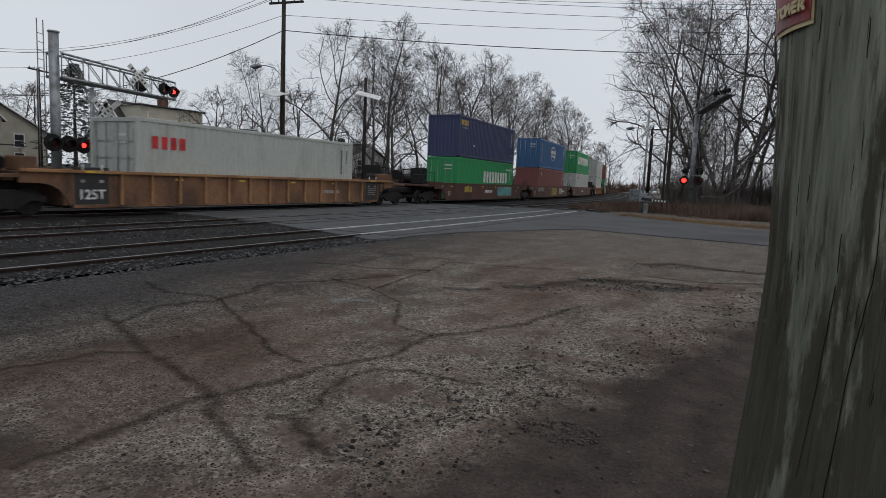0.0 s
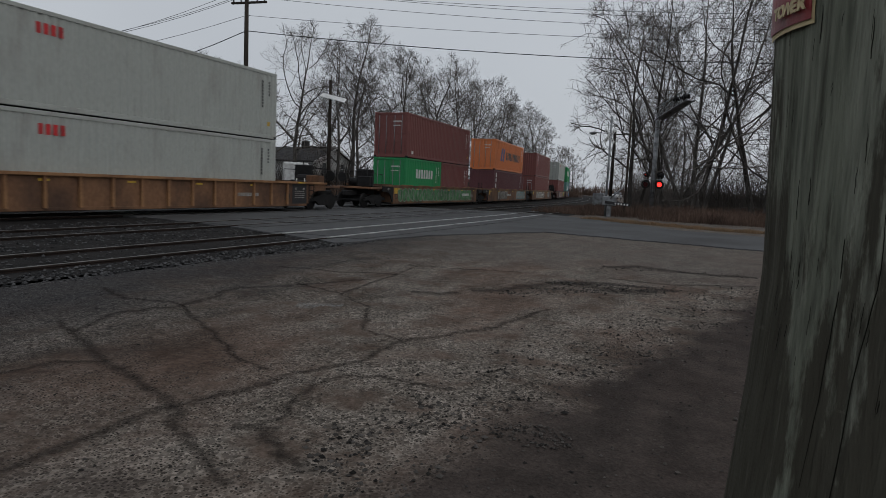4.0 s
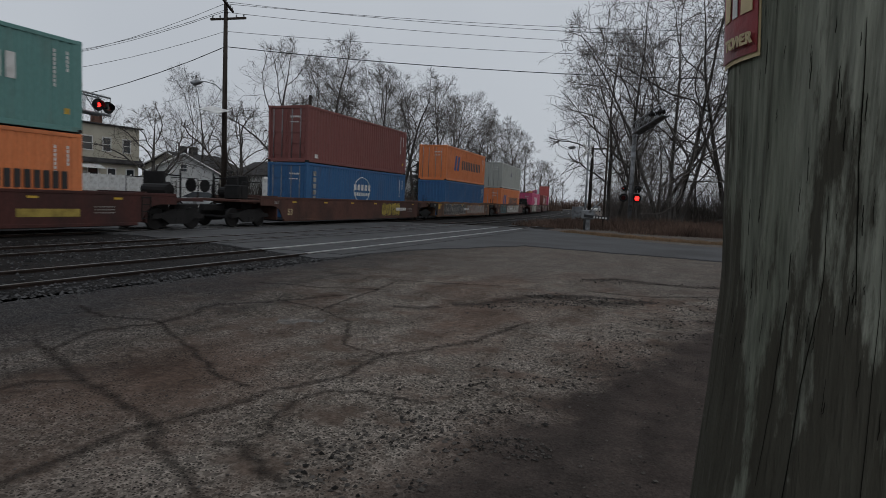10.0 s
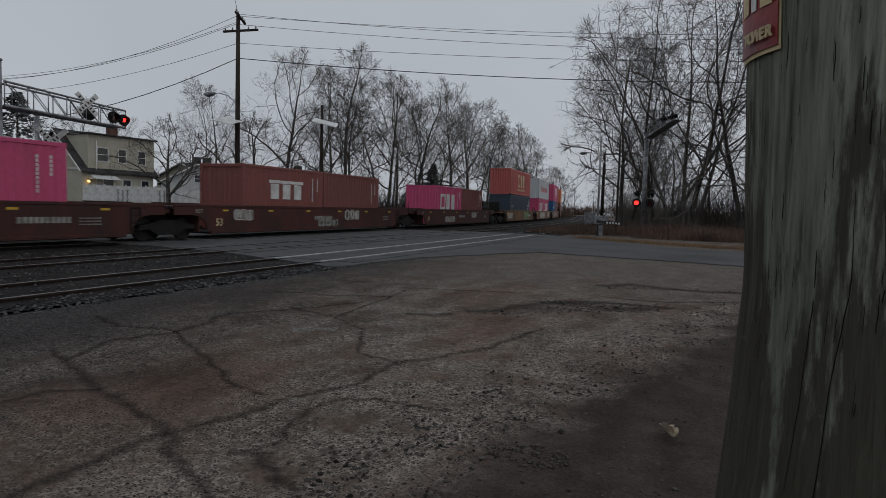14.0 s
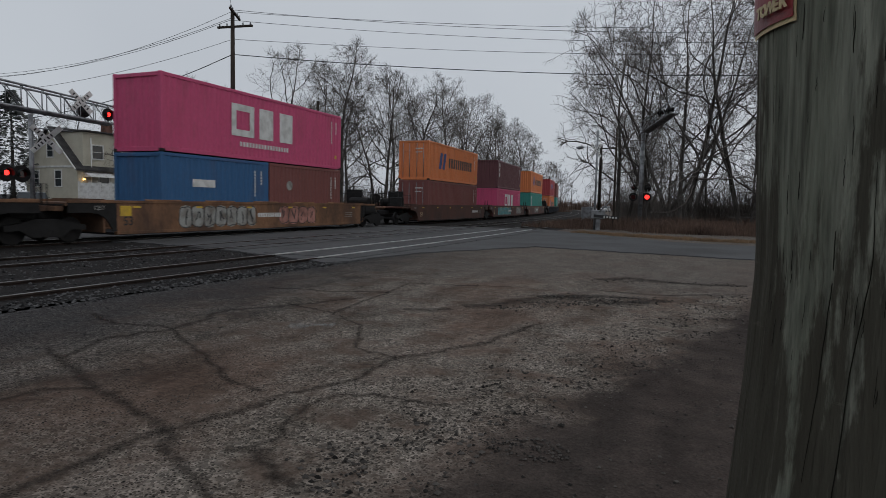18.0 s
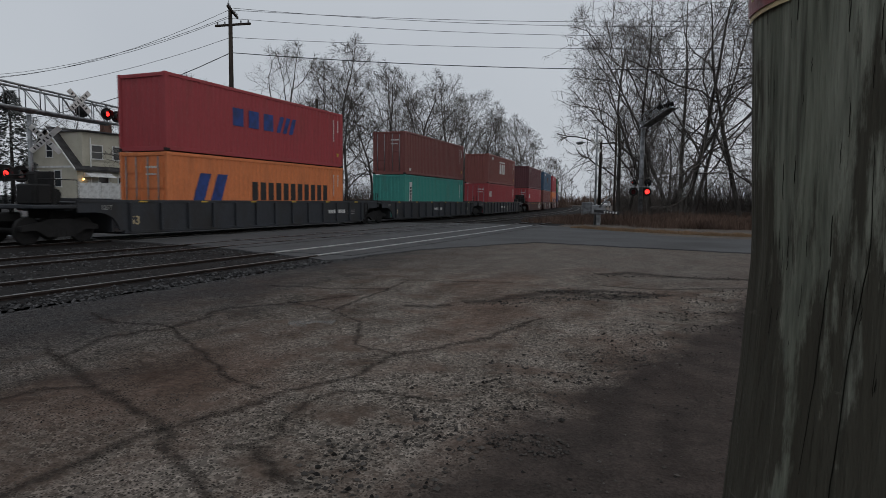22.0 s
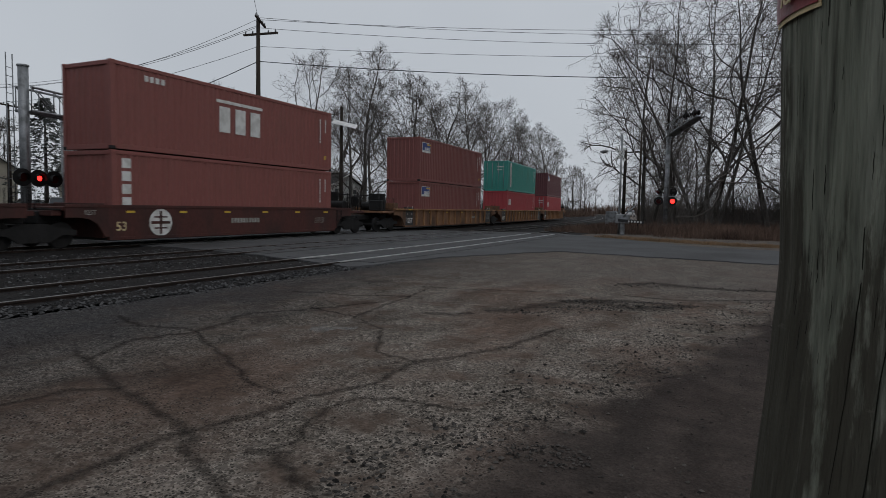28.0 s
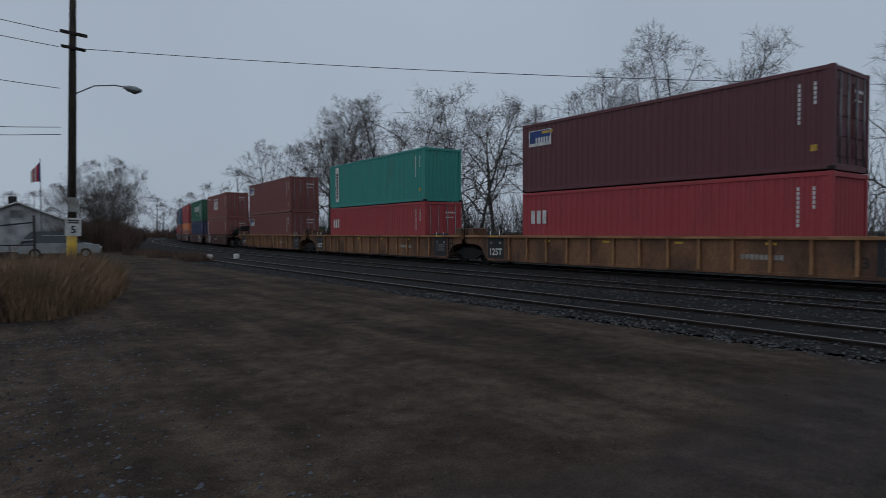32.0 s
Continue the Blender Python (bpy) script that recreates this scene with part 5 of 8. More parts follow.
yard_cracks = thing("asphalt_cracks", "dark gritty cracks across the worn asphalt yard", "cracks", kind="structure")
for k, (pts, w) in enumerate((
        ([(-3.4, 1.6), (-3.45, 2.16), (-3.49, 2.51), (-3.46, 2.93), (-3.28, 3.24), (-3.23, 3.92)], 0.07),
        ([(-6.4, 4.0), (-5.6, 3.7), (-4.65, 3.32), (-3.97, 3.12), (-3.48, 2.95), (-2.87, 2.58), (-2.3, 2.3)], 0.075),
        ([(-5.2, 2.2), (-4.99, 2.76), (-5.0, 3.13), (-4.71, 3.36)], 0.06),
        ([(-5.78, 3.72), (-6.27, 4.56), (-5.99, 5.21), (-6.41, 6.57), (-6.0, 7.39), (-5.4, 8.6)], 0.09),
        ([(-6.12, 5.33), (-5.2, 4.8), (-4.41, 4.36), (-3.95, 4.03), (-3.4, 3.9)], 0.055),
        ([(-2.65, 3.1), (-2.77, 3.4), (-2.91, 3.82), (-2.85, 4.14), (-2.55, 4.31), (-1.92, 4.35)], 0.05),
        ([(-3.23, 3.92), (-2.91, 4.6), (-3.0, 5.4), (-2.4, 6.6), (-2.2, 8.0)], 0.07), ([(-2.85, 2.9), (-2.65, 2.95), (-2.29, 2.73), (-2.05, 2.6)], 0.09),
        ([(-6.13, 7.56), (-5.03, 7.2), (-5.19, 8.14), (-5.33, 9.35), (-5.6, 10.6)], 0.06), ([(-5.84, 10.65), (-4.8, 10.8), (-3.67, 11.21)], 0.10),
        ([(-5.03, 7.2), (-4.2, 6.6), (-3.6, 5.6), (-3.0, 5.4)], 0.05), ([(-7.6, 5.4), (-6.8, 5.1), (-6.12, 5.33)], 0.07), ([(-7.4, 8.6), (-6.4, 8.9), (-5.33, 9.35)], 0.07),
        ([(-3.6, 8.7), (-3.31, 9.06), (-2.58, 10.6), (-1.61, 10.38), (-0.9, 11.2)], 0.36), ([(-2.9, 10.3), (-2.2, 10.9), (-1.3, 11.2)], 0.22), ([(-4.3, 7.9), (-3.9, 8.1), (-3.7, 8.4)], 0.2),
        ([(-2.5, 13.5), (-1.9, 13.95), (-0.7, 13.8), (0.4, 14.3)], 0.25), ([(-2.2, 12.2), (-1.0, 12.0), (0.4, 12.6)], 0.16))):
    part("crack", crack(pts, w, 70 + k), M_CRACK, yard_cracks)


M_PATCH = crack_mat()
pale = M_PATCH.node_tree.nodes["Color Ramp"].color_ramp
pale.elements[0].color, pale.elements[1].color = (0.17, 0.165, 0.155, 1), (0.27, 0.26, 0.245, 1)
part("pale_patch", crack([(-5.0, 6.2), (-4.8, 6.32), (-4.5, 6.5)], 0.22, 99), M_PATCH, yard_cracks, "pale worn patch of concrete")


# ---- loose stones ----
def stones(name, places, label, mat, category="gravel"):
    """Many small angular stones: places are (x, y, z, size)."""
    r = np.random.RandomState(len(places))
    base = np.array([(1, 0, 0), (-1, 0, 0), (0, 1, 0), (0, -1, 0), (0, 0, 1), (0, 0, -0.5)], float)
    tri = np.array([(0, 2, 4), (2, 1, 4), (1, 3, 4), (3, 0, 4), (2, 0, 5), (1, 2, 5), (3, 1, 5), (0, 3, 5)])
    p = np.array(places)
    n = len(p)
    v = base[None] * r.uniform(0.55, 1.25, (n, 6, 1)) * p[:, None, 3:4] * np.array([1.0, 0.85, 0.6])
    a = r.uniform(0, 6.28, n)
    c, s = np.cos(a)[:, None], np.sin(a)[:, None]
    v = np.stack([v[..., 0] * c - v[..., 1] * s, v[..., 0] * s + v[..., 1] * c, v[..., 2]], -1) + p[:, None, :3]
    f = (tri[None] + 6 * np.arange(n)[:, None, None]).reshape(-1, 3)
    me = bpy.data.meshes.new(name)
    me.from_pydata(v.reshape(-1, 3).tolist(), [], f.tolist())
    me.update()
    ob = part(name, me, mat)
    return tagged(ob, label, category, kind="stuff")


def island(name, c0, c1, rough=0.9):
    """Stone whose colour differs from piece to piece."""
    m = bpy.data.materials.new(name)
    m.use_nodes = True
    n, l = m.node_tree.nodes, m.node_tree.links
    g = n.new("ShaderNodeNewGeometry")
    r = n.new("ShaderNodeValToRGB")
    r.color_ramp.elements[0].color, r.color_ramp.elements[1].color = (*c0, 1), (*c1, 1)
    l.new(g.outputs["Random Per Island"], r.inputs["Fac"])
    l.new(r.outputs["Color"], n["Principled BSDF"].inputs["Base Color"])
    n["Principled BSDF"].inputs["Roughness"].default_value = rough
    n["Principled BSDF"].inputs["Specular IOR Level"].default_value = 0.15
    return m


M_CHIP = island("yard_stones", (0.012, 0.011, 0.010), (0.105, 0.094, 0.085))
M_DARKCHIP = island("blue_grey_gravel", (0.022, 0.023, 0.027), (0.13, 0.138, 0.158))
M_STONE = island("ballast_stones", (0.010, 0.010, 0.0105), (0.105, 0.103, 0.104))
rnd = random.Random(5)
chips = []
while len(chips) < 9000:
    y = rnd.uniform(-6, 16) if rnd.random() < 0.75 else rnd.uniform(2.2, 8)
    x = rnd.uniform(-8.4, 4.0)
    if noise.noise(Vector((x * 0.8, y * 0.8, 3))) + 0.25 * rnd.random() < 0.06:
        continue
    s = 0.004 + 0.014 * rnd.random() ** 3
    chips.append((x, y, lumps(x, y) + s * 0.2, s))
for x, y, s in ((-1.02, 4.28, 0.035), (-1.3, 5.2, 0.03), (-0.2, 3.7, 0.03), (-1.9, 4.0, 0.03), (-0.7, 6.5, 0.035), (0.1, 4.9, 0.028), (-1.35, 3.55, 0.025)):
    chips.append((x, y, lumps(x, y) + 0.012, s))
for k in range(160):
    a, q = rnd.uniform(0, 6.28), rnd.random() ** 0.5 * 0.3
    x, y = -1.12 + q * math.cos(a), 3.75 + 0.6 * q * math.sin(a)
    chips.append((x, y, lumps(x, y) + 0.006, rnd.uniform(0.008, 0.018)))
# the dark gravelly margin of the mud
for k in range(3600):
    y = 2.4 + 10.3 * rnd.random() ** 1.2
    x = -2.62 + 0.24 * y + rnd.gauss(0.0, 0.2 + 0.025 * y)
    if x < 2.6 and noise.noise(Vector((x * 1.7, y * 1.7, 9))) > -0.12:
        chips.append((x, y, lumps(x, y) + 0.004, 0.006 + 0.024 * rnd.random() ** 2.8))
# stones and crumbs trodden into the mud
for k in range(1500):
    y = rnd.uniform(1.6, 12)
    x = -2.4 + 0.24 * y + abs(rnd.gauss(0, 1.2))
    chips.append((x, y, lumps(x, y) + 0.003, 0.005 + 0.016 * rnd.random() ** 3))
# broken dark asphalt in the pot-holes
for x0, y0, x1, y1, n in ((-3.3, 8.8, -0.9, 11.2, 700), (-2.6, 13.4, 0.4, 14.2, 350), (-2.9, 10.3, -1.3, 11.2, 350)):
    for k in range(n):
        t = rnd.random()
        x, y = x0 + (x1 - x0) * t + rnd.gauss(0, 0.16), y0 + (y1 - y0) * t + rnd.gauss(0, 0.16)
        chips.append((x, y, lumps(x, y) + 0.006, 0.008 + 0.028 * rnd.random() ** 2.5))
stones("loose_stones", chips, "small loose grey stones scattered on the yard", M_CHIP)


grit = []
while len(grit) < 11000:
    y = -3.2 - 11.5 * rnd.random() ** 1.4
    x = rnd.uniform(-4.0, 3.5)
    e = np.interp(-y, (3, 5.5, 9.7, 13, 15), (-0.9, -0.7, -2.2, -1.9, -1.2))
    if rnd.random() > 1 / (1 + math.exp(-(x - e) * 2.5 + 1.5 * noise.noise(Vector((x, y, 4))))):
        continue
    sz = 0.008 + 0.02 * rnd.random() ** 2
    grit.append((x, y, lumps(x, y) + sz * 0.1, sz))
stones("drive_gravel", grit, "blue-grey crushed gravel beside the dirt drive", M_DARKCHIP)


# ---- railway ----
def along(s0, s1, step):
    n = max(1, int((s1 - s0) / step))
    return [s0 + (s1 - s0) * k / n for k in range(n + 1)]


def sweep(name, prof, off, s0, s1, step=2.0, closed=True):
    """A cross-section (across, up) carried along the track curve."""
    vs, fs = [], []
    ss = along(s0, s1, step)
    n = len(prof)
    for s in ss:
        m = on_curve(s, off)
        vs += [m @ Vector((x, 0, z)) for x, z in prof]
    for i in range(len(ss) - 1):
        for k in range(n if closed else n - 1):
            fs.append((i * n + k, i * n + (k + 1) % n, (i + 1) * n + (k + 1) % n, (i + 1) * n + k))
    return mesh_of(name, vs, fs)


sheet_bed = sweep("ballast", [(-5.2, -0.3), (-4.2, 0.0), (9.95, 0.0), (11.0, -0.12)], 0, -420, 420, 4, False)
tagged(part("ballast", sheet_bed, M_BALLAST), "dark crushed-stone ballast under the tracks", "ballast", kind="structure")
RT = RAIL_TOP
for ti, (off, s0, s1) in enumerate(((TRACKS[0], -420, 420), (TRACKS[1], -420, 420), (TRACKS[2], -38, 44))):
    for g in (-0.755, 0.755):
        rail = part("rail", sweep("rail", [(-0.07, RT - 0.15), (0.07, RT - 0.15), (0.02, RT - 0.11), (0.02, RT - 0.05), (0.035, RT - 0.03), (0.035, RT - 0.006), (-0.035, RT - 0.006), (-0.035, RT - 0.03), (-0.02, RT - 0.05), (-0.02, RT - 0.11)], off + g, s0, s1), M_RAIL)
        tagged(rail, "rust-brown steel rail on wooden ties", "rail", group="rails", kind="structure")
        hw = 0.03
        part("rail_head", sweep("rail_head", [(-hw, RT - 0.006), (hw, RT - 0.006), (hw, RT), (-hw, RT)], off + g, s0, s1), M_RAILTOP if ti < 2 else M_DULLTOP, rail, "polished bright running surface")
        if ti == 2:
            part("flangeway_strip", sweep("flangeway_strip", [(-0.065, RT - 0.02), (0.065, RT - 0.02), (0.065, RT + 0.002), (-0.065, RT + 0.002)], off + g, 13.2, 36.0), M_SIDINGTOP, rail, "pale strip along the rail in the roadway")
tie_me = box_mesh(-1.3, 1.3, -0.115, 0.115, RT - 0.3, RT - 0.125, 0.01)
for off, s0, s1 in ((TRACKS[2], -38, 12.5), (TRACKS[1], -36, 13.5), (TRACKS[0], -40, 13.5)):
    bed = thing("railway_ties", "creosoted wooden ties bedded in dark ballast", "ties", kind="structure")
    for s in along(s0, s1, 0.52):
        part("tie", tie_me, M_TIE, bed, at=on_curve(s + rnd.uniform(-0.03, 0.03), off) @ pose(rnd.uniform(-0.05, 0.05), 0, rnd.uniform(-0.012, 0.006), 0, 0, rnd.uniform(-1, 1)))
bal = []
while len(bal) < 15000:
    s = rnd.uniform(-14, 14.5) if rnd.random() < 0.7 else rnd.uniform(-45, 14.5)
    o = rnd.uniform(1.2, 10.4) if rnd.random() < 0.6 else rnd.uniform(9.0, 10.7)
    if min(abs(o - t - g) for t in TRACKS for g in (-0.755, 0.755)) < 0.1 or (8.15 - 1.3 < o < 8.15 + 1.3 and rnd.random() < 0.5):
        continue
    p = on_curve(s, o).translation
    sz = rnd.uniform(0.02, 0.05)
    bal.append((p.x, p.y, sz * 0.25 - max(0.0, o - 9.95) * 0.1, sz))
stones("ballast_stones", bal, "crushed dark grey ballast stones beside the rails", M_STONE)
for s, o, nm in ((1.5, 9.95, 0), (-0.6, 4.75, 1)):
    mk = thing("yellow_rail_marker", "small yellow painted marker clamped at the rail", "marker", on_curve(s, o, 0.0))
    part("plate", box_mesh(-0.02, 0.02, -0.13, 0.13, 0.02, 0.12, 0.005), M_YELLOW, mk)
    part("foot", box_mesh(-0.06, 0.06, -0.08, 0.08, -0.02, 0.03, 0.005), M_YELLOW, mk)
stop = thing("wheel_stop", "white-painted wheel stops on the siding's end", "wheel stop", on_curve(-35.5, TRACKS[2], RT))
for g in (-0.755, 0.755):
    part("stop_block", box_mesh(g - 0.12, g + 0.12, -0.25, 0.25, 0, 0.3, 0.05), M_WHITE, stop)
# crossing panels between and beside the rails
for off in TRACKS:
    cp = thing("crossing_surface", "dark worn crossing panels between the rails", "crossing panel", kind="structure")
    for a, c in ((-1.5, -0.82), (-0.66, 0.0), (0.01, 0.66), (0.82, 1.5)):
        for s in along(13.8 if off > 5 else 14.4, 36.0, 2.44)[:-1]:
            part("panel", box_mesh(a, c, 0.01, 2.43, RT - 0.12, RT - 0.014, 0.008), M_ASPHALT, cp, at=on_curve(s, off))


# ---- trees ----
def grow_tree(name, seed, height, stems=1, bole=0.22, mid=0.62, wide=0.32, deep=0.38, limbs=9, trunk=0.27, sides=8, shoots=6, lean=0.25, twig=0.009):
    """A bare tree: stems that carry limbs, limbs with side branches, those with shoots and thin twigs, all ending at a lumpy crown: (stout mesh, fine mesh)."""
    r = random.Random(seed)
    stout, fine = ([], []), ([], [])

    def put(store, v, f):
        o = len(store[0])
        store[0].extend(v)
        store[1].extend(tuple(i + o for i in q) for q in f)

    def inside(p):
        v = Vector((p.x / (wide * height), p.y / (wide * height), (p.z - mid * height) / (deep * height)))
        if p.z < mid * height:
            v.z *= 0.55
        q = v.length
        return q < 0.9 + 0.28 * noise.noise(v.normalized() * 2.3 + Vector((seed, 0, 0))) if q > 0.05 else True

    def away(d, angle, spin):
        side = d.cross(Vector((0, 0, 1)) if abs(d.z) < 0.95 else Vector((1, 0, 0))).normalized()
        up = side.cross(d)
        return (d * math.cos(angle) + (side * math.cos(spin) + up * math.sin(spin)) * math.sin(angle)).normalized()

    def spray(a, d, k, ln):
        for _ in range(k):
            q = away(d, r.uniform(0.35, 0.95), r.uniform(0, 6.28))
            b = a + q * ln * r.uniform(0.3, 0.6)
            c = b + (q + Vector((r.gauss(0, 0.3), r.gauss(0, 0.3), r.uniform(0.0, 0.5)))).normalized() * ln * r.uniform(0.3, 0.6)
            w = q.cross(Vector((r.gauss(0, 1), r.gauss(0, 1), r.gauss(0, 1)))).normalized() * (twig * 0.8)
            put(fine, [a - w, a + w, b + w * 0.8, b - w * 0.8, c], [(0, 1, 2, 3), (3, 2, 4)])

    def branch(p, d, length, rad, gen):
        n = max(3, int(length / (0.95, 0.75, 0.5, 0.36)[gen]))
        bend = (0.07, 0.16, 0.2, 0.24)[gen]
        lift = (0.02, 0.02, 0.015, 0.03)[gen]
        pts, rr, ds = [p.copy()], [rad], [d.copy()]
        tip = max(twig, rad * (0.45 if gen < 2 else 0.4))
        for k in range(n):
            d = (d + Vector((r.gauss(0, bend), r.gauss(0, bend), r.gauss(0, bend) + lift))).normalized()
            p = p + d * (length / n)
            if gen and not inside(p) and k > 0:
                break
            pts.append(p.copy())
            ds.append(d.copy())
            rr.append(rad + (tip - rad) * (k + 1) / n)
        if gen == 3:
            w = d.cross(Vector((r.gauss(0, 1), r.gauss(0, 1), r.gauss(0, 1)))).normalized()
            put(fine, [q + w * (e * k) for q, e in zip(pts, rr) for k in (-1, 1)], [(2 * k, 2 * k + 1, 2 * k + 3, 2 * k + 2) for k in range(len(pts) - 1)])
        else:
            put(stout if gen < 2 else fine, *tube(pts, rr, (8, 5, 3)[gen], False))
        m = len(pts)
        spin = r.uniform(0, 6.28)
        if gen == 3:
            for k in range(1, m):
                spray(pts[k], ds[k], 2 if k == m - 1 else 1 + (k % 2), 0.6)
            return
        count = {1: sides, 2: shoots}.get(gen, 0)
        for k in range(count):
            t = (0.18 + 0.82 * (k + r.random()) / count) * (m - 1)
            i = min(m - 2, int(t))
            spin += 2.4 + r.uniform(-0.5, 0.5)
            q = away(ds[i], r.uniform(0.65, 1.2), spin)
            part_way = t / max(1, m - 1)
            branch(pts[i].lerp(pts[i + 1], t - i), q, length * (0.62 - 0.30 * part_way) * r.uniform(0.75, 1.2), max(twig * 1.2, rr[i] * r.uniform(0.42, 0.6)), gen + 1)
        if gen:
            for k in range(2):
                branch(pts[-1], away(ds[-1], r.uniform(0.2, 0.5), spin + 3.14 * k), length * r.uniform(0.28, 0.42), max(twig * 1.2, rr[-1] * 0.85), gen + 1)

    for k in range(stems):
        a = 2 * math.pi * k / stems + r.uniform(-0.5, 0.5)
        out = 0.03 if stems == 1 else lean * r.uniform(0.35, 1.25)
        d = Vector((math.cos(a) * out, math.sin(a) * out, 1)).normalized()
        p = Vector((math.cos(a), math.sin(a), 0)) * (0.0 if stems == 1 else r.uniform(0.12, 0.5)) + Vector((0, 0, -0.15))
        rad = trunk * (1.0 if stems == 1 else r.uniform(0.5, 0.8))
        tall = height * r.uniform(0.78, 0.86)
        n = 14
        pts, rr = [p.copy()], [rad * 1.35]
        for i in range(n):
            d = (d + Vector((r.gauss(0, 0.055), r.gauss(0, 0.055), 0.02))).normalized()
            p = p + d * tall / n
            pts.append(p.copy())
            rr.append(rad * (1.02 - 0.86 * (i + 1) / n))
        put(stout, *tube(pts, rr, 9 if stems == 1 else 7, False))
        spin = r.uniform(0, 6.28)
        count = limbs if stems == 1 else max(4, int(limbs * 1.6 / stems))
        for i in range(count):
            f = (i + r.random() * 0.8) / count
            t = (bole + (0.97 - bole) * f ** 1.15) * n
            j = min(n - 1, int(t))
            spin += 2.4 + r.uniform(-0.4, 0.4)
            branch(pts[j].lerp(pts[j + 1], t - j), away((pts[j + 1] - pts[j]).normalized(), r.uniform(0.8, 1.15) * (1.0 - 0.4 * f), spin), height * wide * r.uniform(1.05, 1.5) * (1.0 - 0.35 * f), rr[j] * r.uniform(0.42, 0.62), 1)
        branch(pts[-1], d, height * 0.2, rr[-1], 1)
    top = max(v.z for v in fine[0])
    for store in (stout, fine):
        for v in store[0]:
            v.z *= height / top
    return mesh_of(name, *stout), mesh_of(name, *fine)


KIND_H = 18.0
KINDS = {
    "round": grow_tree("round", 11, KIND_H, 1, 0.26, 0.60, 0.34, 0.40, 10, 0.27),
    "vase": grow_tree("vase", 12, KIND_H, 2, 0.22, 0.60, 0.30, 0.40, 9, 0.28),
    "tall": grow_tree("tall", 13, KIND_H, 1, 0.30, 0.60, 0.23, 0.40, 11, 0.24),
    "wide": grow_tree("wide", 14, KIND_H, 1, 0.20, 0.58, 0.42, 0.42, 10, 0.30),
    "clump": grow_tree("clump", 15, KIND_H, 4, 0.16, 0.55, 0.44, 0.45, 13, 0.24, 8, 6, 0.55, 0.009),
    "clump2": grow_tree("clump2", 17, KIND_H, 3, 0.18, 0.55, 0.46, 0.45, 13, 0.27, 8, 6, 0.6, 0.009),
    "small": grow_tree("small", 16, KIND_H, 1, 0.18, 0.60, 0.52, 0.40, 8, 0.46, 7, 4, 0.25, 0.02),
    "round2": grow_tree("round2", 21, KIND_H, 2, 0.24, 0.60, 0.33, 0.40, 10, 0.28),
    "wide2": grow_tree("wide2", 22, KIND_H, 1, 0.24, 0.60, 0.38, 0.40, 10, 0.28),
    "far": grow_tree("far", 23, KIND_H, 1, 0.2, 0.58, 0.34, 0.42, 8, 0.28, 5, 3, 0.25, 0.024),
}


def tree(kind, x, y, height, turn=0.0, label="bare grey deciduous tree in winter", stretch=1.0):
    t = thing("tree", label, "tree", pose(x, y, 0, 0, 0, turn), group="bare trees")
    k = height / KIND_H
    t.scale = (k * stretch, k * stretch, k)
    part("trunk", KINDS[kind][0], M_BARK, t)
    part("crown", KINDS[kind][1], M_TWIG, t)
    return t


# the row behind the tracks, as it is seen up the line
TREE_ROW = [("round", -41, 50, 17.6, 10), ("vase", -38, 54, 17, 80), ("tall", -39.3, 58, 20, 30), ("round2", -38, 64, 18.5, 200), ("vase", -39, 69, 18.5, 140), ("wide2", -39.9, 75, 20, 50),
            ("round", -39, 86.6, 21, 260), ("vase", -39, 93, 20, 310), ("round2", -41, 101, 20, 20), ("tall", -43, 112, 20, 95), ("round", -44, 126, 20, 170), ("tall", -45, 143, 23, 220),
            ("far", -47, 160, 18, 60), ("far", -49, 184, 15.5, 110), ("far", -52, 205, 16, 330), ("far", -58, 235, 16, 15), ("far", -52, 262, 11, 40), ("far", -45, 254, 9.5, 100), ("far", -38, 250, 9, 200), ("far", -62, 270, 12, 290), ("far", -32, 240, 8.5, 330), ("round", -43, 119, 19, 290), ("vase", -44, 135, 20, 12),
            ("wide2", -50, 66, 17, 70), ("far", -52, 78, 18, 130), ("vase", -48, 47, 14, 190), ("round2", -39.5, 80.5, 19, 33)]
for kind, x, y, h, turn in TREE_ROW:
    tree(kind, x, y, h, turn)
tree("small", -36.4, 31.6, 7.9, 40, "small crooked bare orchard tree")
tree("small", -33.0, 36.5, 8.6, 190, "small crooked bare tree by the pole")
tree("tall", -58, 40, 11.5, 20, "bare tree behind the beige house")
tree("round", -62, 46, 12, 120, "bare tree behind the beige house")
# the thicket on the near side of the line, across the road
for kind, x, y, h, turn in (("clump", -3.0, 51.0, 21.5, 0), ("clump2", 1.6, 49.5, 20.5, 80), ("vase", -5.0, 60, 11, 150), ("clump", 5.6, 47, 18, 300), ("vase", -8.6, 58.5, 19, 30), ("round2", 9.5, 50, 18, 200),
                             ("clump", -8.0, 72, 13, 100), ("tall", -10, 84, 13, 60), ("vase", -12, 101, 13, 10), ("far", -14, 126, 14, 210), ("round2", 2.5, 60, 11, 330), ("clump2", -5.4, 55.0, 20.5, 130), ("far", -1.5, 55, 7.5, 40), ("far", 3.5, 53, 8, 110), ("far", 7.5, 52, 8.5, 250), ("far", -4.5, 63, 8, 190), ("far", 5.5, 57, 9, 320), ("far", 11, 55, 8, 20)):
    tree(kind, x, y, h, turn, "bare many-stemmed tree in the trackside thicket")
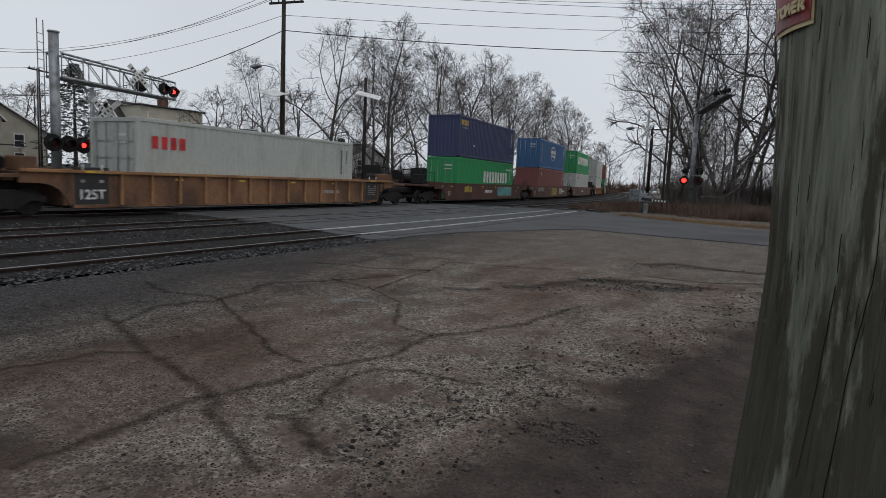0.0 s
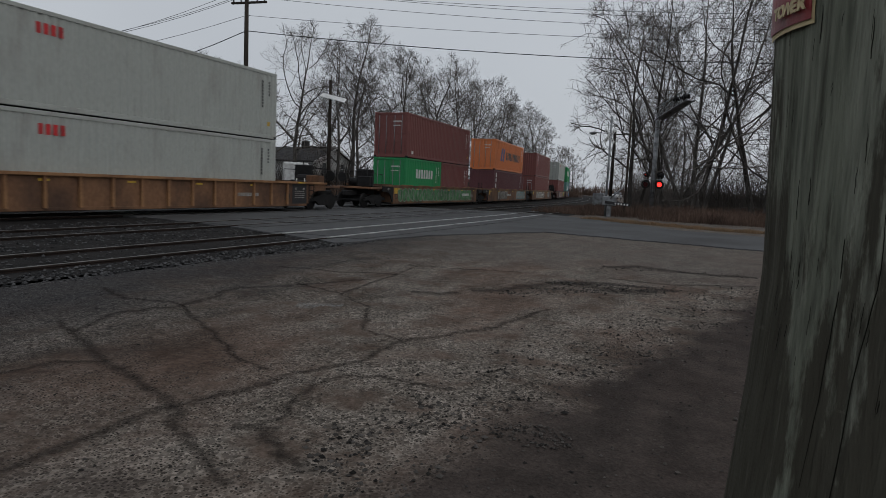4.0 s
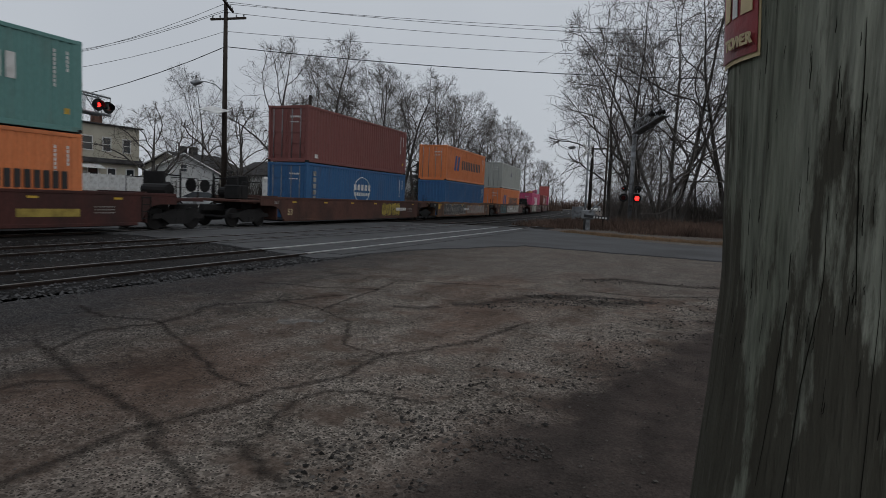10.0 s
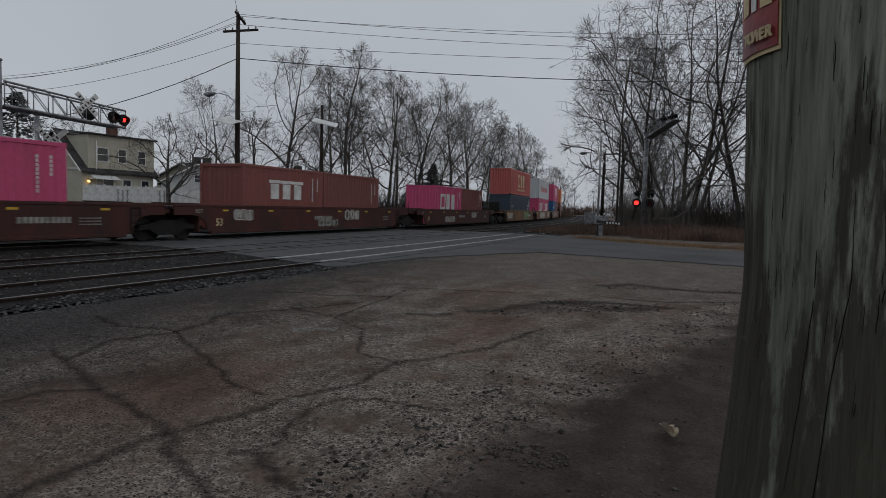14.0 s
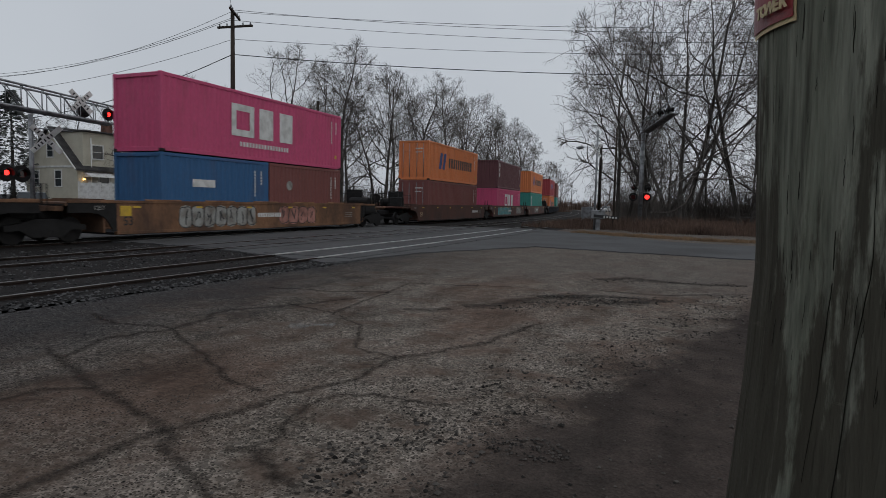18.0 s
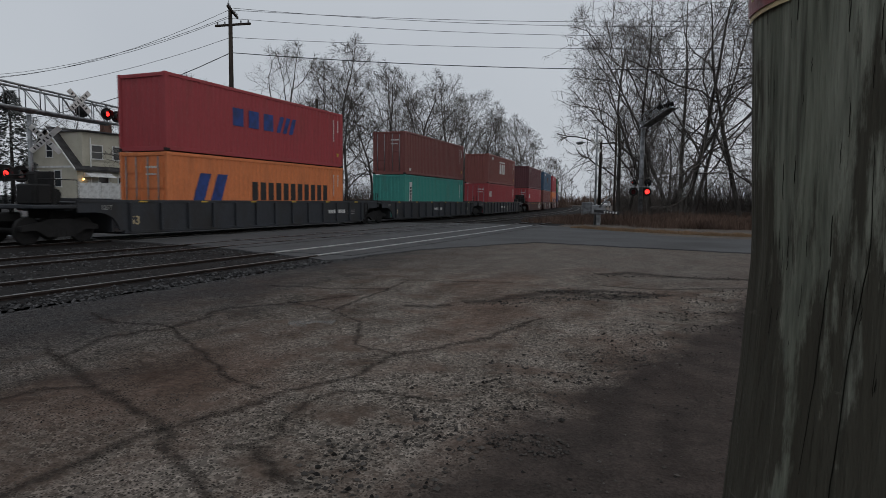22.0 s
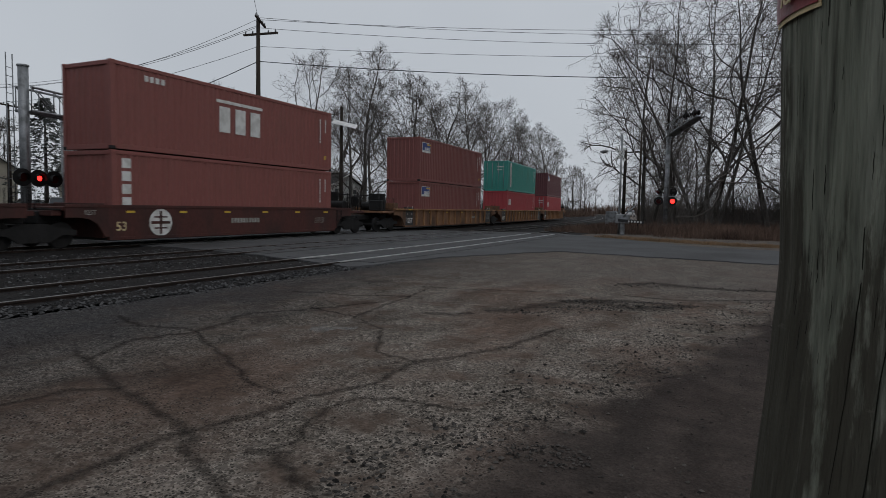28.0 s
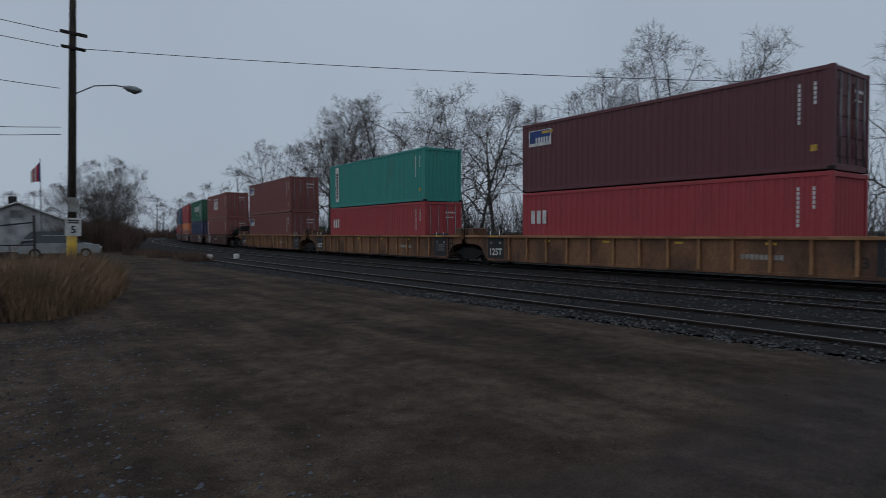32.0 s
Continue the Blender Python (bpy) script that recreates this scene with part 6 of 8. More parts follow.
# behind the train as the view swings round
for kind, x, y, h, turn in (("tall", -57.9, -10.7, 20, 20), ("vase", -58.6, -6.4, 19, 140), ("round2", -54, -28, 19.5, 70), ("vase", -51, -32.5, 20.5, 300), ("round", -49, -37, 17.5, 10), ("tall", -58, -54, 18, 33), ("wide", -54, -59, 18.7, 99), ("vase", -62.0, -15.6, 20, 120),
                             ("round2", -44, -67, 22, 170), ("wide2", -50, -62.5, 19.3, 60), ("round", -39, -71, 20, 220), ("vase", -36, -74, 15, 80), ("round", -47, -92, 20, 220), ("vase", -46, -106, 19, 130), ("round", -48, -121, 21, 310),
                             ("far", -50, -145, 18, 20), ("far", -52, -172, 16, 90), ("far", -54, -200, 15, 240), ("far", -60, -235, 15, 30), ("tall", -60.1, 2.3, 14, 200),
                             ("round2", -47, -55, 19, 15), ("wide2", -53, -48, 18.5, 200), ("round", -57, -42, 18, 95), ("vase", -43, -78, 20, 250), ("round2", -52, -80, 20, 310), ("wide2", -45, -86, 20, 130),
                             ("far", -77.4, 10.1, 13, 80), ("far", -84.1, 22.9, 12, 160), ("far", -88.8, 35.5, 13, 260), ("far", -70.9, -4.6, 14, 10), ("far", -90.5, 47.7, 13, 100)):
    tree(kind, x, y, h, turn)
for kind, x, y, h, turn in (("clump", -9.6, -62, 8.8, 20), ("clump2", -8.9, -64, 7.2, 140), ("clump", -11.0, -68, 7.5, 200), ("vase", -12.5, -77, 9.5, 60), ("clump2", -14.5, -90, 8.5, 10), ("clump", -17, -104, 9, 77), ("far", -21, -126, 9, 160), ("clump", -8.0, -70, 7.0, 250)):
    tree(kind, x, y, h, turn, "bare scrubby tree beside the yard drive")


def conifer(x, y, h, r0, seed):
    r = random.Random(seed)
    t = thing("conifer", "dark ragged evergreen conifer", "tree", pose(x, y, 0))
    part("trunk", tube_mesh("trunk", [(0, 0, 0), (0, 0, h)], [0.22, 0.03], 7), M_BARK, t)
    vs, fs = [], []
    for k in range(1500):
        q = r.random() ** 0.8
        z = h * (0.1 + 0.9 * q)
        a = r.uniform(0, 6.28)
        rad = r0 * (1 - q) ** 0.8 * r.uniform(0.25, 1.0) * (0.75 + 0.35 * math.sin(z * 3 + a * 2))
        p = Vector((rad * math.cos(a), rad * math.sin(a), z - 0.25 * rad))
        d = Vector((math.cos(a), math.sin(a), r.uniform(-0.5, 0.1))) * r.uniform(0.25, 0.6)
        s = Vector((-math.sin(a), math.cos(a), r.uniform(-0.4, 0.4))) * r.uniform(0.06, 0.16)
        o = len(vs)
        vs += [p - s, p + s, p + d + s * 0.2, p + d * 0.5 + Vector((0, 0, 0.1))]
        fs += [(o, o + 1, o + 2), (o, o + 2, o + 3)]
    part("crown", mesh_of("crown", vs, fs), M_PINE, t)


# woods closing the distance
for k in range(0, 26, 2):
    tree("far", (-72 + 4.6 * k) if k < 18 else -150 + 9 * (k - 18), 262 + 31 * math.sin(k * 2.1) if k < 18 else 60 + 14 * math.sin(k * 1.7), 15 + 3 * math.sin(k * 1.3), 47 * k, "distant bare tree in the woods up the line", 1.3)
for k in range(12):
    tree("far", -70 + 7.5 * k, -262 - 25 * math.sin(k * 2.3), 15 + 3 * math.sin(k * 1.9), 31 * k, "distant bare tree in the woods down the line", 1.3)


conifer(-56.4, 33.0, 10.5, 4.6, 3)
for k in range(8):
    tree("far", -98 - 2.5 * (k % 3), -8 + 6 * k, 14 + 2 * math.sin(k * 2.2), 55 * k, "bare tree behind the far houses")
conifer(-81.4, 28.7, 9, 2.4, 6)
conifer(-40, 82, 8, 2.4, 7)


def brush(name, places, label, mat, height, count, seed, width=0.012, category="brush"):
    """Thin upright stalks and twigs, as one mass: places are (x, y, radius)."""
    r = random.Random(seed)
    vs, fs = [], []
    total = sum(p[2] ** 1.5 for p in places)
    for x, y, rad in places:
        for k in range(int(count * rad ** 1.5 / total)):
            a, q = r.uniform(0, 6.28), rad * math.sqrt(r.random())
            px, py = x + q * math.cos(a), y + q * math.sin(a)
            h = height * r.uniform(0.35, 1.0) * (1.15 - 0.6 * q / rad)
            lx, ly = r.gauss(0, 0.35) * h, r.gauss(0, 0.35) * h
            b = r.uniform(0, 3.14)
            wx, wy = width * math.cos(b), width * math.sin(b)
            o = len(vs)
            vs += [(px - wx, py - wy, -0.05), (px + wx, py + wy, -0.05), (px + lx * 0.5 + wx, py + ly * 0.5 + wy, h * 0.6), (px + lx * 0.5 - wx, py + ly * 0.5 - wy, h * 0.6), (px + lx, py + ly, h)]
            fs += [(o, o + 1, o + 2, o + 3), (o + 3, o + 2, o + 4)]
    ob = part(name, mesh_of(name, vs, fs), mat)
    return tagged(ob, label, category, kind="stuff")


brush("thicket_brush", [(-1 + 3.2 * math.cos(k * 2.4) + k * 0.35 - 3, 43 + k * 0.9, 2.6) for k in range(14)] + [(k * 1.3 - 4, 40.5 + 0.2 * k, 1.6) for k in range(9)], "tangled reddish-brown dry brush under bare trees", M_BRUSH, 1.15, 18000, 31, 0.010)
brush("thicket_saplings", [(-3 + 2.2 * k, 56 + 2 * math.sin(k * 1.9), 2.8) for k in range(8)] + [(-8.5, 66, 2.4), (-9.5, 76, 2.6), (-10.5, 90, 3), (-12.5, 110, 3.5), (5, 48, 2.5), (9, 47, 3)], "thin grey-brown saplings crowding the thicket", M_TWIG, 6.0, 9000, 39, 0.013)
brush("row_saplings", [(-43 - 0.05 * k, 48 + 7 * k, 3.6) for k in range(16)], "thin grey saplings below the row of trees", M_TWIG, 6.0, 8000, 41, 0.02)
brush("far_saplings", [(-47 + (k % 3), -16 - 7.5 * k, 4.0) for k in range(22)], "thin grey saplings in the woods behind the line", M_TWIG, 9.0, 7000, 42, 0.026)
brush("far_brush", [(-60 + 9 * k, 250, 6) for k in range(12)] + [(-60 + 9 * k, -245, 6) for k in range(11)], "hazy brown brush far along the line", M_BRUSH, 6.0, 9000, 40, 0.09)
brush("line_side_brush", [(-11.5 - 0.05 * k, 44 + 5 * k, 2.2) for k in range(14)] + [(-9.5, 43, 1.8), (-9, 48, 2), (-10, 56, 2)], "low dry brown weeds along the line", M_BRUSH, 0.7, 12000, 32, 0.014)
brush("roadside_grass", [(-7.5 + k * 1.15, 35.9 - min(3.6, k * 0.62) + 0.06 * k, 0.75) for k in range(12)], "straw-coloured dead grass along the road's edge", M_GRASS, 0.22, 12000, 33, 0.008, "grass")
brush("far_undergrowth", [(-39, 50 + 7 * k, 3.5) for k in range(16)] + [(-46 + (k % 2), -20 - 9 * k, 4.0) for k in range(18)], "grey-brown undergrowth below the trees behind the line", M_BRUSH, 2.6, 17000, 34, 0.022)
brush("dead_grass_clump", [(-0.9, -14.2, 0.85), (-1.4, -15.4, 1.0), (-1.7, -17.2, 1.2), (-2.2, -19.5, 1.3), (-0.5, -16.5, 1.4), (-2.6, -22.5, 1.4), (-1.2, -19.8, 1.6)], "tall straw-coloured dead grass beside the drive", M_GRASS, 1.25, 17000, 35, 0.008, "grass")
brush("drive_scrub", [(-9.3, -61, 2.6), (-10.0, -68, 3.2), (-12.2, -80, 3.4), (-15, -96, 3.6), (-19, -115, 4), (-23, -135, 5), (-28, -165, 6), (-7.6, -66, 2.4)], "dense dark bramble scrub between drive and tracks", M_BRUSH, 4.2, 18000, 36, 0.02)
brush("drive_weeds", [(-10.4, -44, 1.3), (-10.9, -39.5, 1.2), (-10.3, -36, 0.9), (-10.2, -50, 1.5)], "low dry weeds at the siding's end", M_BRUSH, 0.6, 3500, 38, 0.012)
brush("brown_briars", [(0.5, -14.0, 1.0), (0.9, -15.8, 1.4), (1.8, -14.2, 1.4), (2.9, -15.6, 1.8), (0.3, -13.4, 0.6)], "dark brown briars beside dead grass", M_BRUSH, 1.3, 12000, 37, 0.008)


# ---- the near timber pole with its tin sign ----
def pole_axis(z):
    return Vector((0.225 - 0.05 * max(0.0, z - 1.5), 1.179, z))


def near_pole():
    p = thing("timber_pole", "weathered grey-green treated timber utility pole", "utility pole")
    prof = [(-0.3, 0.285), (0.0, 0.275), (0.5, 0.252), (0.9, 0.233), (1.1, 0.222), (1.3, 0.207), (1.5, 0.199), (1.75, 0.197), (2.1, 0.194), (3.0, 0.185), (5.0, 0.17), (9.0, 0.14)]
    zs = np.concatenate([np.arange(-0.3, 2.6, 0.035), np.arange(2.6, 9.01, 0.4)])
    sides = 96
    vs = []
    r = random.Random(8)
    splits = [(r.uniform(0, 6.28), r.uniform(0.2, 2.2), r.uniform(0.4, 1.4)) for k in range(26)]
    for z in zs:
        c = pole_axis(z)
        base = np.interp(z, [q[0] for q in prof], [q[1] for q in prof])
        for k in range(sides):
            a = 2 * math.pi * k / sides
            d = 0.0022 * noise.noise(Vector((math.cos(a) * 9, math.sin(a) * 9, z * 0.8))) + 0.0016 * noise.noise(Vector((math.cos(a) * 30, math.sin(a) * 30, z * 1.5)))
            for sa, sz, sl in splits:
                da = (a - sa - 0.10 * (z - sz) + math.pi) % (2 * math.pi) - math.pi
                if abs(da) < 0.04 and abs(z - sz) < sl:
                    d -= 0.006 * (1 - abs(da) / 0.04) * (1 - abs(z - sz) / sl)
            rad = base + d
            vs.append((c.x + rad * math.cos(a), c.y + rad * math.sin(a), z))
    n = len(zs)
    fs = [(i * sides + k, i * sides + (k + 1) % sides, (i + 1) * sides + (k + 1) % sides, (i + 1) * sides + k) for i in range(n - 1) for k in range(sides)]
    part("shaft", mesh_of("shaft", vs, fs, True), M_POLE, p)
    # long drying splits and short surface checks in the wood
    def split(name, pts, w):
        vv, ff = [], []
        for k in range(len(pts) * 6 - 5):
            i = min(k // 6, len(pts) - 2)
            t = k / 6 - i
            a, z = (pts[i][j] + (pts[i + 1][j] - pts[i][j]) * t for j in (0, 1))
            a += r.gauss(0, 0.12)
            half = math.degrees(w * math.sin(math.pi * (k + 0.6) / (len(pts) * 6 - 3.8)) ** 0.5 / 0.2)
            c = pole_axis(z)
            rad = np.interp(z, [q[0] for q in prof], [q[1] for q in prof]) + 0.0012
            for e in (-half, half):
                vv.append((c.x + rad * math.cos(radians(a + e)), c.y + rad * math.sin(radians(a + e)), z))
        ff = [(2 * k, 2 * k + 1, 2 * k + 3, 2 * k + 2) for k in range(len(vv) // 2 - 1)]
        part(name, mesh_of(name, vv, ff), M_SPLIT, p)

    split("split", [(252, 1.66), (251, 1.53), (246, 1.37), (243, 1.12), (241, 0.9)], 0.0008)
    split("split", [(239, 1.63), (238, 1.55), (236, 1.40), (233, 1.2)], 0.0008)
    split("split", [(263, 1.9), (262, 1.7), (262.5, 1.5)], 0.001)
    split("split", [(271, 1.6), (270, 1.3), (268, 1.0)], 0.0006)
    for k in range(110):
        a, z, q = r.uniform(205, 285), 1.25 + 0.85 * r.random() ** 0.7, r.uniform(0.012, 0.06)
        split("check", [(a, z + q), (a - 0.4, z)], r.uniform(0.0003, 0.0008))
    # tin sign, bent round the shaft
    s = thing("tin_sign", "small faded red tin sign with cream border nailed round the pole", "sign")

    def bent(name, a0, a1, z0, z1, lift, mat, slope=0.0, label=""):
        vv, ff = [], []
        m_ = 10
        for k in range(m_ + 1):
            t = k / m_
            for zz, w in ((z0, 0), (z1, 1)):
                z = zz + slope * t
                a = radians(a0 + (a1 - a0) * t)
                c = pole_axis(z)
                rad = np.interp(z, [q[0] for q in prof], [q[1] for q in prof]) + lift
                for e in (0.0, 0.0012):
                    vv.append((c.x + (rad + e) * math.cos(a), c.y + (rad + e) * math.sin(a), z))
        for k in range(m_):
            b = 4 * k
            ff += [(b + 1, b + 3, b + 7, b + 5), (b, b + 4, b + 6, b + 2), (b, b + 1, b + 5, b + 4), (b + 2, b + 6, b + 7, b + 3)]
        return part(name, mesh_of(name, vv, ff), mat, s, label)

    bent("border", 186, 221, 1.870, 2.148, 0.004, M_CREAM)
    bent("field", 187, 220, 1.877, 2.138, 0.0065, shade("faded_red_enamel", (0.30, 0.035, 0.04), 0.5, var=0.1, scale=12, fine=60), 0.0, "faded red enamel field")
    # lettering TOWER, set letter by letter round the curve
    for k, ch in enumerate("TOWER"):
        a = 199.0 + 4.3 * k
        z = 1.900
        c = pole_axis(z)
        rad = 0.1995 + 0.009
        part("letter", text_mesh(ch, 0.0245, 0.0008, 0.0012), M_CREAM, s, at=Matrix.Translation((c.x + rad * math.cos(radians(a)), c.y + rad * math.sin(radians(a)), z)) @ pose(0, 0, 0, 0, 0, a))
    for k, (w0, w1) in enumerate(((192, 199), (201.5, 206), (209, 217))):
        bent("symbol_bar", w0, w1, 1.943, 2.088, 0.0085, M_CREAM if k != 1 else M_WHITE)


near_pole()


# ---- crossing signals ----
LENSES = []


def lamp_head(parent, x, y, z, turn, phase, r=0.15, back=0.38):
    """A flasher: black backing disc, hood, and a drum whose lit face turns to the front."""
    m = pose(x, y, z, 0, 0, turn)
    part("backing", disc_mesh("backing", back / 2 * 1.25, 0.02, 24), M_BLACK, parent, at=m)
    hood = []
    ff = []
    for e, dx in ((0, 0.01), (1, 0.28)):
        for k in range(13):
            a = radians(-30 + 240 * k / 12)
            hood.append((dx, (r + 0.02) * math.cos(a), (r + 0.02) * math.sin(a)))
    ff = [(k, k + 1, 14 + k, 13 + k) for k in range(12)]
    part("hood", mesh_of("hood", hood, ff), M_BLACK, parent, at=m)
    part("housing", tube_mesh("housing", [(-0.02, 0, 0), (-0.12, 0, 0), (-0.25, 0, 0)], [r, r * 0.95, r * 0.5], 12), M_BLACK, parent, at=m)
    drum = part("lens_drum", disc_mesh("lens_drum", r, 0.012, 20), M_RED_OFF, parent, at=m @ pose(0.03 + 0.0, 0, 0))
    if phase:
        part("lit_lens", disc_mesh("lit_lens", r * (0.97 if r > 0.165 else 0.62), 0.012, 20), M_RED_LIT, drum, "glowing red lens", at=pose(0.012 * phase, 0, 0))
    LENSES.append((drum, m @ pose(0.03, 0, 0), phase))


def crossbuck(parent, m, size=1.22):
    for a in (45, -45):
        b = part("crossbuck_blade", box_mesh(-0.01, 0.01, -size / 2, size / 2, -0.11, 0.11, 0.004), M_WHITE, parent, at=m @ pose(0.022 if a > 0 else 0, 0, 0, a, 0, 0))
        for k in range(6):
            part("letter_bar", box_mesh(0, 0.003, -0.03, 0.03, -0.06, 0.06), M_INK, b, at=pose(0.0105, -size / 2 + 0.2 + 0.16 * k, 0))


def cantilever(x, y, heading, mast_h, span, lamp_turn, truss_z, truss_h, label, phases, rise=0.0, double=True):
    """A signal mast with a truss arm. Local +y runs out along the arm."""
    c = thing("cantilever_signal", label, "crossing signal", pose(x, y, 0, 0, 0, heading), group="crossing signals")
    part("mast", tube_mesh("mast", [(0, 0, 0), (0, 0, mast_h)], 0.17, 14), M_STEEL, c)
    part("base_plate", box_mesh(-0.4, 0.4, -0.4, 0.4, 0, 0.12, 0.02), M_STEEL, c)
    part("mast_cap", disc_mesh("mast_cap", 0.2, 0.06, 14, "z"), M_STEEL, c, at=pose(0, 0, mast_h))
    zt = truss_z + truss_h
    up = rise / span
    for sx in (-0.28, 0.28):
        part("truss_chord", tube_mesh("truss_chord", [(sx, 0, truss_z), (sx, span, truss_z + rise)], 0.06, 6), M_STEEL, c)
        part("truss_chord", tube_mesh("truss_chord", [(sx, 0, zt), (sx, span, zt + rise)], 0.045, 6), M_STEEL, c)
        n = 7
        for k in range(n + 1):
            yy = span * k / n
            part("truss_post", tube_mesh("truss_post", [(sx, yy, truss_z + up * yy), (sx, yy, zt + up * yy)], 0.022, 5), M_STEEL, c)
            if k < n:
                y2 = span * (k + 1) / n
                part("truss_brace", tube_mesh("truss_brace", [(sx, yy, zt + up * yy), (sx, y2, truss_z + up * y2)], 0.018, 5), M_STEEL, c)
    part("walkway", box_mesh(-0.26, 0.26, 0.2, span, -0.03, 0.0), M_STEEL, c, at=pose(0, 0, truss_z + 0.03, math.degrees(math.atan(up)), 0, 0))
    for e in (-1, 1):
        part("ladder_rail", tube_mesh("ladder_rail", [(-0.25, -0.35 + 0.17 * e, 0.6), (-0.25, -0.35 + 0.17 * e, mast_h + 0.35)], 0.02, 5), M_STEEL, c)
    for k in range(int((mast_h - 0.4) / 0.3)):
        part("ladder_rung", tube_mesh("ladder_rung", [(-0.25, -0.52, 0.8 + 0.3 * k), (-0.25, -0.18, 0.8 + 0.3 * k)], 0.012, 4), M_STEEL, c)
    return c


left = cantilever(-23.6, 13.1, 27.8, 6.35, 9.1, 0, 4.75, 0.85, "grey steel cantilever flashing signal over the road", None, 0.35)
LT = -27.8 - 38                        # the heads look back towards the yard
ml = pose(0, 0, 0)
for yy, ph in ((7.75, -1), (8.75, 1)):
    lamp_head(left, 0.35, yy, 5.45, LT + 30, ph, 0.16, 0.46)
lamp_head(left, -0.35, 6.9, 5.45, LT + 210, 0, 0.16, 0.46)
crossbuck(left, pose(0.42, 5.2, 5.65, 0, 0, LT + 30))
for yy, ph in ((-0.55, 0), (0.35, -1)):
    lamp_head(left, 0.25, yy, 2.35, LT + 30, ph, 0.15, 0.5)
lamp_head(left, 0.25, 1.25, 2.35, LT + 30, 1, 0.15, 0.5)
part("lamp_bar", tube_mesh("lamp_bar", [(0.1, -0.7, 2.35), (0.1, 1.5, 2.35)], 0.03, 6), M_STEEL, left)
part("signal_case", box_mesh(-0.5, 0.5, -0.35, 0.35, 0, 1.5, 0.03), M_STEEL, left, at=pose(-0.6, -2.0, 0))

mini = thing("crossbuck_post", "grey steel post with a white railroad crossbuck", "crossing sign", pose(-26.4, 16.2, 0, 0, 0, -36))
part("post", tube_mesh("post", [(0, 0, 0), (0, 0, 4.9)], 0.09, 10), M_STEEL, mini)
crossbuck(mini, pose(0.12, 0.55, 3.9, 0, 0, 0), 1.5)
part("bell", disc_mesh("bell", 0.14, 0.12, 14, "z"), M_STEEL, mini, at=pose(0, 0, 5.0))
part("arm", tube_mesh("arm", [(0, 0, 4.35), (0, 1.5, 4.3)], 0.03, 6), M_STEEL, mini)

right = cantilever(-5.9, 48.6, -148, 7.6, 4.6, 0, 7.1, 0.8, "grey steel cantilever signal with flashing lamps before bare trees", None, 0.9)
FACE = 128 - 82                        # towards the yard
for yy, ph in ((3.2, 0), (4.4, 0)):
    lamp_head(right, 0.3, yy, 8.2, FACE + 80, ph, 0.16, 0.46)
# its lower flashers stand square to the view
low = thing("flashing_lamps", "pair of red flashing crossing lamps on a steel mast", "crossing signal", pose(-5.87, 48.2, 0, 0, 0, 0), group="crossing signals")
part("lamp_bar", tube_mesh("lamp_bar", [(-0.75, 0, 2.72), (0.75, 0, 2.72)], 0.035, 6), M_STEEL, low)
part("mount", tube_mesh("mount", [(0, 0.4, 2.72), (0, 0, 2.72)], 0.05, 6), M_STEEL, low)
lamp_head(low, -0.49, -0.08, 2.35, -88, 1, 0.17, 0.5)
lamp_head(low, 0.49, -0.08, 2.35, -88, -1, 0.17, 0.5)
lamp_head(low, -0.5, -0.12, 3.05, -110, -1, 0.07, 0.3)
lamp_head(low, 0.5, 0.12, 3.05, 120, 0, 0.15, 0.46)
part("lamp_stem", tube_mesh("lamp_stem", [(-0.49, 0, 2.35), (-0.49, 0, 3.05)], 0.025, 5), M_STEEL, low)
part("lamp_stem", tube_mesh("lamp_stem", [(0.49, 0, 2.35), (0.49, 0, 3.05)], 0.025, 5), M_STEEL, low)

gate = thing("gate_mechanism", "grey crossing-gate machine with short striped counterweight arm", "crossing gate", pose(-7.7, 41.5, 0, 0, 0, 0))
part("pedestal", box_mesh(-0.14, 0.14, -0.14, 0.14, 0, 0.75, 0.03), M_STEEL, gate)
part("machine", box_mesh(-0.42, 0.42, -0.3, 0.3, 0.75, 1.35, 0.05), M_STEEL, gate)
part("mast", tube_mesh("mast", [(-0.25, 0.1, 0.0), (-0.25, 0.1, 6.6)], 0.07, 10), M_STEEL, gate)
part("counterweight_arm", box_mesh(-0.3, 1.35, -0.36, -0.30, 0.86, 1.04, 0.015), M_INK, gate, at=pose(0, 0, 0, 0, 4, 0))
for k in range(5):
    part("stripe", box_mesh(0, 0.1, -0.365, -0.362, 0.88, 1.0), M_WHITE, gate, at=pose(0.35 + 0.19 * k, -0.002, -0.03 - 0.012 * k, 0, 4, 0))
part("gate_arm", tube_mesh("gate_arm", [(0.1, -0.4, 1.2), (0.95, -0.45, 2.05)], [0.05, 0.03], 6), M_STEEL, gate)
crossbuck(gate, pose(-0.3, -0.02, 5.3, 0, 0, -35), 1.2)
box2 = thing("relay_cabinet", "small silver trackside relay cabinet", "cabinet", pose(-12.6, 62, 0))
part("body", box_mesh(-0.5, 0.5, -0.4, 0.4, 0.1, 1.5, 0.03), M_STEEL, box2)
part("plinth", box_mesh(-0.55, 0.55, -0.45, 0.45, 0, 0.12), M_ASPHALT, box2)


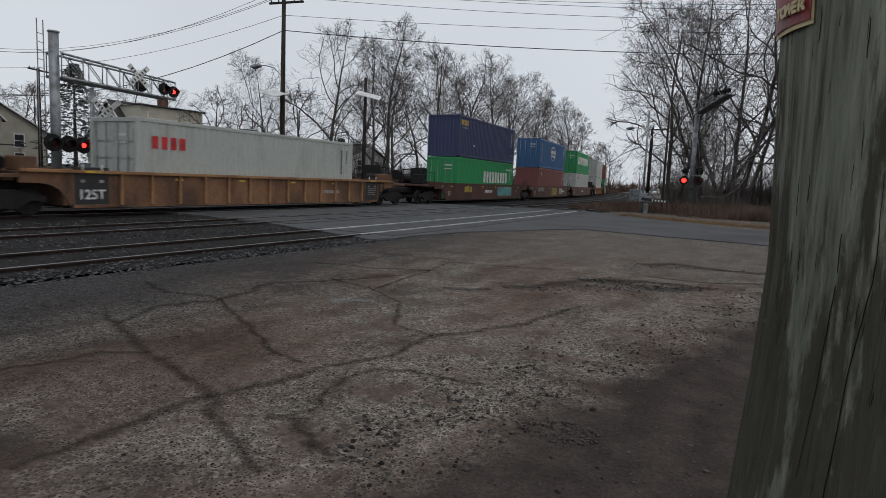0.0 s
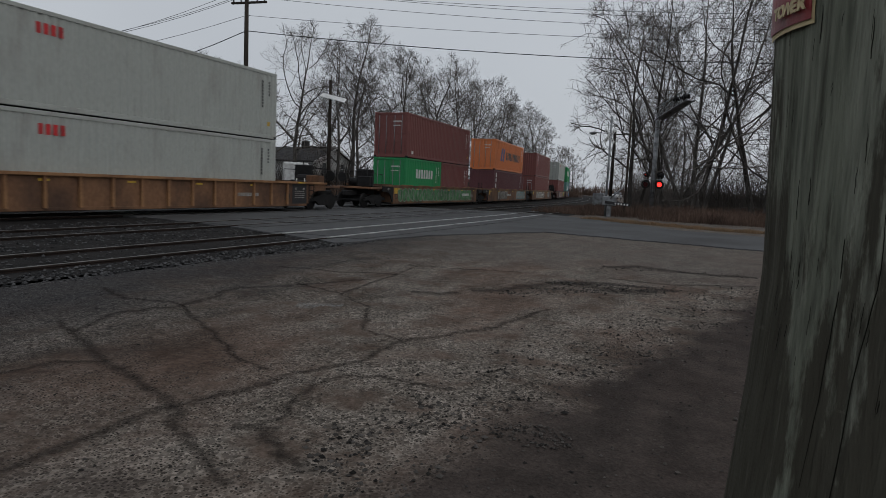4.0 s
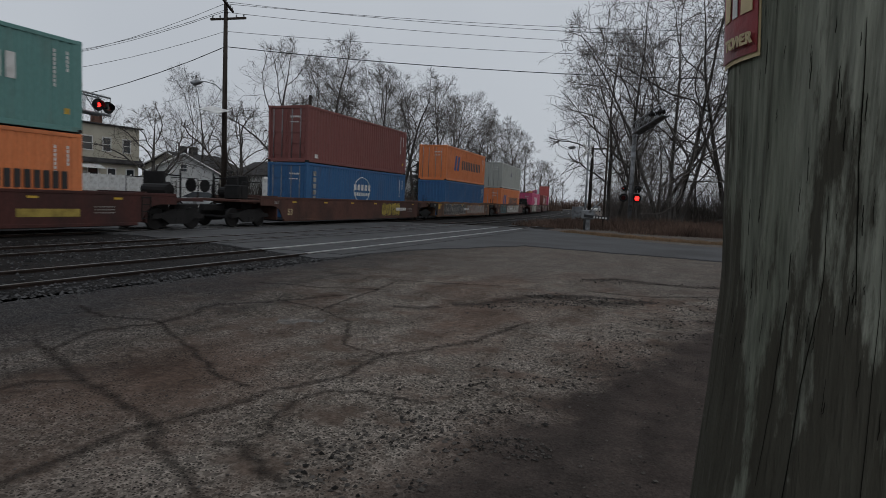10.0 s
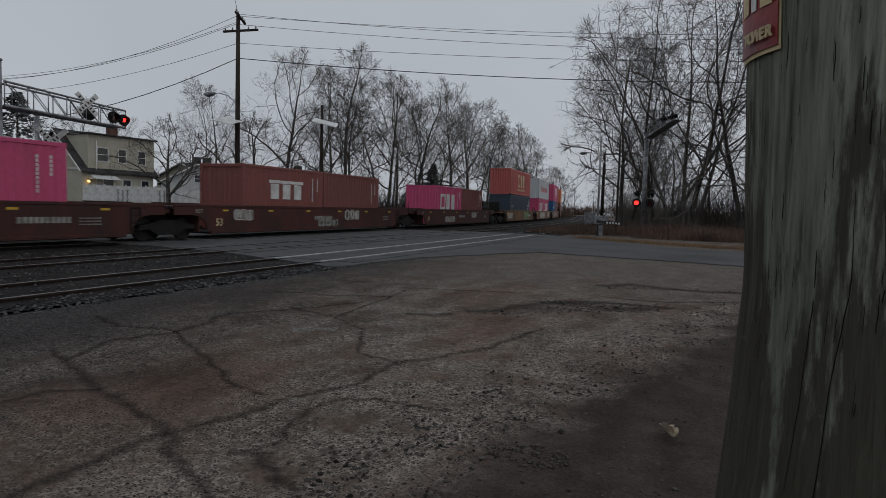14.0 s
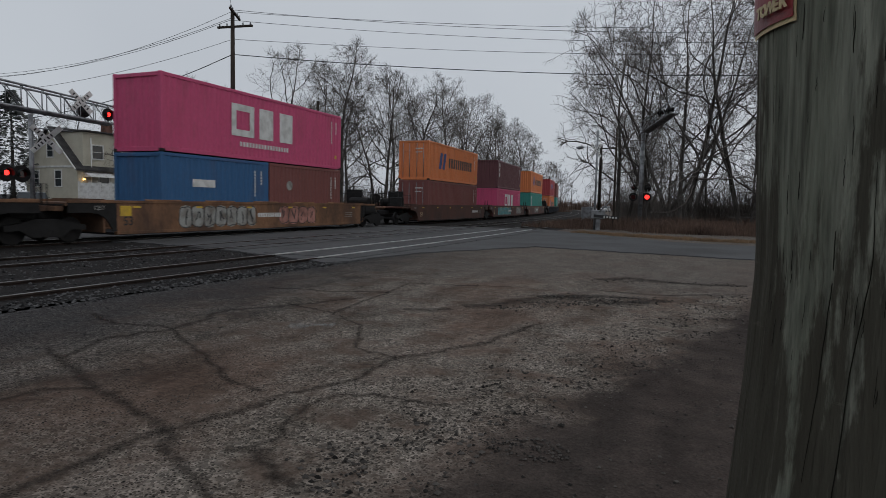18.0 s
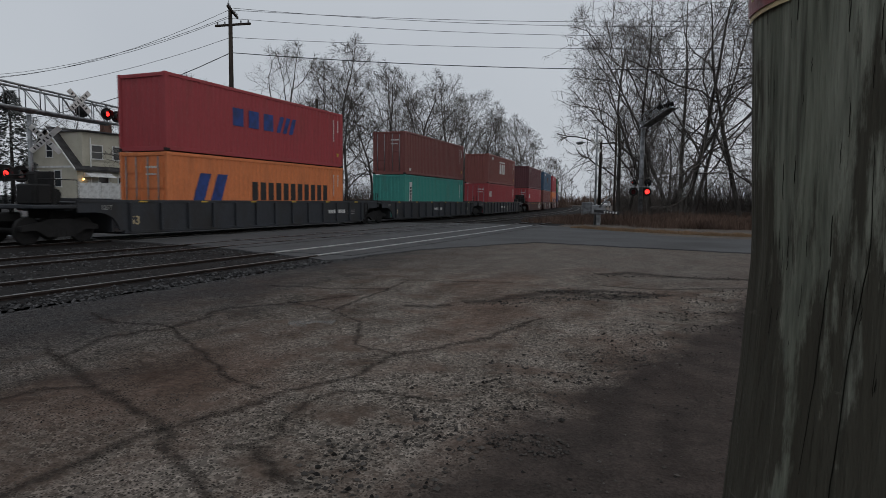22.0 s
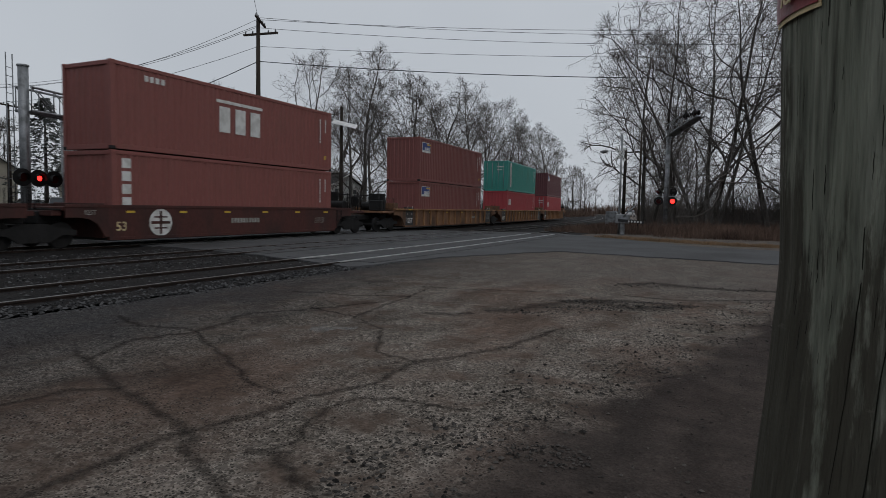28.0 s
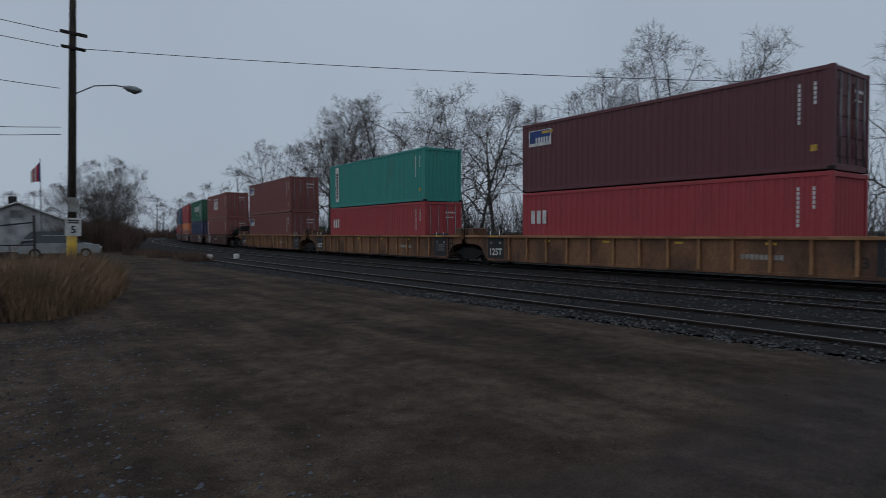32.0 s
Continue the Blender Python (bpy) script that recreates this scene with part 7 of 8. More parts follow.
# ---- utility poles, street lamps and wires ----
def utility_pole(x, y, h, turn, arms=2, label="dark wooden utility pole with crossarms", lean=0.0):
    p = thing("utility_pole", label, "utility pole", pose(x, y, 0, 0, lean, turn), group="utility poles")
    part("shaft", tube_mesh("shaft", [(0, 0, -0.2), (0, 0, h * 0.5), (0, 0, h)], [0.17, 0.15, 0.115], 10), M_WOODPOLE, p)
    for k in range(arms):
        z = h - 0.2 - 0.75 * k
        part("crossarm", box_mesh(-1.2, 1.2, -0.06, 0.06, -0.06, 0.06, 0.01), M_WOODPOLE, p, at=pose(0, 0.14, z, 0, 0, 0 if k == 0 else 70))
        for q in (-1.05, -0.55, 0.55, 1.05):
            part("insulator", tube_mesh("insulator", [(0, 0, 0), (0, 0, 0.08), (0, 0, 0.16)], [0.025, 0.05, 0.03], 7), M_STEEL, p, at=pose(0, 0.14, z + 0.06, 0, 0, 0 if k == 0 else 70) @ pose(q, 0, 0))
    return p


def street_lamp(pole, z, reach, turn):
    arm = [(0.1, 0, z), (reach * 0.4, 0, z + 0.45), (reach * 0.8, 0, z + 0.6), (reach, 0, z + 0.58)]
    part("lamp_arm", tube_mesh("lamp_arm", arm, 0.03, 6), M_STEEL, pole, at=pose(0, 0, 0, 0, 0, turn))
    part("lamp_head", tube_mesh("lamp_head", [(reach - 0.1, 0, z + 0.58), (reach + 0.1, 0, z + 0.55), (reach + 0.4, 0, z + 0.5), (reach + 0.65, 0, z + 0.53)], [0.05, 0.13, 0.17, 0.06], 10), M_STEEL, pole, at=pose(0, 0, 0, 0, 0, turn))


p1 = utility_pole(-27.6, 29.0, 12.9, -60, 2)
street_lamp(p1, 7.6, 1.5, 60 + 200)
part("panel", box_mesh(-0.75, 0.75, -0.5, 0.5, -0.02, 0.02, 0.005), M_WHITE, p1, "white tilted flat panel on the pole", at=pose(0.5, -0.5, 6.45, 18, 12, 60))
p2 = utility_pole(-29.6, 40.3, 9.4, 0, 0, "dark slim wooden pole with a white panel")
part("panel", box_mesh(-0.95, 0.95, -0.6, 0.6, -0.02, 0.02, 0.005), M_WHITE, p2, "white tilted flat panel on the pole", at=pose(0.6, -0.4, 7.95, 20, 12, 30))
p3 = utility_pole(-64.6, 24.0, 11.8, -75, 1)
street_lamp(p3, 9.6, 2.0, 250)
part("panel", box_mesh(-0.75, 0.75, -0.5, 0.5, -0.02, 0.02, 0.005), M_WHITE, p3, "white tilted flat panel on the pole", at=pose(0.5, -0.5, 6.0, 18, 12, 60))
utility_pole(-55.7, 29.6, 9.5, -70, 1)
p4 = utility_pole(-94.6, 18.5, 11.5, -75, 1)
p5 = utility_pole(9.5, 47.5, 12.5, -10, 1)
street_lamp(utility_pole(-10.9, 59.0, 7.4, 0, 0, "slim grey wooden pole with a lamp by the line"), 6.6, 1.7, 180)
utility_pole(-7.1, 44.0, 7.0, 0, 0, "slim dark pole behind the crossing gate").scale = (0.5, 0.5, 1)
utility_pole(-62.5, -43, 14.5, 0, 0, "bare dark wooden pole among trees")


def wires(pairs, sag, r=0.013):
    w = thing("overhead_wires", "thin black overhead wires between poles", "wires", kind="structure")
    for a, b, s, *stout in pairs:
        a, b = Vector(a), Vector(b)
        pts = []
        for k in range(17):
            t = k / 16
            p = a.lerp(b, t)
            p.z -= s * sag * 4 * t * (1 - t)
            pts.append(p)
        part("wire", tube_mesh("wire", pts, r * (1.9 if stout else 1.0), 5), M_INK, w)


wires([((-27.9, 29.2, 12.9), (9.3, 47.6, 13.4), 0.6), ((-27.4, 28.8, 12.85), (9.8, 47.2, 13.0), 0.8), ((-27.4, 28.6, 12.2), (9.6, 47.5, 12.4), 0.7), ((-27.6, 29.0, 10.3), (9.5, 47.5, 10.4), 0.7, True),
       ((-27.6, 29.0, 11.2), (9.5, 47.5, 11.6), 0.5), ((-27.9, 29.2, 12.9), (-64.8, 24.5, 11.9), 2.9), ((-27.4, 28.8, 12.4), (-64.5, 23.5, 11.9), 2.6), ((-27.4, 28.6, 12.2), (-64.6, 23.8, 11.6), 2.5),
       ((-27.6, 29.0, 11.2), (-64.6, 24.0, 9.8), 2.0), ((-27.6, 29.0, 10.3), (-64.6, 24.0, 8.4), 3.0, True),
       ((-64.8, 24.5, 11.9), (-94.5, 19.0, 11.6), 0.4), ((-64.5, 23.5, 11.9), (-94.4, 18.1, 11.6), 0.5), ((-64.6, 24.0, 8.4), (-94.6, 18.5, 8.2), 1.0, True), ((-64.6, 24.0, 9.8), (-94.6, 18.5, 9.3), 0.5),
       ((-27.6, 29.0, 12.9), (-29.0, 25.0, 30.0), 0.1)], 0.9)

# pole with its lamp, notices and yellow guard, by the drive
p6 = utility_pole(-3.3, -29.8, 13.6, 8, 0, "tall dark wooden pole with lamp and yellow guard", -1.2)
street_lamp(p6, 7.45, 2.0, 172)
part("guard", tube_mesh("guard", [(0, 0, 0), (0, 0, 1.75)], 0.2, 12), M_YELLOW, p6, "yellow plastic pole guard")
part("speed_sign", box_mesh(-0.3, 0.3, 0.19, 0.2, 1.5, 2.25, 0.004), M_WHITE, p6, "white speed-limit plate")
sg = part("speed_number", text_mesh("5", 0.42, 0.002, 0.012), M_INK, p6, at=pose(0.0, 0.206, 1.75, 0, 0, 90))
for k in range(2):
    part("sign_bar", box_mesh(-0.2, 0.2, 0.2, 0.204, 2.02 + 0.09 * k, 2.08 + 0.09 * k), M_INK, p6)
part("notice", box_mesh(-0.22, 0.22, 0.19, 0.2, 2.5, 3.1, 0.004), M_PALE, p6, "faded grey notice plate")
part("equipment_arm", box_mesh(-0.5, 0.5, 0.1, 0.2, 9.85, 9.97), M_WOODPOLE, p6)
part("equipment_arm", box_mesh(-0.45, 0.45, 0.1, 0.2, 9.25, 9.36), M_WOODPOLE, p6)
wires([((-3.5, -29.7, 9.3), (-46, 6, 7.2), 0.6), ((-3.0, -29.8, 9.9), (22, -12, 8.6), 0.5), ((-3.0, -29.8, 9.3), (22, -12, 8.0), 0.5), ((-3.0, -29.8, 7.6), (22, -12, 6.4), 0.4), ((-3.0, -29.8, 6.0), (22, -12, 5.2), 0.9),
       ((-3.0, -29.8, 5.7), (22, -12, 4.8), 0.9), ((-3.3, -29.8, 13.5), (2, 10, 20.0), 0.2), ((-3.5, -29.8, 13.5), (-14, 10, 22.0), 0.2)], 1.2, 0.014)


# ---- houses ----
def window(parent, m, w, h, cols=1):
    """A framed window in the yz plane, facing +x."""
    f = part("window", boxes_bm([(0, 0.05, -w / 2 - 0.09, w / 2 + 0.09, h / 2, h / 2 + 0.1), (0, 0.07, -w / 2 - 0.12, w / 2 + 0.12, -h / 2 - 0.09, -h / 2), (0, 0.05, -w / 2 - 0.09, -w / 2, -h / 2, h / 2), (0, 0.05, w / 2, w / 2 + 0.09, -h / 2, h / 2), (0, 0.035, -w / 2, w / 2, -0.025, 0.025)]), M_WHITE, parent, at=m)
    part("pane", box_mesh(0.0, 0.012, -w / 2, w / 2, -h / 2, h / 2), M_GLASS, f)
    return f


def clap_walls(name, parent, x0, x1, y0, y1, z0, z1, mat):
    """Four walls of lapped boards in one skin."""
    n = max(4, int((z1 - z0) / 0.2))
    vs, fs = [], []
    for k in range(n):
        for z, e in ((z0 + (z1 - z0) * k / n, 0.022), (z0 + (z1 - z0) * (k + 1) / n, 0.0)):
            vs += [(x0 - e, y0 - e, z), (x1 + e, y0 - e, z), (x1 + e, y1 + e, z), (x0 - e, y1 + e, z)]
    for k in range(2 * n - 1):
        fs += [(4 * k + i, 4 * k + (i + 1) % 4, 4 * k + 4 + (i + 1) % 4, 4 * k + 4 + i) for i in range(4)]
    fs.append(tuple(8 * n - 4 + i for i in range(4)))
    return part(name, mesh_of(name, vs, fs), mat, parent)


def gable(parent, name, x0, x1, y0, y1, z, top, axis, mat, over=0.3, thick=0.14, fill=None):
    """A pitched roof of two slabs with the ridge along x or y, and the gable walls under it."""
    if axis == "y":
        mx = (x0 + x1) / 2
        k = (top - z) / (x1 - mx)
        prof = [(x0 - over, z - over * k), (mx, top), (x1 + over, z - over * k)]
        vs = [(x, y, zz + e) for e in (0, thick) for y in (y0 - over, y1 + over) for x, zz in prof]
        tri = [[(x0, y, z), (x1, y, z), (mx, y, top)] for y in (y0, y1)]
    else:
        my = (y0 + y1) / 2
        k = (top - z) / (y1 - my)
        prof = [(y0 - over, z - over * k), (my, top), (y1 + over, z - over * k)]
        vs = [(x, y, zz + e) for e in (0, thick) for x in (x0 - over, x1 + over) for y, zz in prof]
        tri = [[(x, y0, z), (x, y1, z), (x, my, top)] for x in (x0, x1)]
    fs = [(0, 1, 4, 3), (1, 2, 5, 4), (6, 9, 10, 7), (7, 10, 11, 8), (0, 3, 9, 6), (2, 8, 11, 5), (0, 6, 7, 1), (1, 7, 8, 2), (3, 4, 10, 9), (4, 5, 11, 10)]
    part(name, mesh_of(name, vs, fs), mat, parent)
    v2 = [p for t in tri for p in t]
    part("gable_wall", mesh_of("gable_wall", v2, [(0, 1, 2), (3, 5, 4), (0, 3, 4, 1)]), fill or mat, parent)
    for ends in ((0, 1), (1, 2), (3, 4), (4, 5)):
        a, b = (Vector(vs[e]) + Vector((0, 0, 0.05)) for e in ends)
        part("barge_board", many_tubes("barge_board", [([a, b], 0.07)], 4, False), M_WHITE, parent)


def beige_house():
    h = thing("house", "two-storey beige clapboard house with dark gabled roof", "house")
    clap_walls("wall", h, -56.2, -49.4, 34.0, 41.0, 0, 4.0, M_SIDING_Y)
    gable(h, "roof", -56.2, -49.4, 34.0, 41.0, 4.0, 7.3, "y", M_ROOF, 0.35, 0.14, M_SIDING_Y)
    clap_walls("dormer_wall", h, -52.8, -49.35, 34.5, 41.05, 3.9, 6.95, M_SIDING_Y)
    part("dormer_roof", box_mesh(-53.1, -49.05, 34.3, 41.3, 6.95, 7.08, 0.02), M_ROOF, h)
    part("chimney", box_mesh(-53.2, -52.5, 39.0, 39.7, 6.4, 8.2, 0.02), shade("chimney_brick", (0.16, 0.09, 0.07), 0.9), h)
    for x, z in ((-54.8, 3.0), (-51.8, 3.0)):
        window(h, pose(x, 33.98, z, 0, 0, -90), 0.8, 1.3)
    window(h, pose(-52.8, 33.98, 5.4, 0, 0, -90), 0.75, 1.1)
    part("trim_band", box_mesh(-56.25, -49.35, 33.93, 33.98, 3.92, 4.08), M_WHITE, h)
    for y in (35.8, 37.7, 39.7):
        window(h, pose(-49.32, y, 5.3), 0.95 if y < 36 else 0.7, 1.1)
    for y in (38.2, 40.1):
        window(h, pose(-49.38, y, 2.6), 0.75, 1.2)
    part("awning", mesh_of("awning", [(-49.4, 34.6, 3.6), (-49.4, 37.0, 3.6), (-48.4, 37.0, 3.15), (-48.4, 34.6, 3.15), (-49.4, 34.6, 3.15), (-49.4, 37.0, 3.15)], [(0, 3, 2, 1), (0, 4, 3), (1, 2, 5)]), M_WHITE, h)
    window(h, pose(-49.38, 36.4, 2.6), 0.9, 1.3)
    part("door", box_mesh(-49.38, -49.32, 34.9, 35.8, 0.6, 2.9, 0.01), M_SIDING_W, h)
    for k in range(20):
        part("baluster", box_mesh(-48.5, -48.44, 0, 0.05, 0.7, 1.7), M_WHITE, h, at=pose(0, 34.4 + 0.14 * k, 0))
    part("porch_rail", box_mesh(-48.53, -48.41, 34.35, 37.25, 1.7, 1.8, 0.01), M_WHITE, h)
    part("porch_deck", box_mesh(-49.4, -48.4, 34.3, 37.3, 0.0, 0.7), M_SIDING_W, h)
    part("porch_lamp", disc_mesh("porch_lamp", 0.09, 0.14, 10, "z"), M_SODIUM, h, at=pose(-49.25, 34.5, 2.95))
    part("downpipe", tube_mesh("downpipe", [(-49.28, 35.2, 0.1), (-49.28, 35.2, 6.5)], 0.05, 6), M_WHITE, h)


beige_house()
fence = thing("vinyl_fence", "white vinyl panel fence beside the beige house", "fence")
for k in range(9):
    y = 32.4 + 0.62 * k
    part("fence_post", box_mesh(-0.07, 0.07, -0.07, 0.07, -0.6, 2.15, 0.01), M_WHITE, fence, at=pose(-46.9 + 0.42 * k, y, 0.55, 0, 0, -34))
    part("fence_panel", box_mesh(-0.03, 0.03, 0.08, 0.68, -0.5, 2.05, 0.005), M_WHITE, fence, at=pose(-46.9 + 0.42 * k, y, 0.55, 0, 0, -34))


def plain_house(name, label, x, y, w, d, eave, ridge, axis, wall, turn=0, wins=((0.25, 0.4), (0.7, 0.4), (0.25, 0.8), (0.7, 0.8)), sides=("e", "s"), roof=None):
    h = thing(name, label, "house", pose(x, y, 0, 0, 0, turn))
    clap_walls("wall", h, -w / 2, w / 2, -d / 2, d / 2, 0, eave, wall)
    gable(h, "roof", -w / 2, w / 2, -d / 2, d / 2, eave, ridge, axis, roof or M_ROOF, 0.35, 0.14, wall)
    for u, v in wins:
        if "e" in sides:
            window(h, pose(w / 2 + 0.02, -d / 2 + u * d, v * eave), 0.85, 1.2)
        if "s" in sides:
            window(h, pose(-w / 2 + u * w, -d / 2 - 0.02, v * eave, 0, 0, -90), 0.85, 1.2)
    part("corner_board", box_mesh(w / 2 - 0.05, w / 2 + 0.04, -d / 2 - 0.04, -d / 2 + 0.05, 0, eave), M_WHITE, h)
    part("chimney", box_mesh(-0.35, 0.35, -0.35, 0.35, ridge - 0.8, ridge + 0.9, 0.02), M_ROOF, h)
    return h


g2 = plain_house("garage", "white garage with grey gabled roof and wide door", -47.6, 44.6, 6.0, 6.2, 3.2, 4.9, "x", M_SIDING_W, -42, (), ())
part("garage_door", box_mesh(3.0, 3.06, -1.7, 1.7, 0, 2.5, 0.01), M_WHITE, g2)
window(g2, pose(3.02, 0, 3.6), 0.5, 0.6)
plain_house("house", "distant grey clapboard house behind the garage", -55, 53, 8, 7, 4.0, 5.6, "y", M_SIDING_B, 0)
plain_house("house", "white two-storey clapboard house behind bare trees", -47.5, 60, 8, 9, 3.6, 5.2, "x", M_SIDING_W, 5)
plain_house("house", "small white house far up the line", -47, 96, 7, 8, 3.4, 5.6, "y", M_SIDING_W, 0)
gh = plain_house("house", "dark green clapboard house with white-trimmed gable and porch", -76.8, 20.5, 9, 7.0, 4.6, 7.9, "x", M_SIDING_G, 0, ((0.3, 1.1), (0.7, 1.1), (0.2, 0.4), (0.8, 0.4)), ("e",))
part("porch", box_mesh(4.5, 6.2, -3.4, 3.4, 2.5, 2.7, 0.02), M_WHITE, gh)
for k in range(4):
    part("porch_column", tube_mesh("porch_column", [(6.0, -3.2 + 2.13 * k, 0), (6.0, -3.2 + 2.13 * k, 2.5)], 0.1, 8), M_WHITE, gh)
bh = plain_house("house", "large pale stone-coloured house with grey roof", -71.1, 27.0, 9, 8.5, 5.6, 8.4, "y", M_SIDING_B, 0, ((0.2, 0.35), (0.45, 0.35), (0.8, 0.35), (0.2, 0.82), (0.75, 0.82)), ("e", "s"))
clap_walls("bay_wall", bh, 4.5, 6.0, 1.0, 4.2, 0, 5.6, M_SIDING_B)
gable(bh, "bay_roof", 3.0, 6.0, 1.0, 4.2, 5.6, 7.2, "x", M_ROOF, 0.3, 0.12, M_SIDING_B)
window(bh, pose(6.02, 2.0, 4.5), 0.8, 1.2)
window(bh, pose(6.02, 3.1, 4.5), 0.8, 1.2)
window(bh, pose(6.02, 2.55, 1.9), 1.6, 1.3)
part("porch_roof", box_mesh(4.5, 6.0, -4.2, 0.8, 2.7, 2.9, 0.02), M_ROOF, bh)
for k in range(3):
    part("porch_column", tube_mesh("porch_column", [(5.8, -4.0 + 2.2 * k, 0), (5.8, -4.0 + 2.2 * k, 2.7)], 0.11, 8), M_WHITE, bh)
plain_house("house", "pale two-storey house with porch beyond the crossing", -71, 31.8, 8, 9, 4.6, 7.2, "x", M_SIDING_B, 0)
plain_house("house", "tall grey house with steep roof behind bare trees", -84, -33, 9, 9, 7.0, 12.0, "y", M_SIDING_W, 20)
plain_house("house", "low dark house behind the evergreen trees", -62, -54, 9, 7, 3.0, 5.0, "y", M_SIDING_G, 0)
plain_house("house", "white house far along the street", -96.3, 40.3, 8, 8, 5, 7.5, "y", M_SIDING_W, 0)
plain_house("house", "grey house far along the street", -91.3, 11.6, 8, 8, 5, 7.5, "y", M_SIDING_B, 0)

tr_ = thing("camper_trailer", "white camper trailer parked behind the tracks", "trailer", pose(-40.0, 49.0, 0, 0, 0, 40))
part("body", box_mesh(-1.2, 1.2, -3.4, 3.4, 0.6, 3.1, 0.15), M_WHITE, tr_)
for k in range(3):
    window(tr_, pose(1.21, -2.0 + 1.9 * k, 2.1), 0.7, 0.6)
for e in (-0.5, 0.5):
    part("wheel", disc_mesh("wheel", 0.34, 0.2, 18), M_TYRE, tr_, at=pose(1.05, e, 0.34))
    part("wheel", disc_mesh("wheel", 0.34, 0.2, 18), M_TYRE, tr_, at=pose(-1.05, e, 0.34))


# ---- warehouse, gate, flag by the drive ----
wh = plain_house("warehouse", "white metal-clad warehouse with low gabled roof", -3.2, -72.5, 7.6, 14, 2.7, 4.3, "y", M_METALROOF, 0, (), (), M_ROOF)
part("vent_louvre", boxes_bm([(-0.5, 0.5, 7.0, 7.06, 3.0 + 0.1 * k, 3.05 + 0.1 * k) for k in range(7)]), M_STEEL, wh)
wh2 = plain_house("warehouse", "white metal-clad shed with dark door opening", 3.6, -56, 8.5, 10, 3.0, 4.6, "x", M_METALROOF, 0, (), (), M_ROOF)
part("bay_door", box_mesh(-4.2, 1.6, 5.0, 5.05, 0.1, 2.6), M_INK, wh2)
tank = thing("rooftop_plant", "clutter of grey rooftop tanks and pipes", "plant", pose(0.2, -80, 0))
part("platform", box_mesh(-2, 3, -2, 2, 0, 5.3, 0.05), M_METALROOF, tank)
part("tank", tube_mesh("tank", [(-0.8, 0, 5.3), (-0.8, 0, 6.9)], 0.7, 14), M_STEEL, tank)
part("pipework", many_tubes("pipework", [([(0.4 + 0.5 * k, 0, 5.3), (0.4 + 0.5 * k, 0, 6.6 - 0.2 * k), (1.0 + 0.5 * k, 0, 6.6 - 0.2 * k)], 0.1) for k in range(4)], 7), M_STEEL, tank)
fl = thing("flagpole", "thin flagpole with a limp striped flag", "flagpole", pose(-4.6, -60.5, 0))
part("staff", tube_mesh("staff", [(0, 0, 0), (0, 0, 7.8)], [0.06, 0.03], 7), M_STEEL, fl)
for k in range(5):
    pts = [(0.02 + 0.13 * k, 0.10 * math.sin(k * 1.9), 7.5 - 0.16 * k), (0.15 + 0.13 * k, 0.10 * math.sin((k + 1) * 1.9), 7.34 - 0.16 * k), (0.15 + 0.13 * k, 0.10 * math.sin((k + 1) * 1.9), 5.9 - 0.05 * k), (0.02 + 0.13 * k, 0.10 * math.sin(k * 1.9), 5.9)]
    part("flag_fold", mesh_of("flag_fold", pts + [(x, y + 0.012, z) for x, y, z in pts], [(0, 1, 2, 3), (7, 6, 5, 4), (0, 4, 5, 1), (2, 6, 7, 3)]), (M_BLUEINK, M_REDINK, M_WHITE, M_REDINK, M_WHITE)[k], fl)
gt = thing("metal_gate", "dark tubular metal gate beside the pole", "gate", pose(-2.2, -32.5, 0))
part("gate_frame", many_tubes("gate_frame", [([(0, 0, 0), (0, 0, 2.4)], 0.06), ([(0, 0, 0.3), (6.5, 0.4, 0.3)], 0.035), ([(0, 0, 1.1), (6.5, 0.4, 1.1)], 0.03), ([(0, 0, 2.1), (6.5, 0.4, 1.3)], 0.035)], 6), M_INK, gt)
for k in range(6):
    part("gate_bar", tube_mesh("gate_bar", [(0.9 + k, 0.06 * k, 0.3), (0.9 + k, 0.06 * k, 1.1)], 0.02, 5), M_INK, gt)


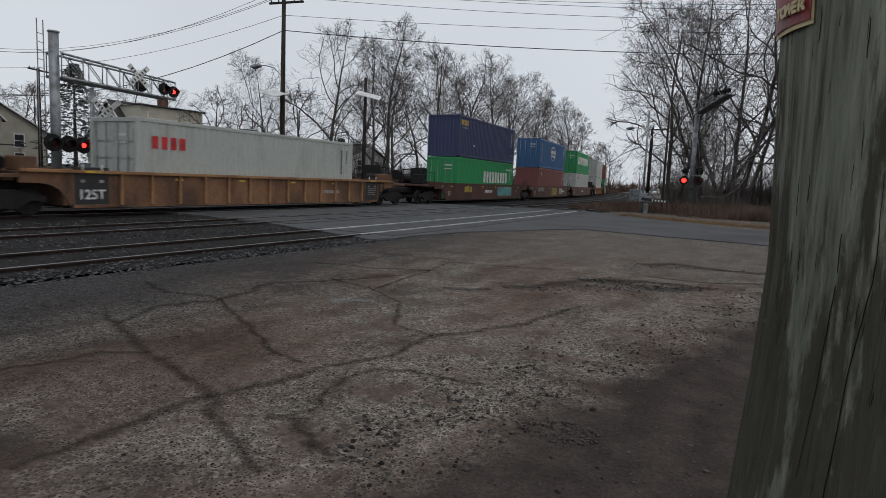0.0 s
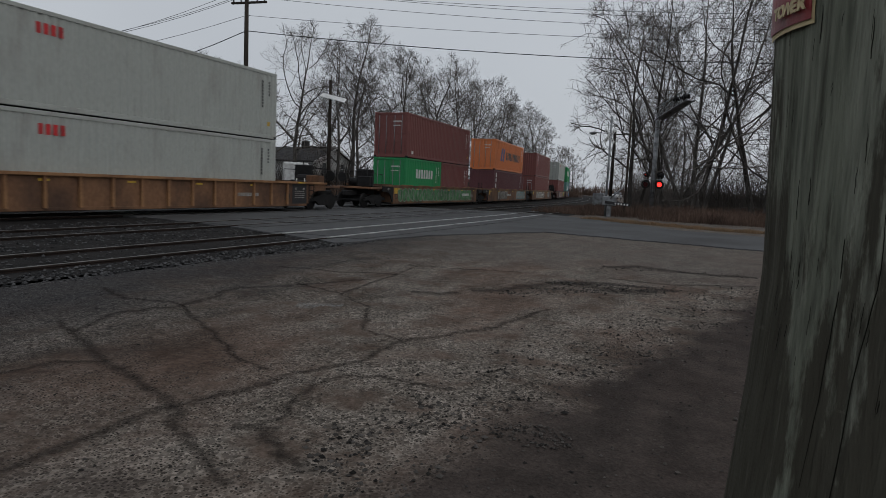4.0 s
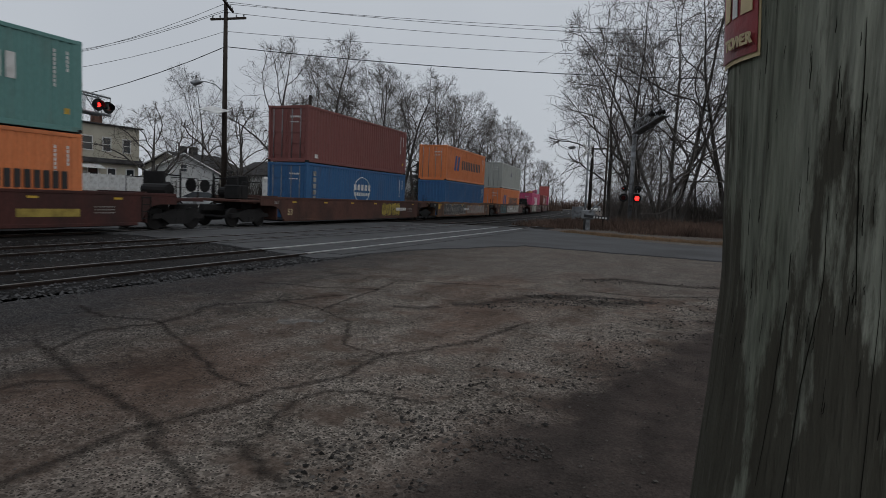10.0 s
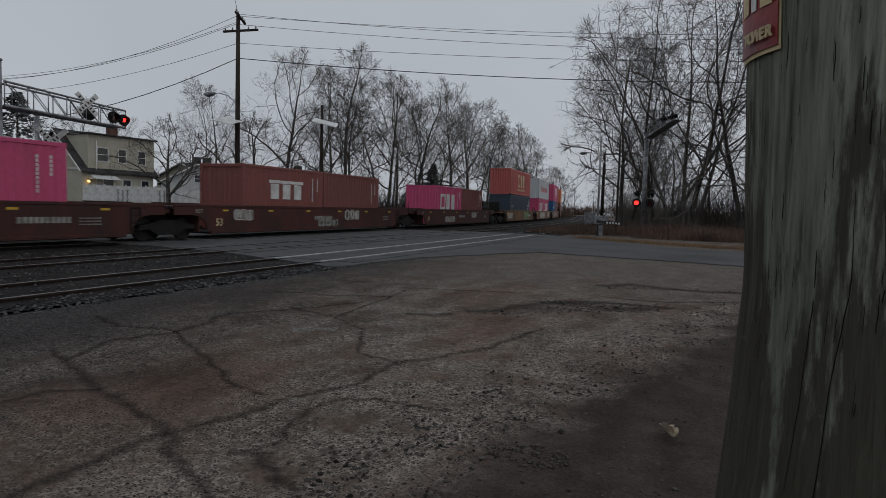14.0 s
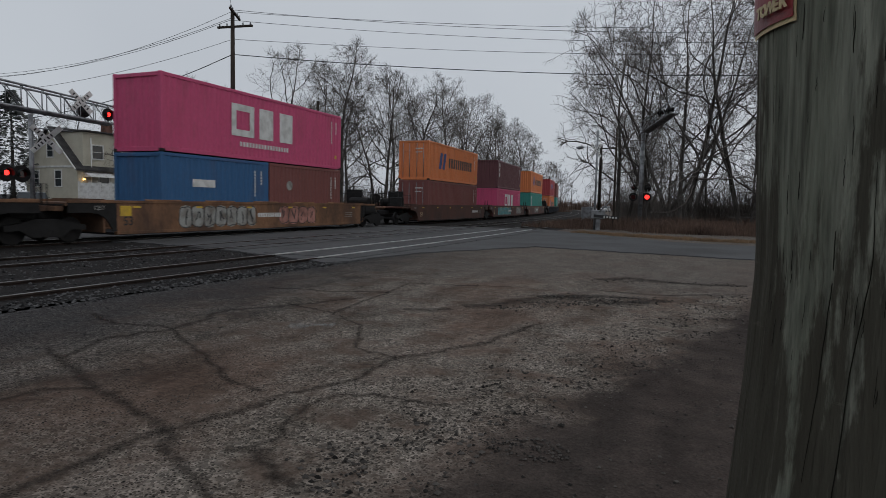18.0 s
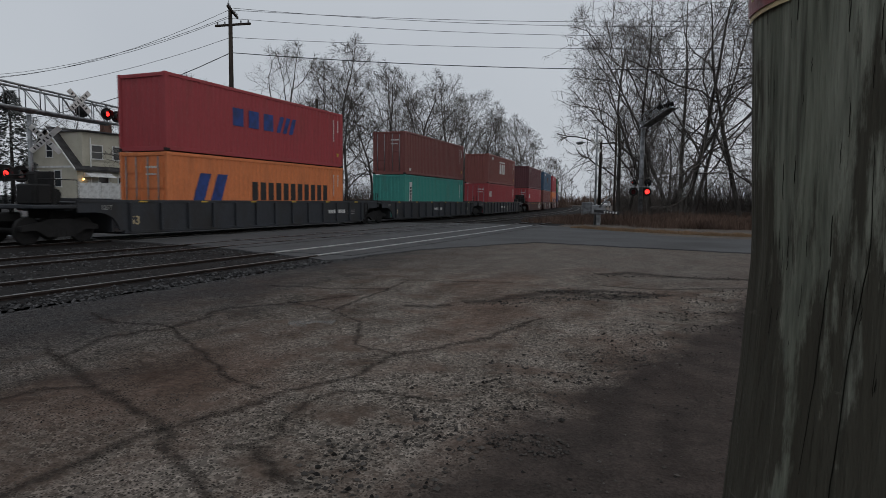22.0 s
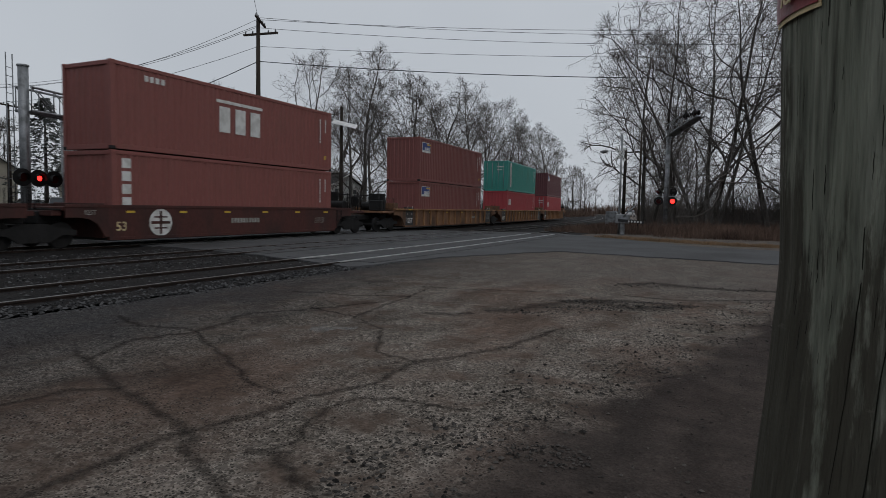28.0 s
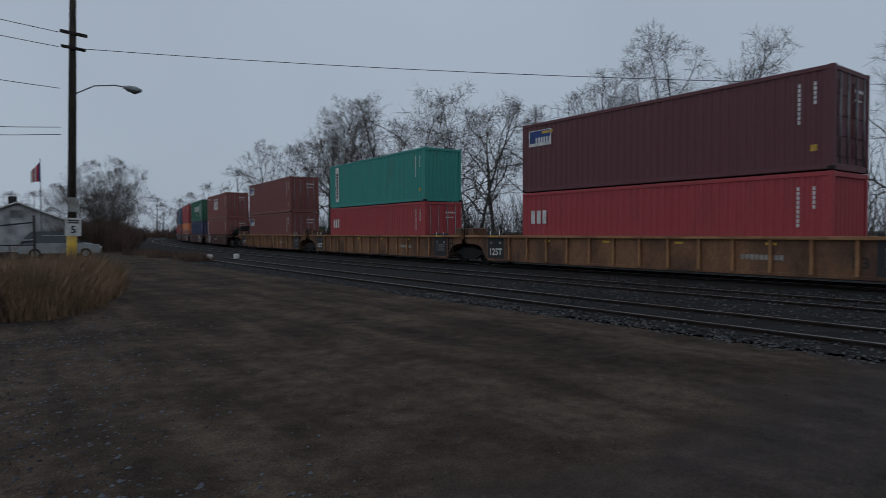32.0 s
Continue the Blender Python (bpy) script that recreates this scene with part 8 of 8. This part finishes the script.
# ---- parked and passing cars ----
def car(x, y, turn, col, label, suv=False, lit=False):
    c = thing("car", label, "car", pose(x, y, 0, 0, 0, turn))
    m = shade("car_paint", col, 0.3, 0.3, var=0.04, scale=1, fine=10, bump=0)
    hh = 0.25 if suv else 0.0
    prof = [(-2.2, 0.35), (-2.25, 0.75), (-2.1, 0.95 + hh * 0.5), (-1.2, 1.0 + hh * 0.6), (1.3, 1.0 + hh * 0.6), (2.1, 0.85 + hh * 0.4), (2.25, 0.6), (2.2, 0.35)]
    roof = [(-2.0 if suv else -1.7, 0.98 + hh), (-1.6 if suv else -1.0, 1.45 + hh), (0.3, 1.47 + hh), (1.2, 1.0 + hh * 0.6)]

    def solid(out, w0, w1):
        n = len(out)
        zmin = min(z for _, z in out)
        vs = [(sx * (w0 if z < zmin + 0.3 else w1), y, z) for sx in (-1, 1) for y, z in out]
        return vs, [tuple(range(n))[::-1], tuple(range(n, 2 * n))] + [(k, (k + 1) % n, n + (k + 1) % n, n + k) for k in range(n)]

    part("body", mesh_of("body", *solid(prof, 0.88, 0.86)), m, c)
    part("cabin", mesh_of("cabin", *solid(roof, 0.82, 0.68)), M_GLASS, c)
    part("roof_panel", box_mesh(-0.66, 0.66, roof[1][0], roof[2][0], 1.44 + hh, 1.5 + hh, 0.02), m, c)
    for sx in (-0.82, 0.82):
        for yy in (-1.35, 1.4):
            w = part("wheel", disc_mesh("wheel", 0.33, 0.2, 20), M_TYRE, c, at=pose(sx, yy, 0.33))
            part("rim", disc_mesh("rim", 0.2, 0.215, 14), M_STEEL, w)
        part("headlight", box_mesh(-0.16, 0.16, -0.03, 0.03, -0.07, 0.07, 0.02), M_HEAD if lit else M_WHITE, c, at=pose(sx * 0.72, 2.24, 0.68))
        part("tail_light", box_mesh(-0.12, 0.12, -0.03, 0.03, -0.09, 0.09, 0.02), M_REDINK, c, at=pose(sx * 0.75, -2.24, 0.78))
    return c


car(-38.6, 23.6, 60, (0.6, 0.6, 0.6), "white SUV waiting beyond the crossing", True)
car(-41.5, 40.5, 130, (0.62, 0.63, 0.64), "white parked car beside the garage")
car(-4.6, -46.5, 80, (0.28, 0.29, 0.30), "silver sedan parked by the warehouse")
car(-4.9, -52, 85, (0.03, 0.03, 0.035), "dark car parked behind the silver sedan", True)
car(-29.5, 150, 172, (0.3, 0.3, 0.3), "distant car with headlights on", False, True)
car(-30.5, 175, 172, (0.5, 0.5, 0.5), "distant pale car up the parallel road", True, False)
car(-62.7, 15.6, 80, (0.4, 0.41, 0.42), "silver car parked along the far street", True)
car(-60.3, 29.0, 80, (0.12, 0.16, 0.17), "dark teal car parked along the far street")
car(-58.9, 32.8, 80, (0.05, 0.05, 0.055), "black car parked along the far street")


# ---- a dead leaf that the train's wind blows over the mud ----
leaf = thing("dead_leaf", "curled pale-brown dead leaf blowing over the mud", "leaf")
leaf_v, leaf_f = [(0, 0, 0)], []
for k in range(20):
    a = 2 * math.pi * k / 20
    q = 0.075 * (0.62 + 0.38 * abs(math.cos(2.5 * a)))
    leaf_v.append((q * math.cos(a), q * math.sin(a) * 0.85, 0.9 * q * abs(math.sin(a)) ** 1.5 + 0.25 * q * math.cos(3 * a)))
    leaf_f.append((0, 1 + k, 1 + (k + 1) % 20))
leaf_v += [(x, y, z - 0.0015) for x, y, z in leaf_v]
leaf_f += [(21, 22 + (k + 1) % 20, 22 + k) for k in range(20)] + [(1 + k, 22 + k, 22 + (k + 1) % 20, 1 + (k + 1) % 20) for k in range(20)]
part("blade", mesh_of("blade", leaf_v, leaf_f), shade("dead_leaf", (0.42, 0.36, 0.28), 0.8, var=0.2, scale=20, fine=90, col2=(0.2, 0.14, 0.09)), leaf)
part("stalk", tube_mesh("stalk", [(-0.05, 0, 0.0), (-0.085, 0, 0.008), (-0.12, 0.01, 0.02)], 0.0015, 5), M_BRUSH, leaf)


# ---- what moves ----
def flash_state(t):
    """Which lamp of each pair is lit: 1 or -1."""
    return 1 if int((t + (0.5 if t < 26 else 0.45)) / 0.5935) % 2 == 0 else -1


def motions():
    times = [0, 1, 2, 3, 4, 6, 8, 10, 12, 14, 16, 18, 20, 22, 24, 26, 27, 28, 28.5, 29, 29.5, 30, 30.5, 31, 31.5, 32]
    for ob, s0, off, z in MOVERS:
        walk(ob, [(t, on_curve(s0 - gone(t), off, z)) for t in times])
    walk(leaf, [(0, pose(1.3, 5.6, 0.03, 20, 10, 0)), (13.6, pose(1.3, 5.6, 0.03, 20, 10, 0)), (13.7, pose(0.3, 6.2, 0.10, 60, 30, 30)), (13.8, pose(-0.6, 6.3, 0.08, 80, 60, 60)),
                (13.9, pose(-0.5, 5.6, 0.06, 70, 20, 100)), (14.0, pose(-0.32, 4.55, 0.06, 20, -15, 150)), (14.1, pose(-0.25, 4.2, 0.05, -10, 25, 200)), (14.2, pose(-0.1, 3.75, 0.06, 30, 40, 250)),
                (14.4, pose(0.35, 2.7, 0.06, 60, 10, 300)), (14.7, pose(0.75, 2.0, 0.04, 20, 10, 340)), (32, pose(0.75, 2.0, 0.04, 20, 10, 340))])
    for drum, m, phase in LENSES:
        if phase == 0:
            continue
        rows, now = [(0.0, m @ pose(0, 0, 0, 0, 0, 0 if flash_state(0.0) == 1 else 180))], flash_state(0.0)
        ang = 0 if now == 1 else 180
        for k in range(1, 960):
            t = k / 30
            if flash_state(t) != now:
                now = -now
                rows.append((t - 1 / 30, m @ pose(0, 0, 0, 0, 0, ang)))
                rows.append((t, m @ pose(0, 0, 0, 0, 0, ang + 75)))
                rows.append((t + 1 / 30, m @ pose(0, 0, 0, 0, 0, ang + 140)))
                rows.append((t + 2 / 30, m @ pose(0, 0, 0, 0, 0, ang + 180)))
                ang += 180
        rows.append((32.0, m @ pose(0, 0, 0, 0, 0, ang)))
        walk(drum, rows)


motions()
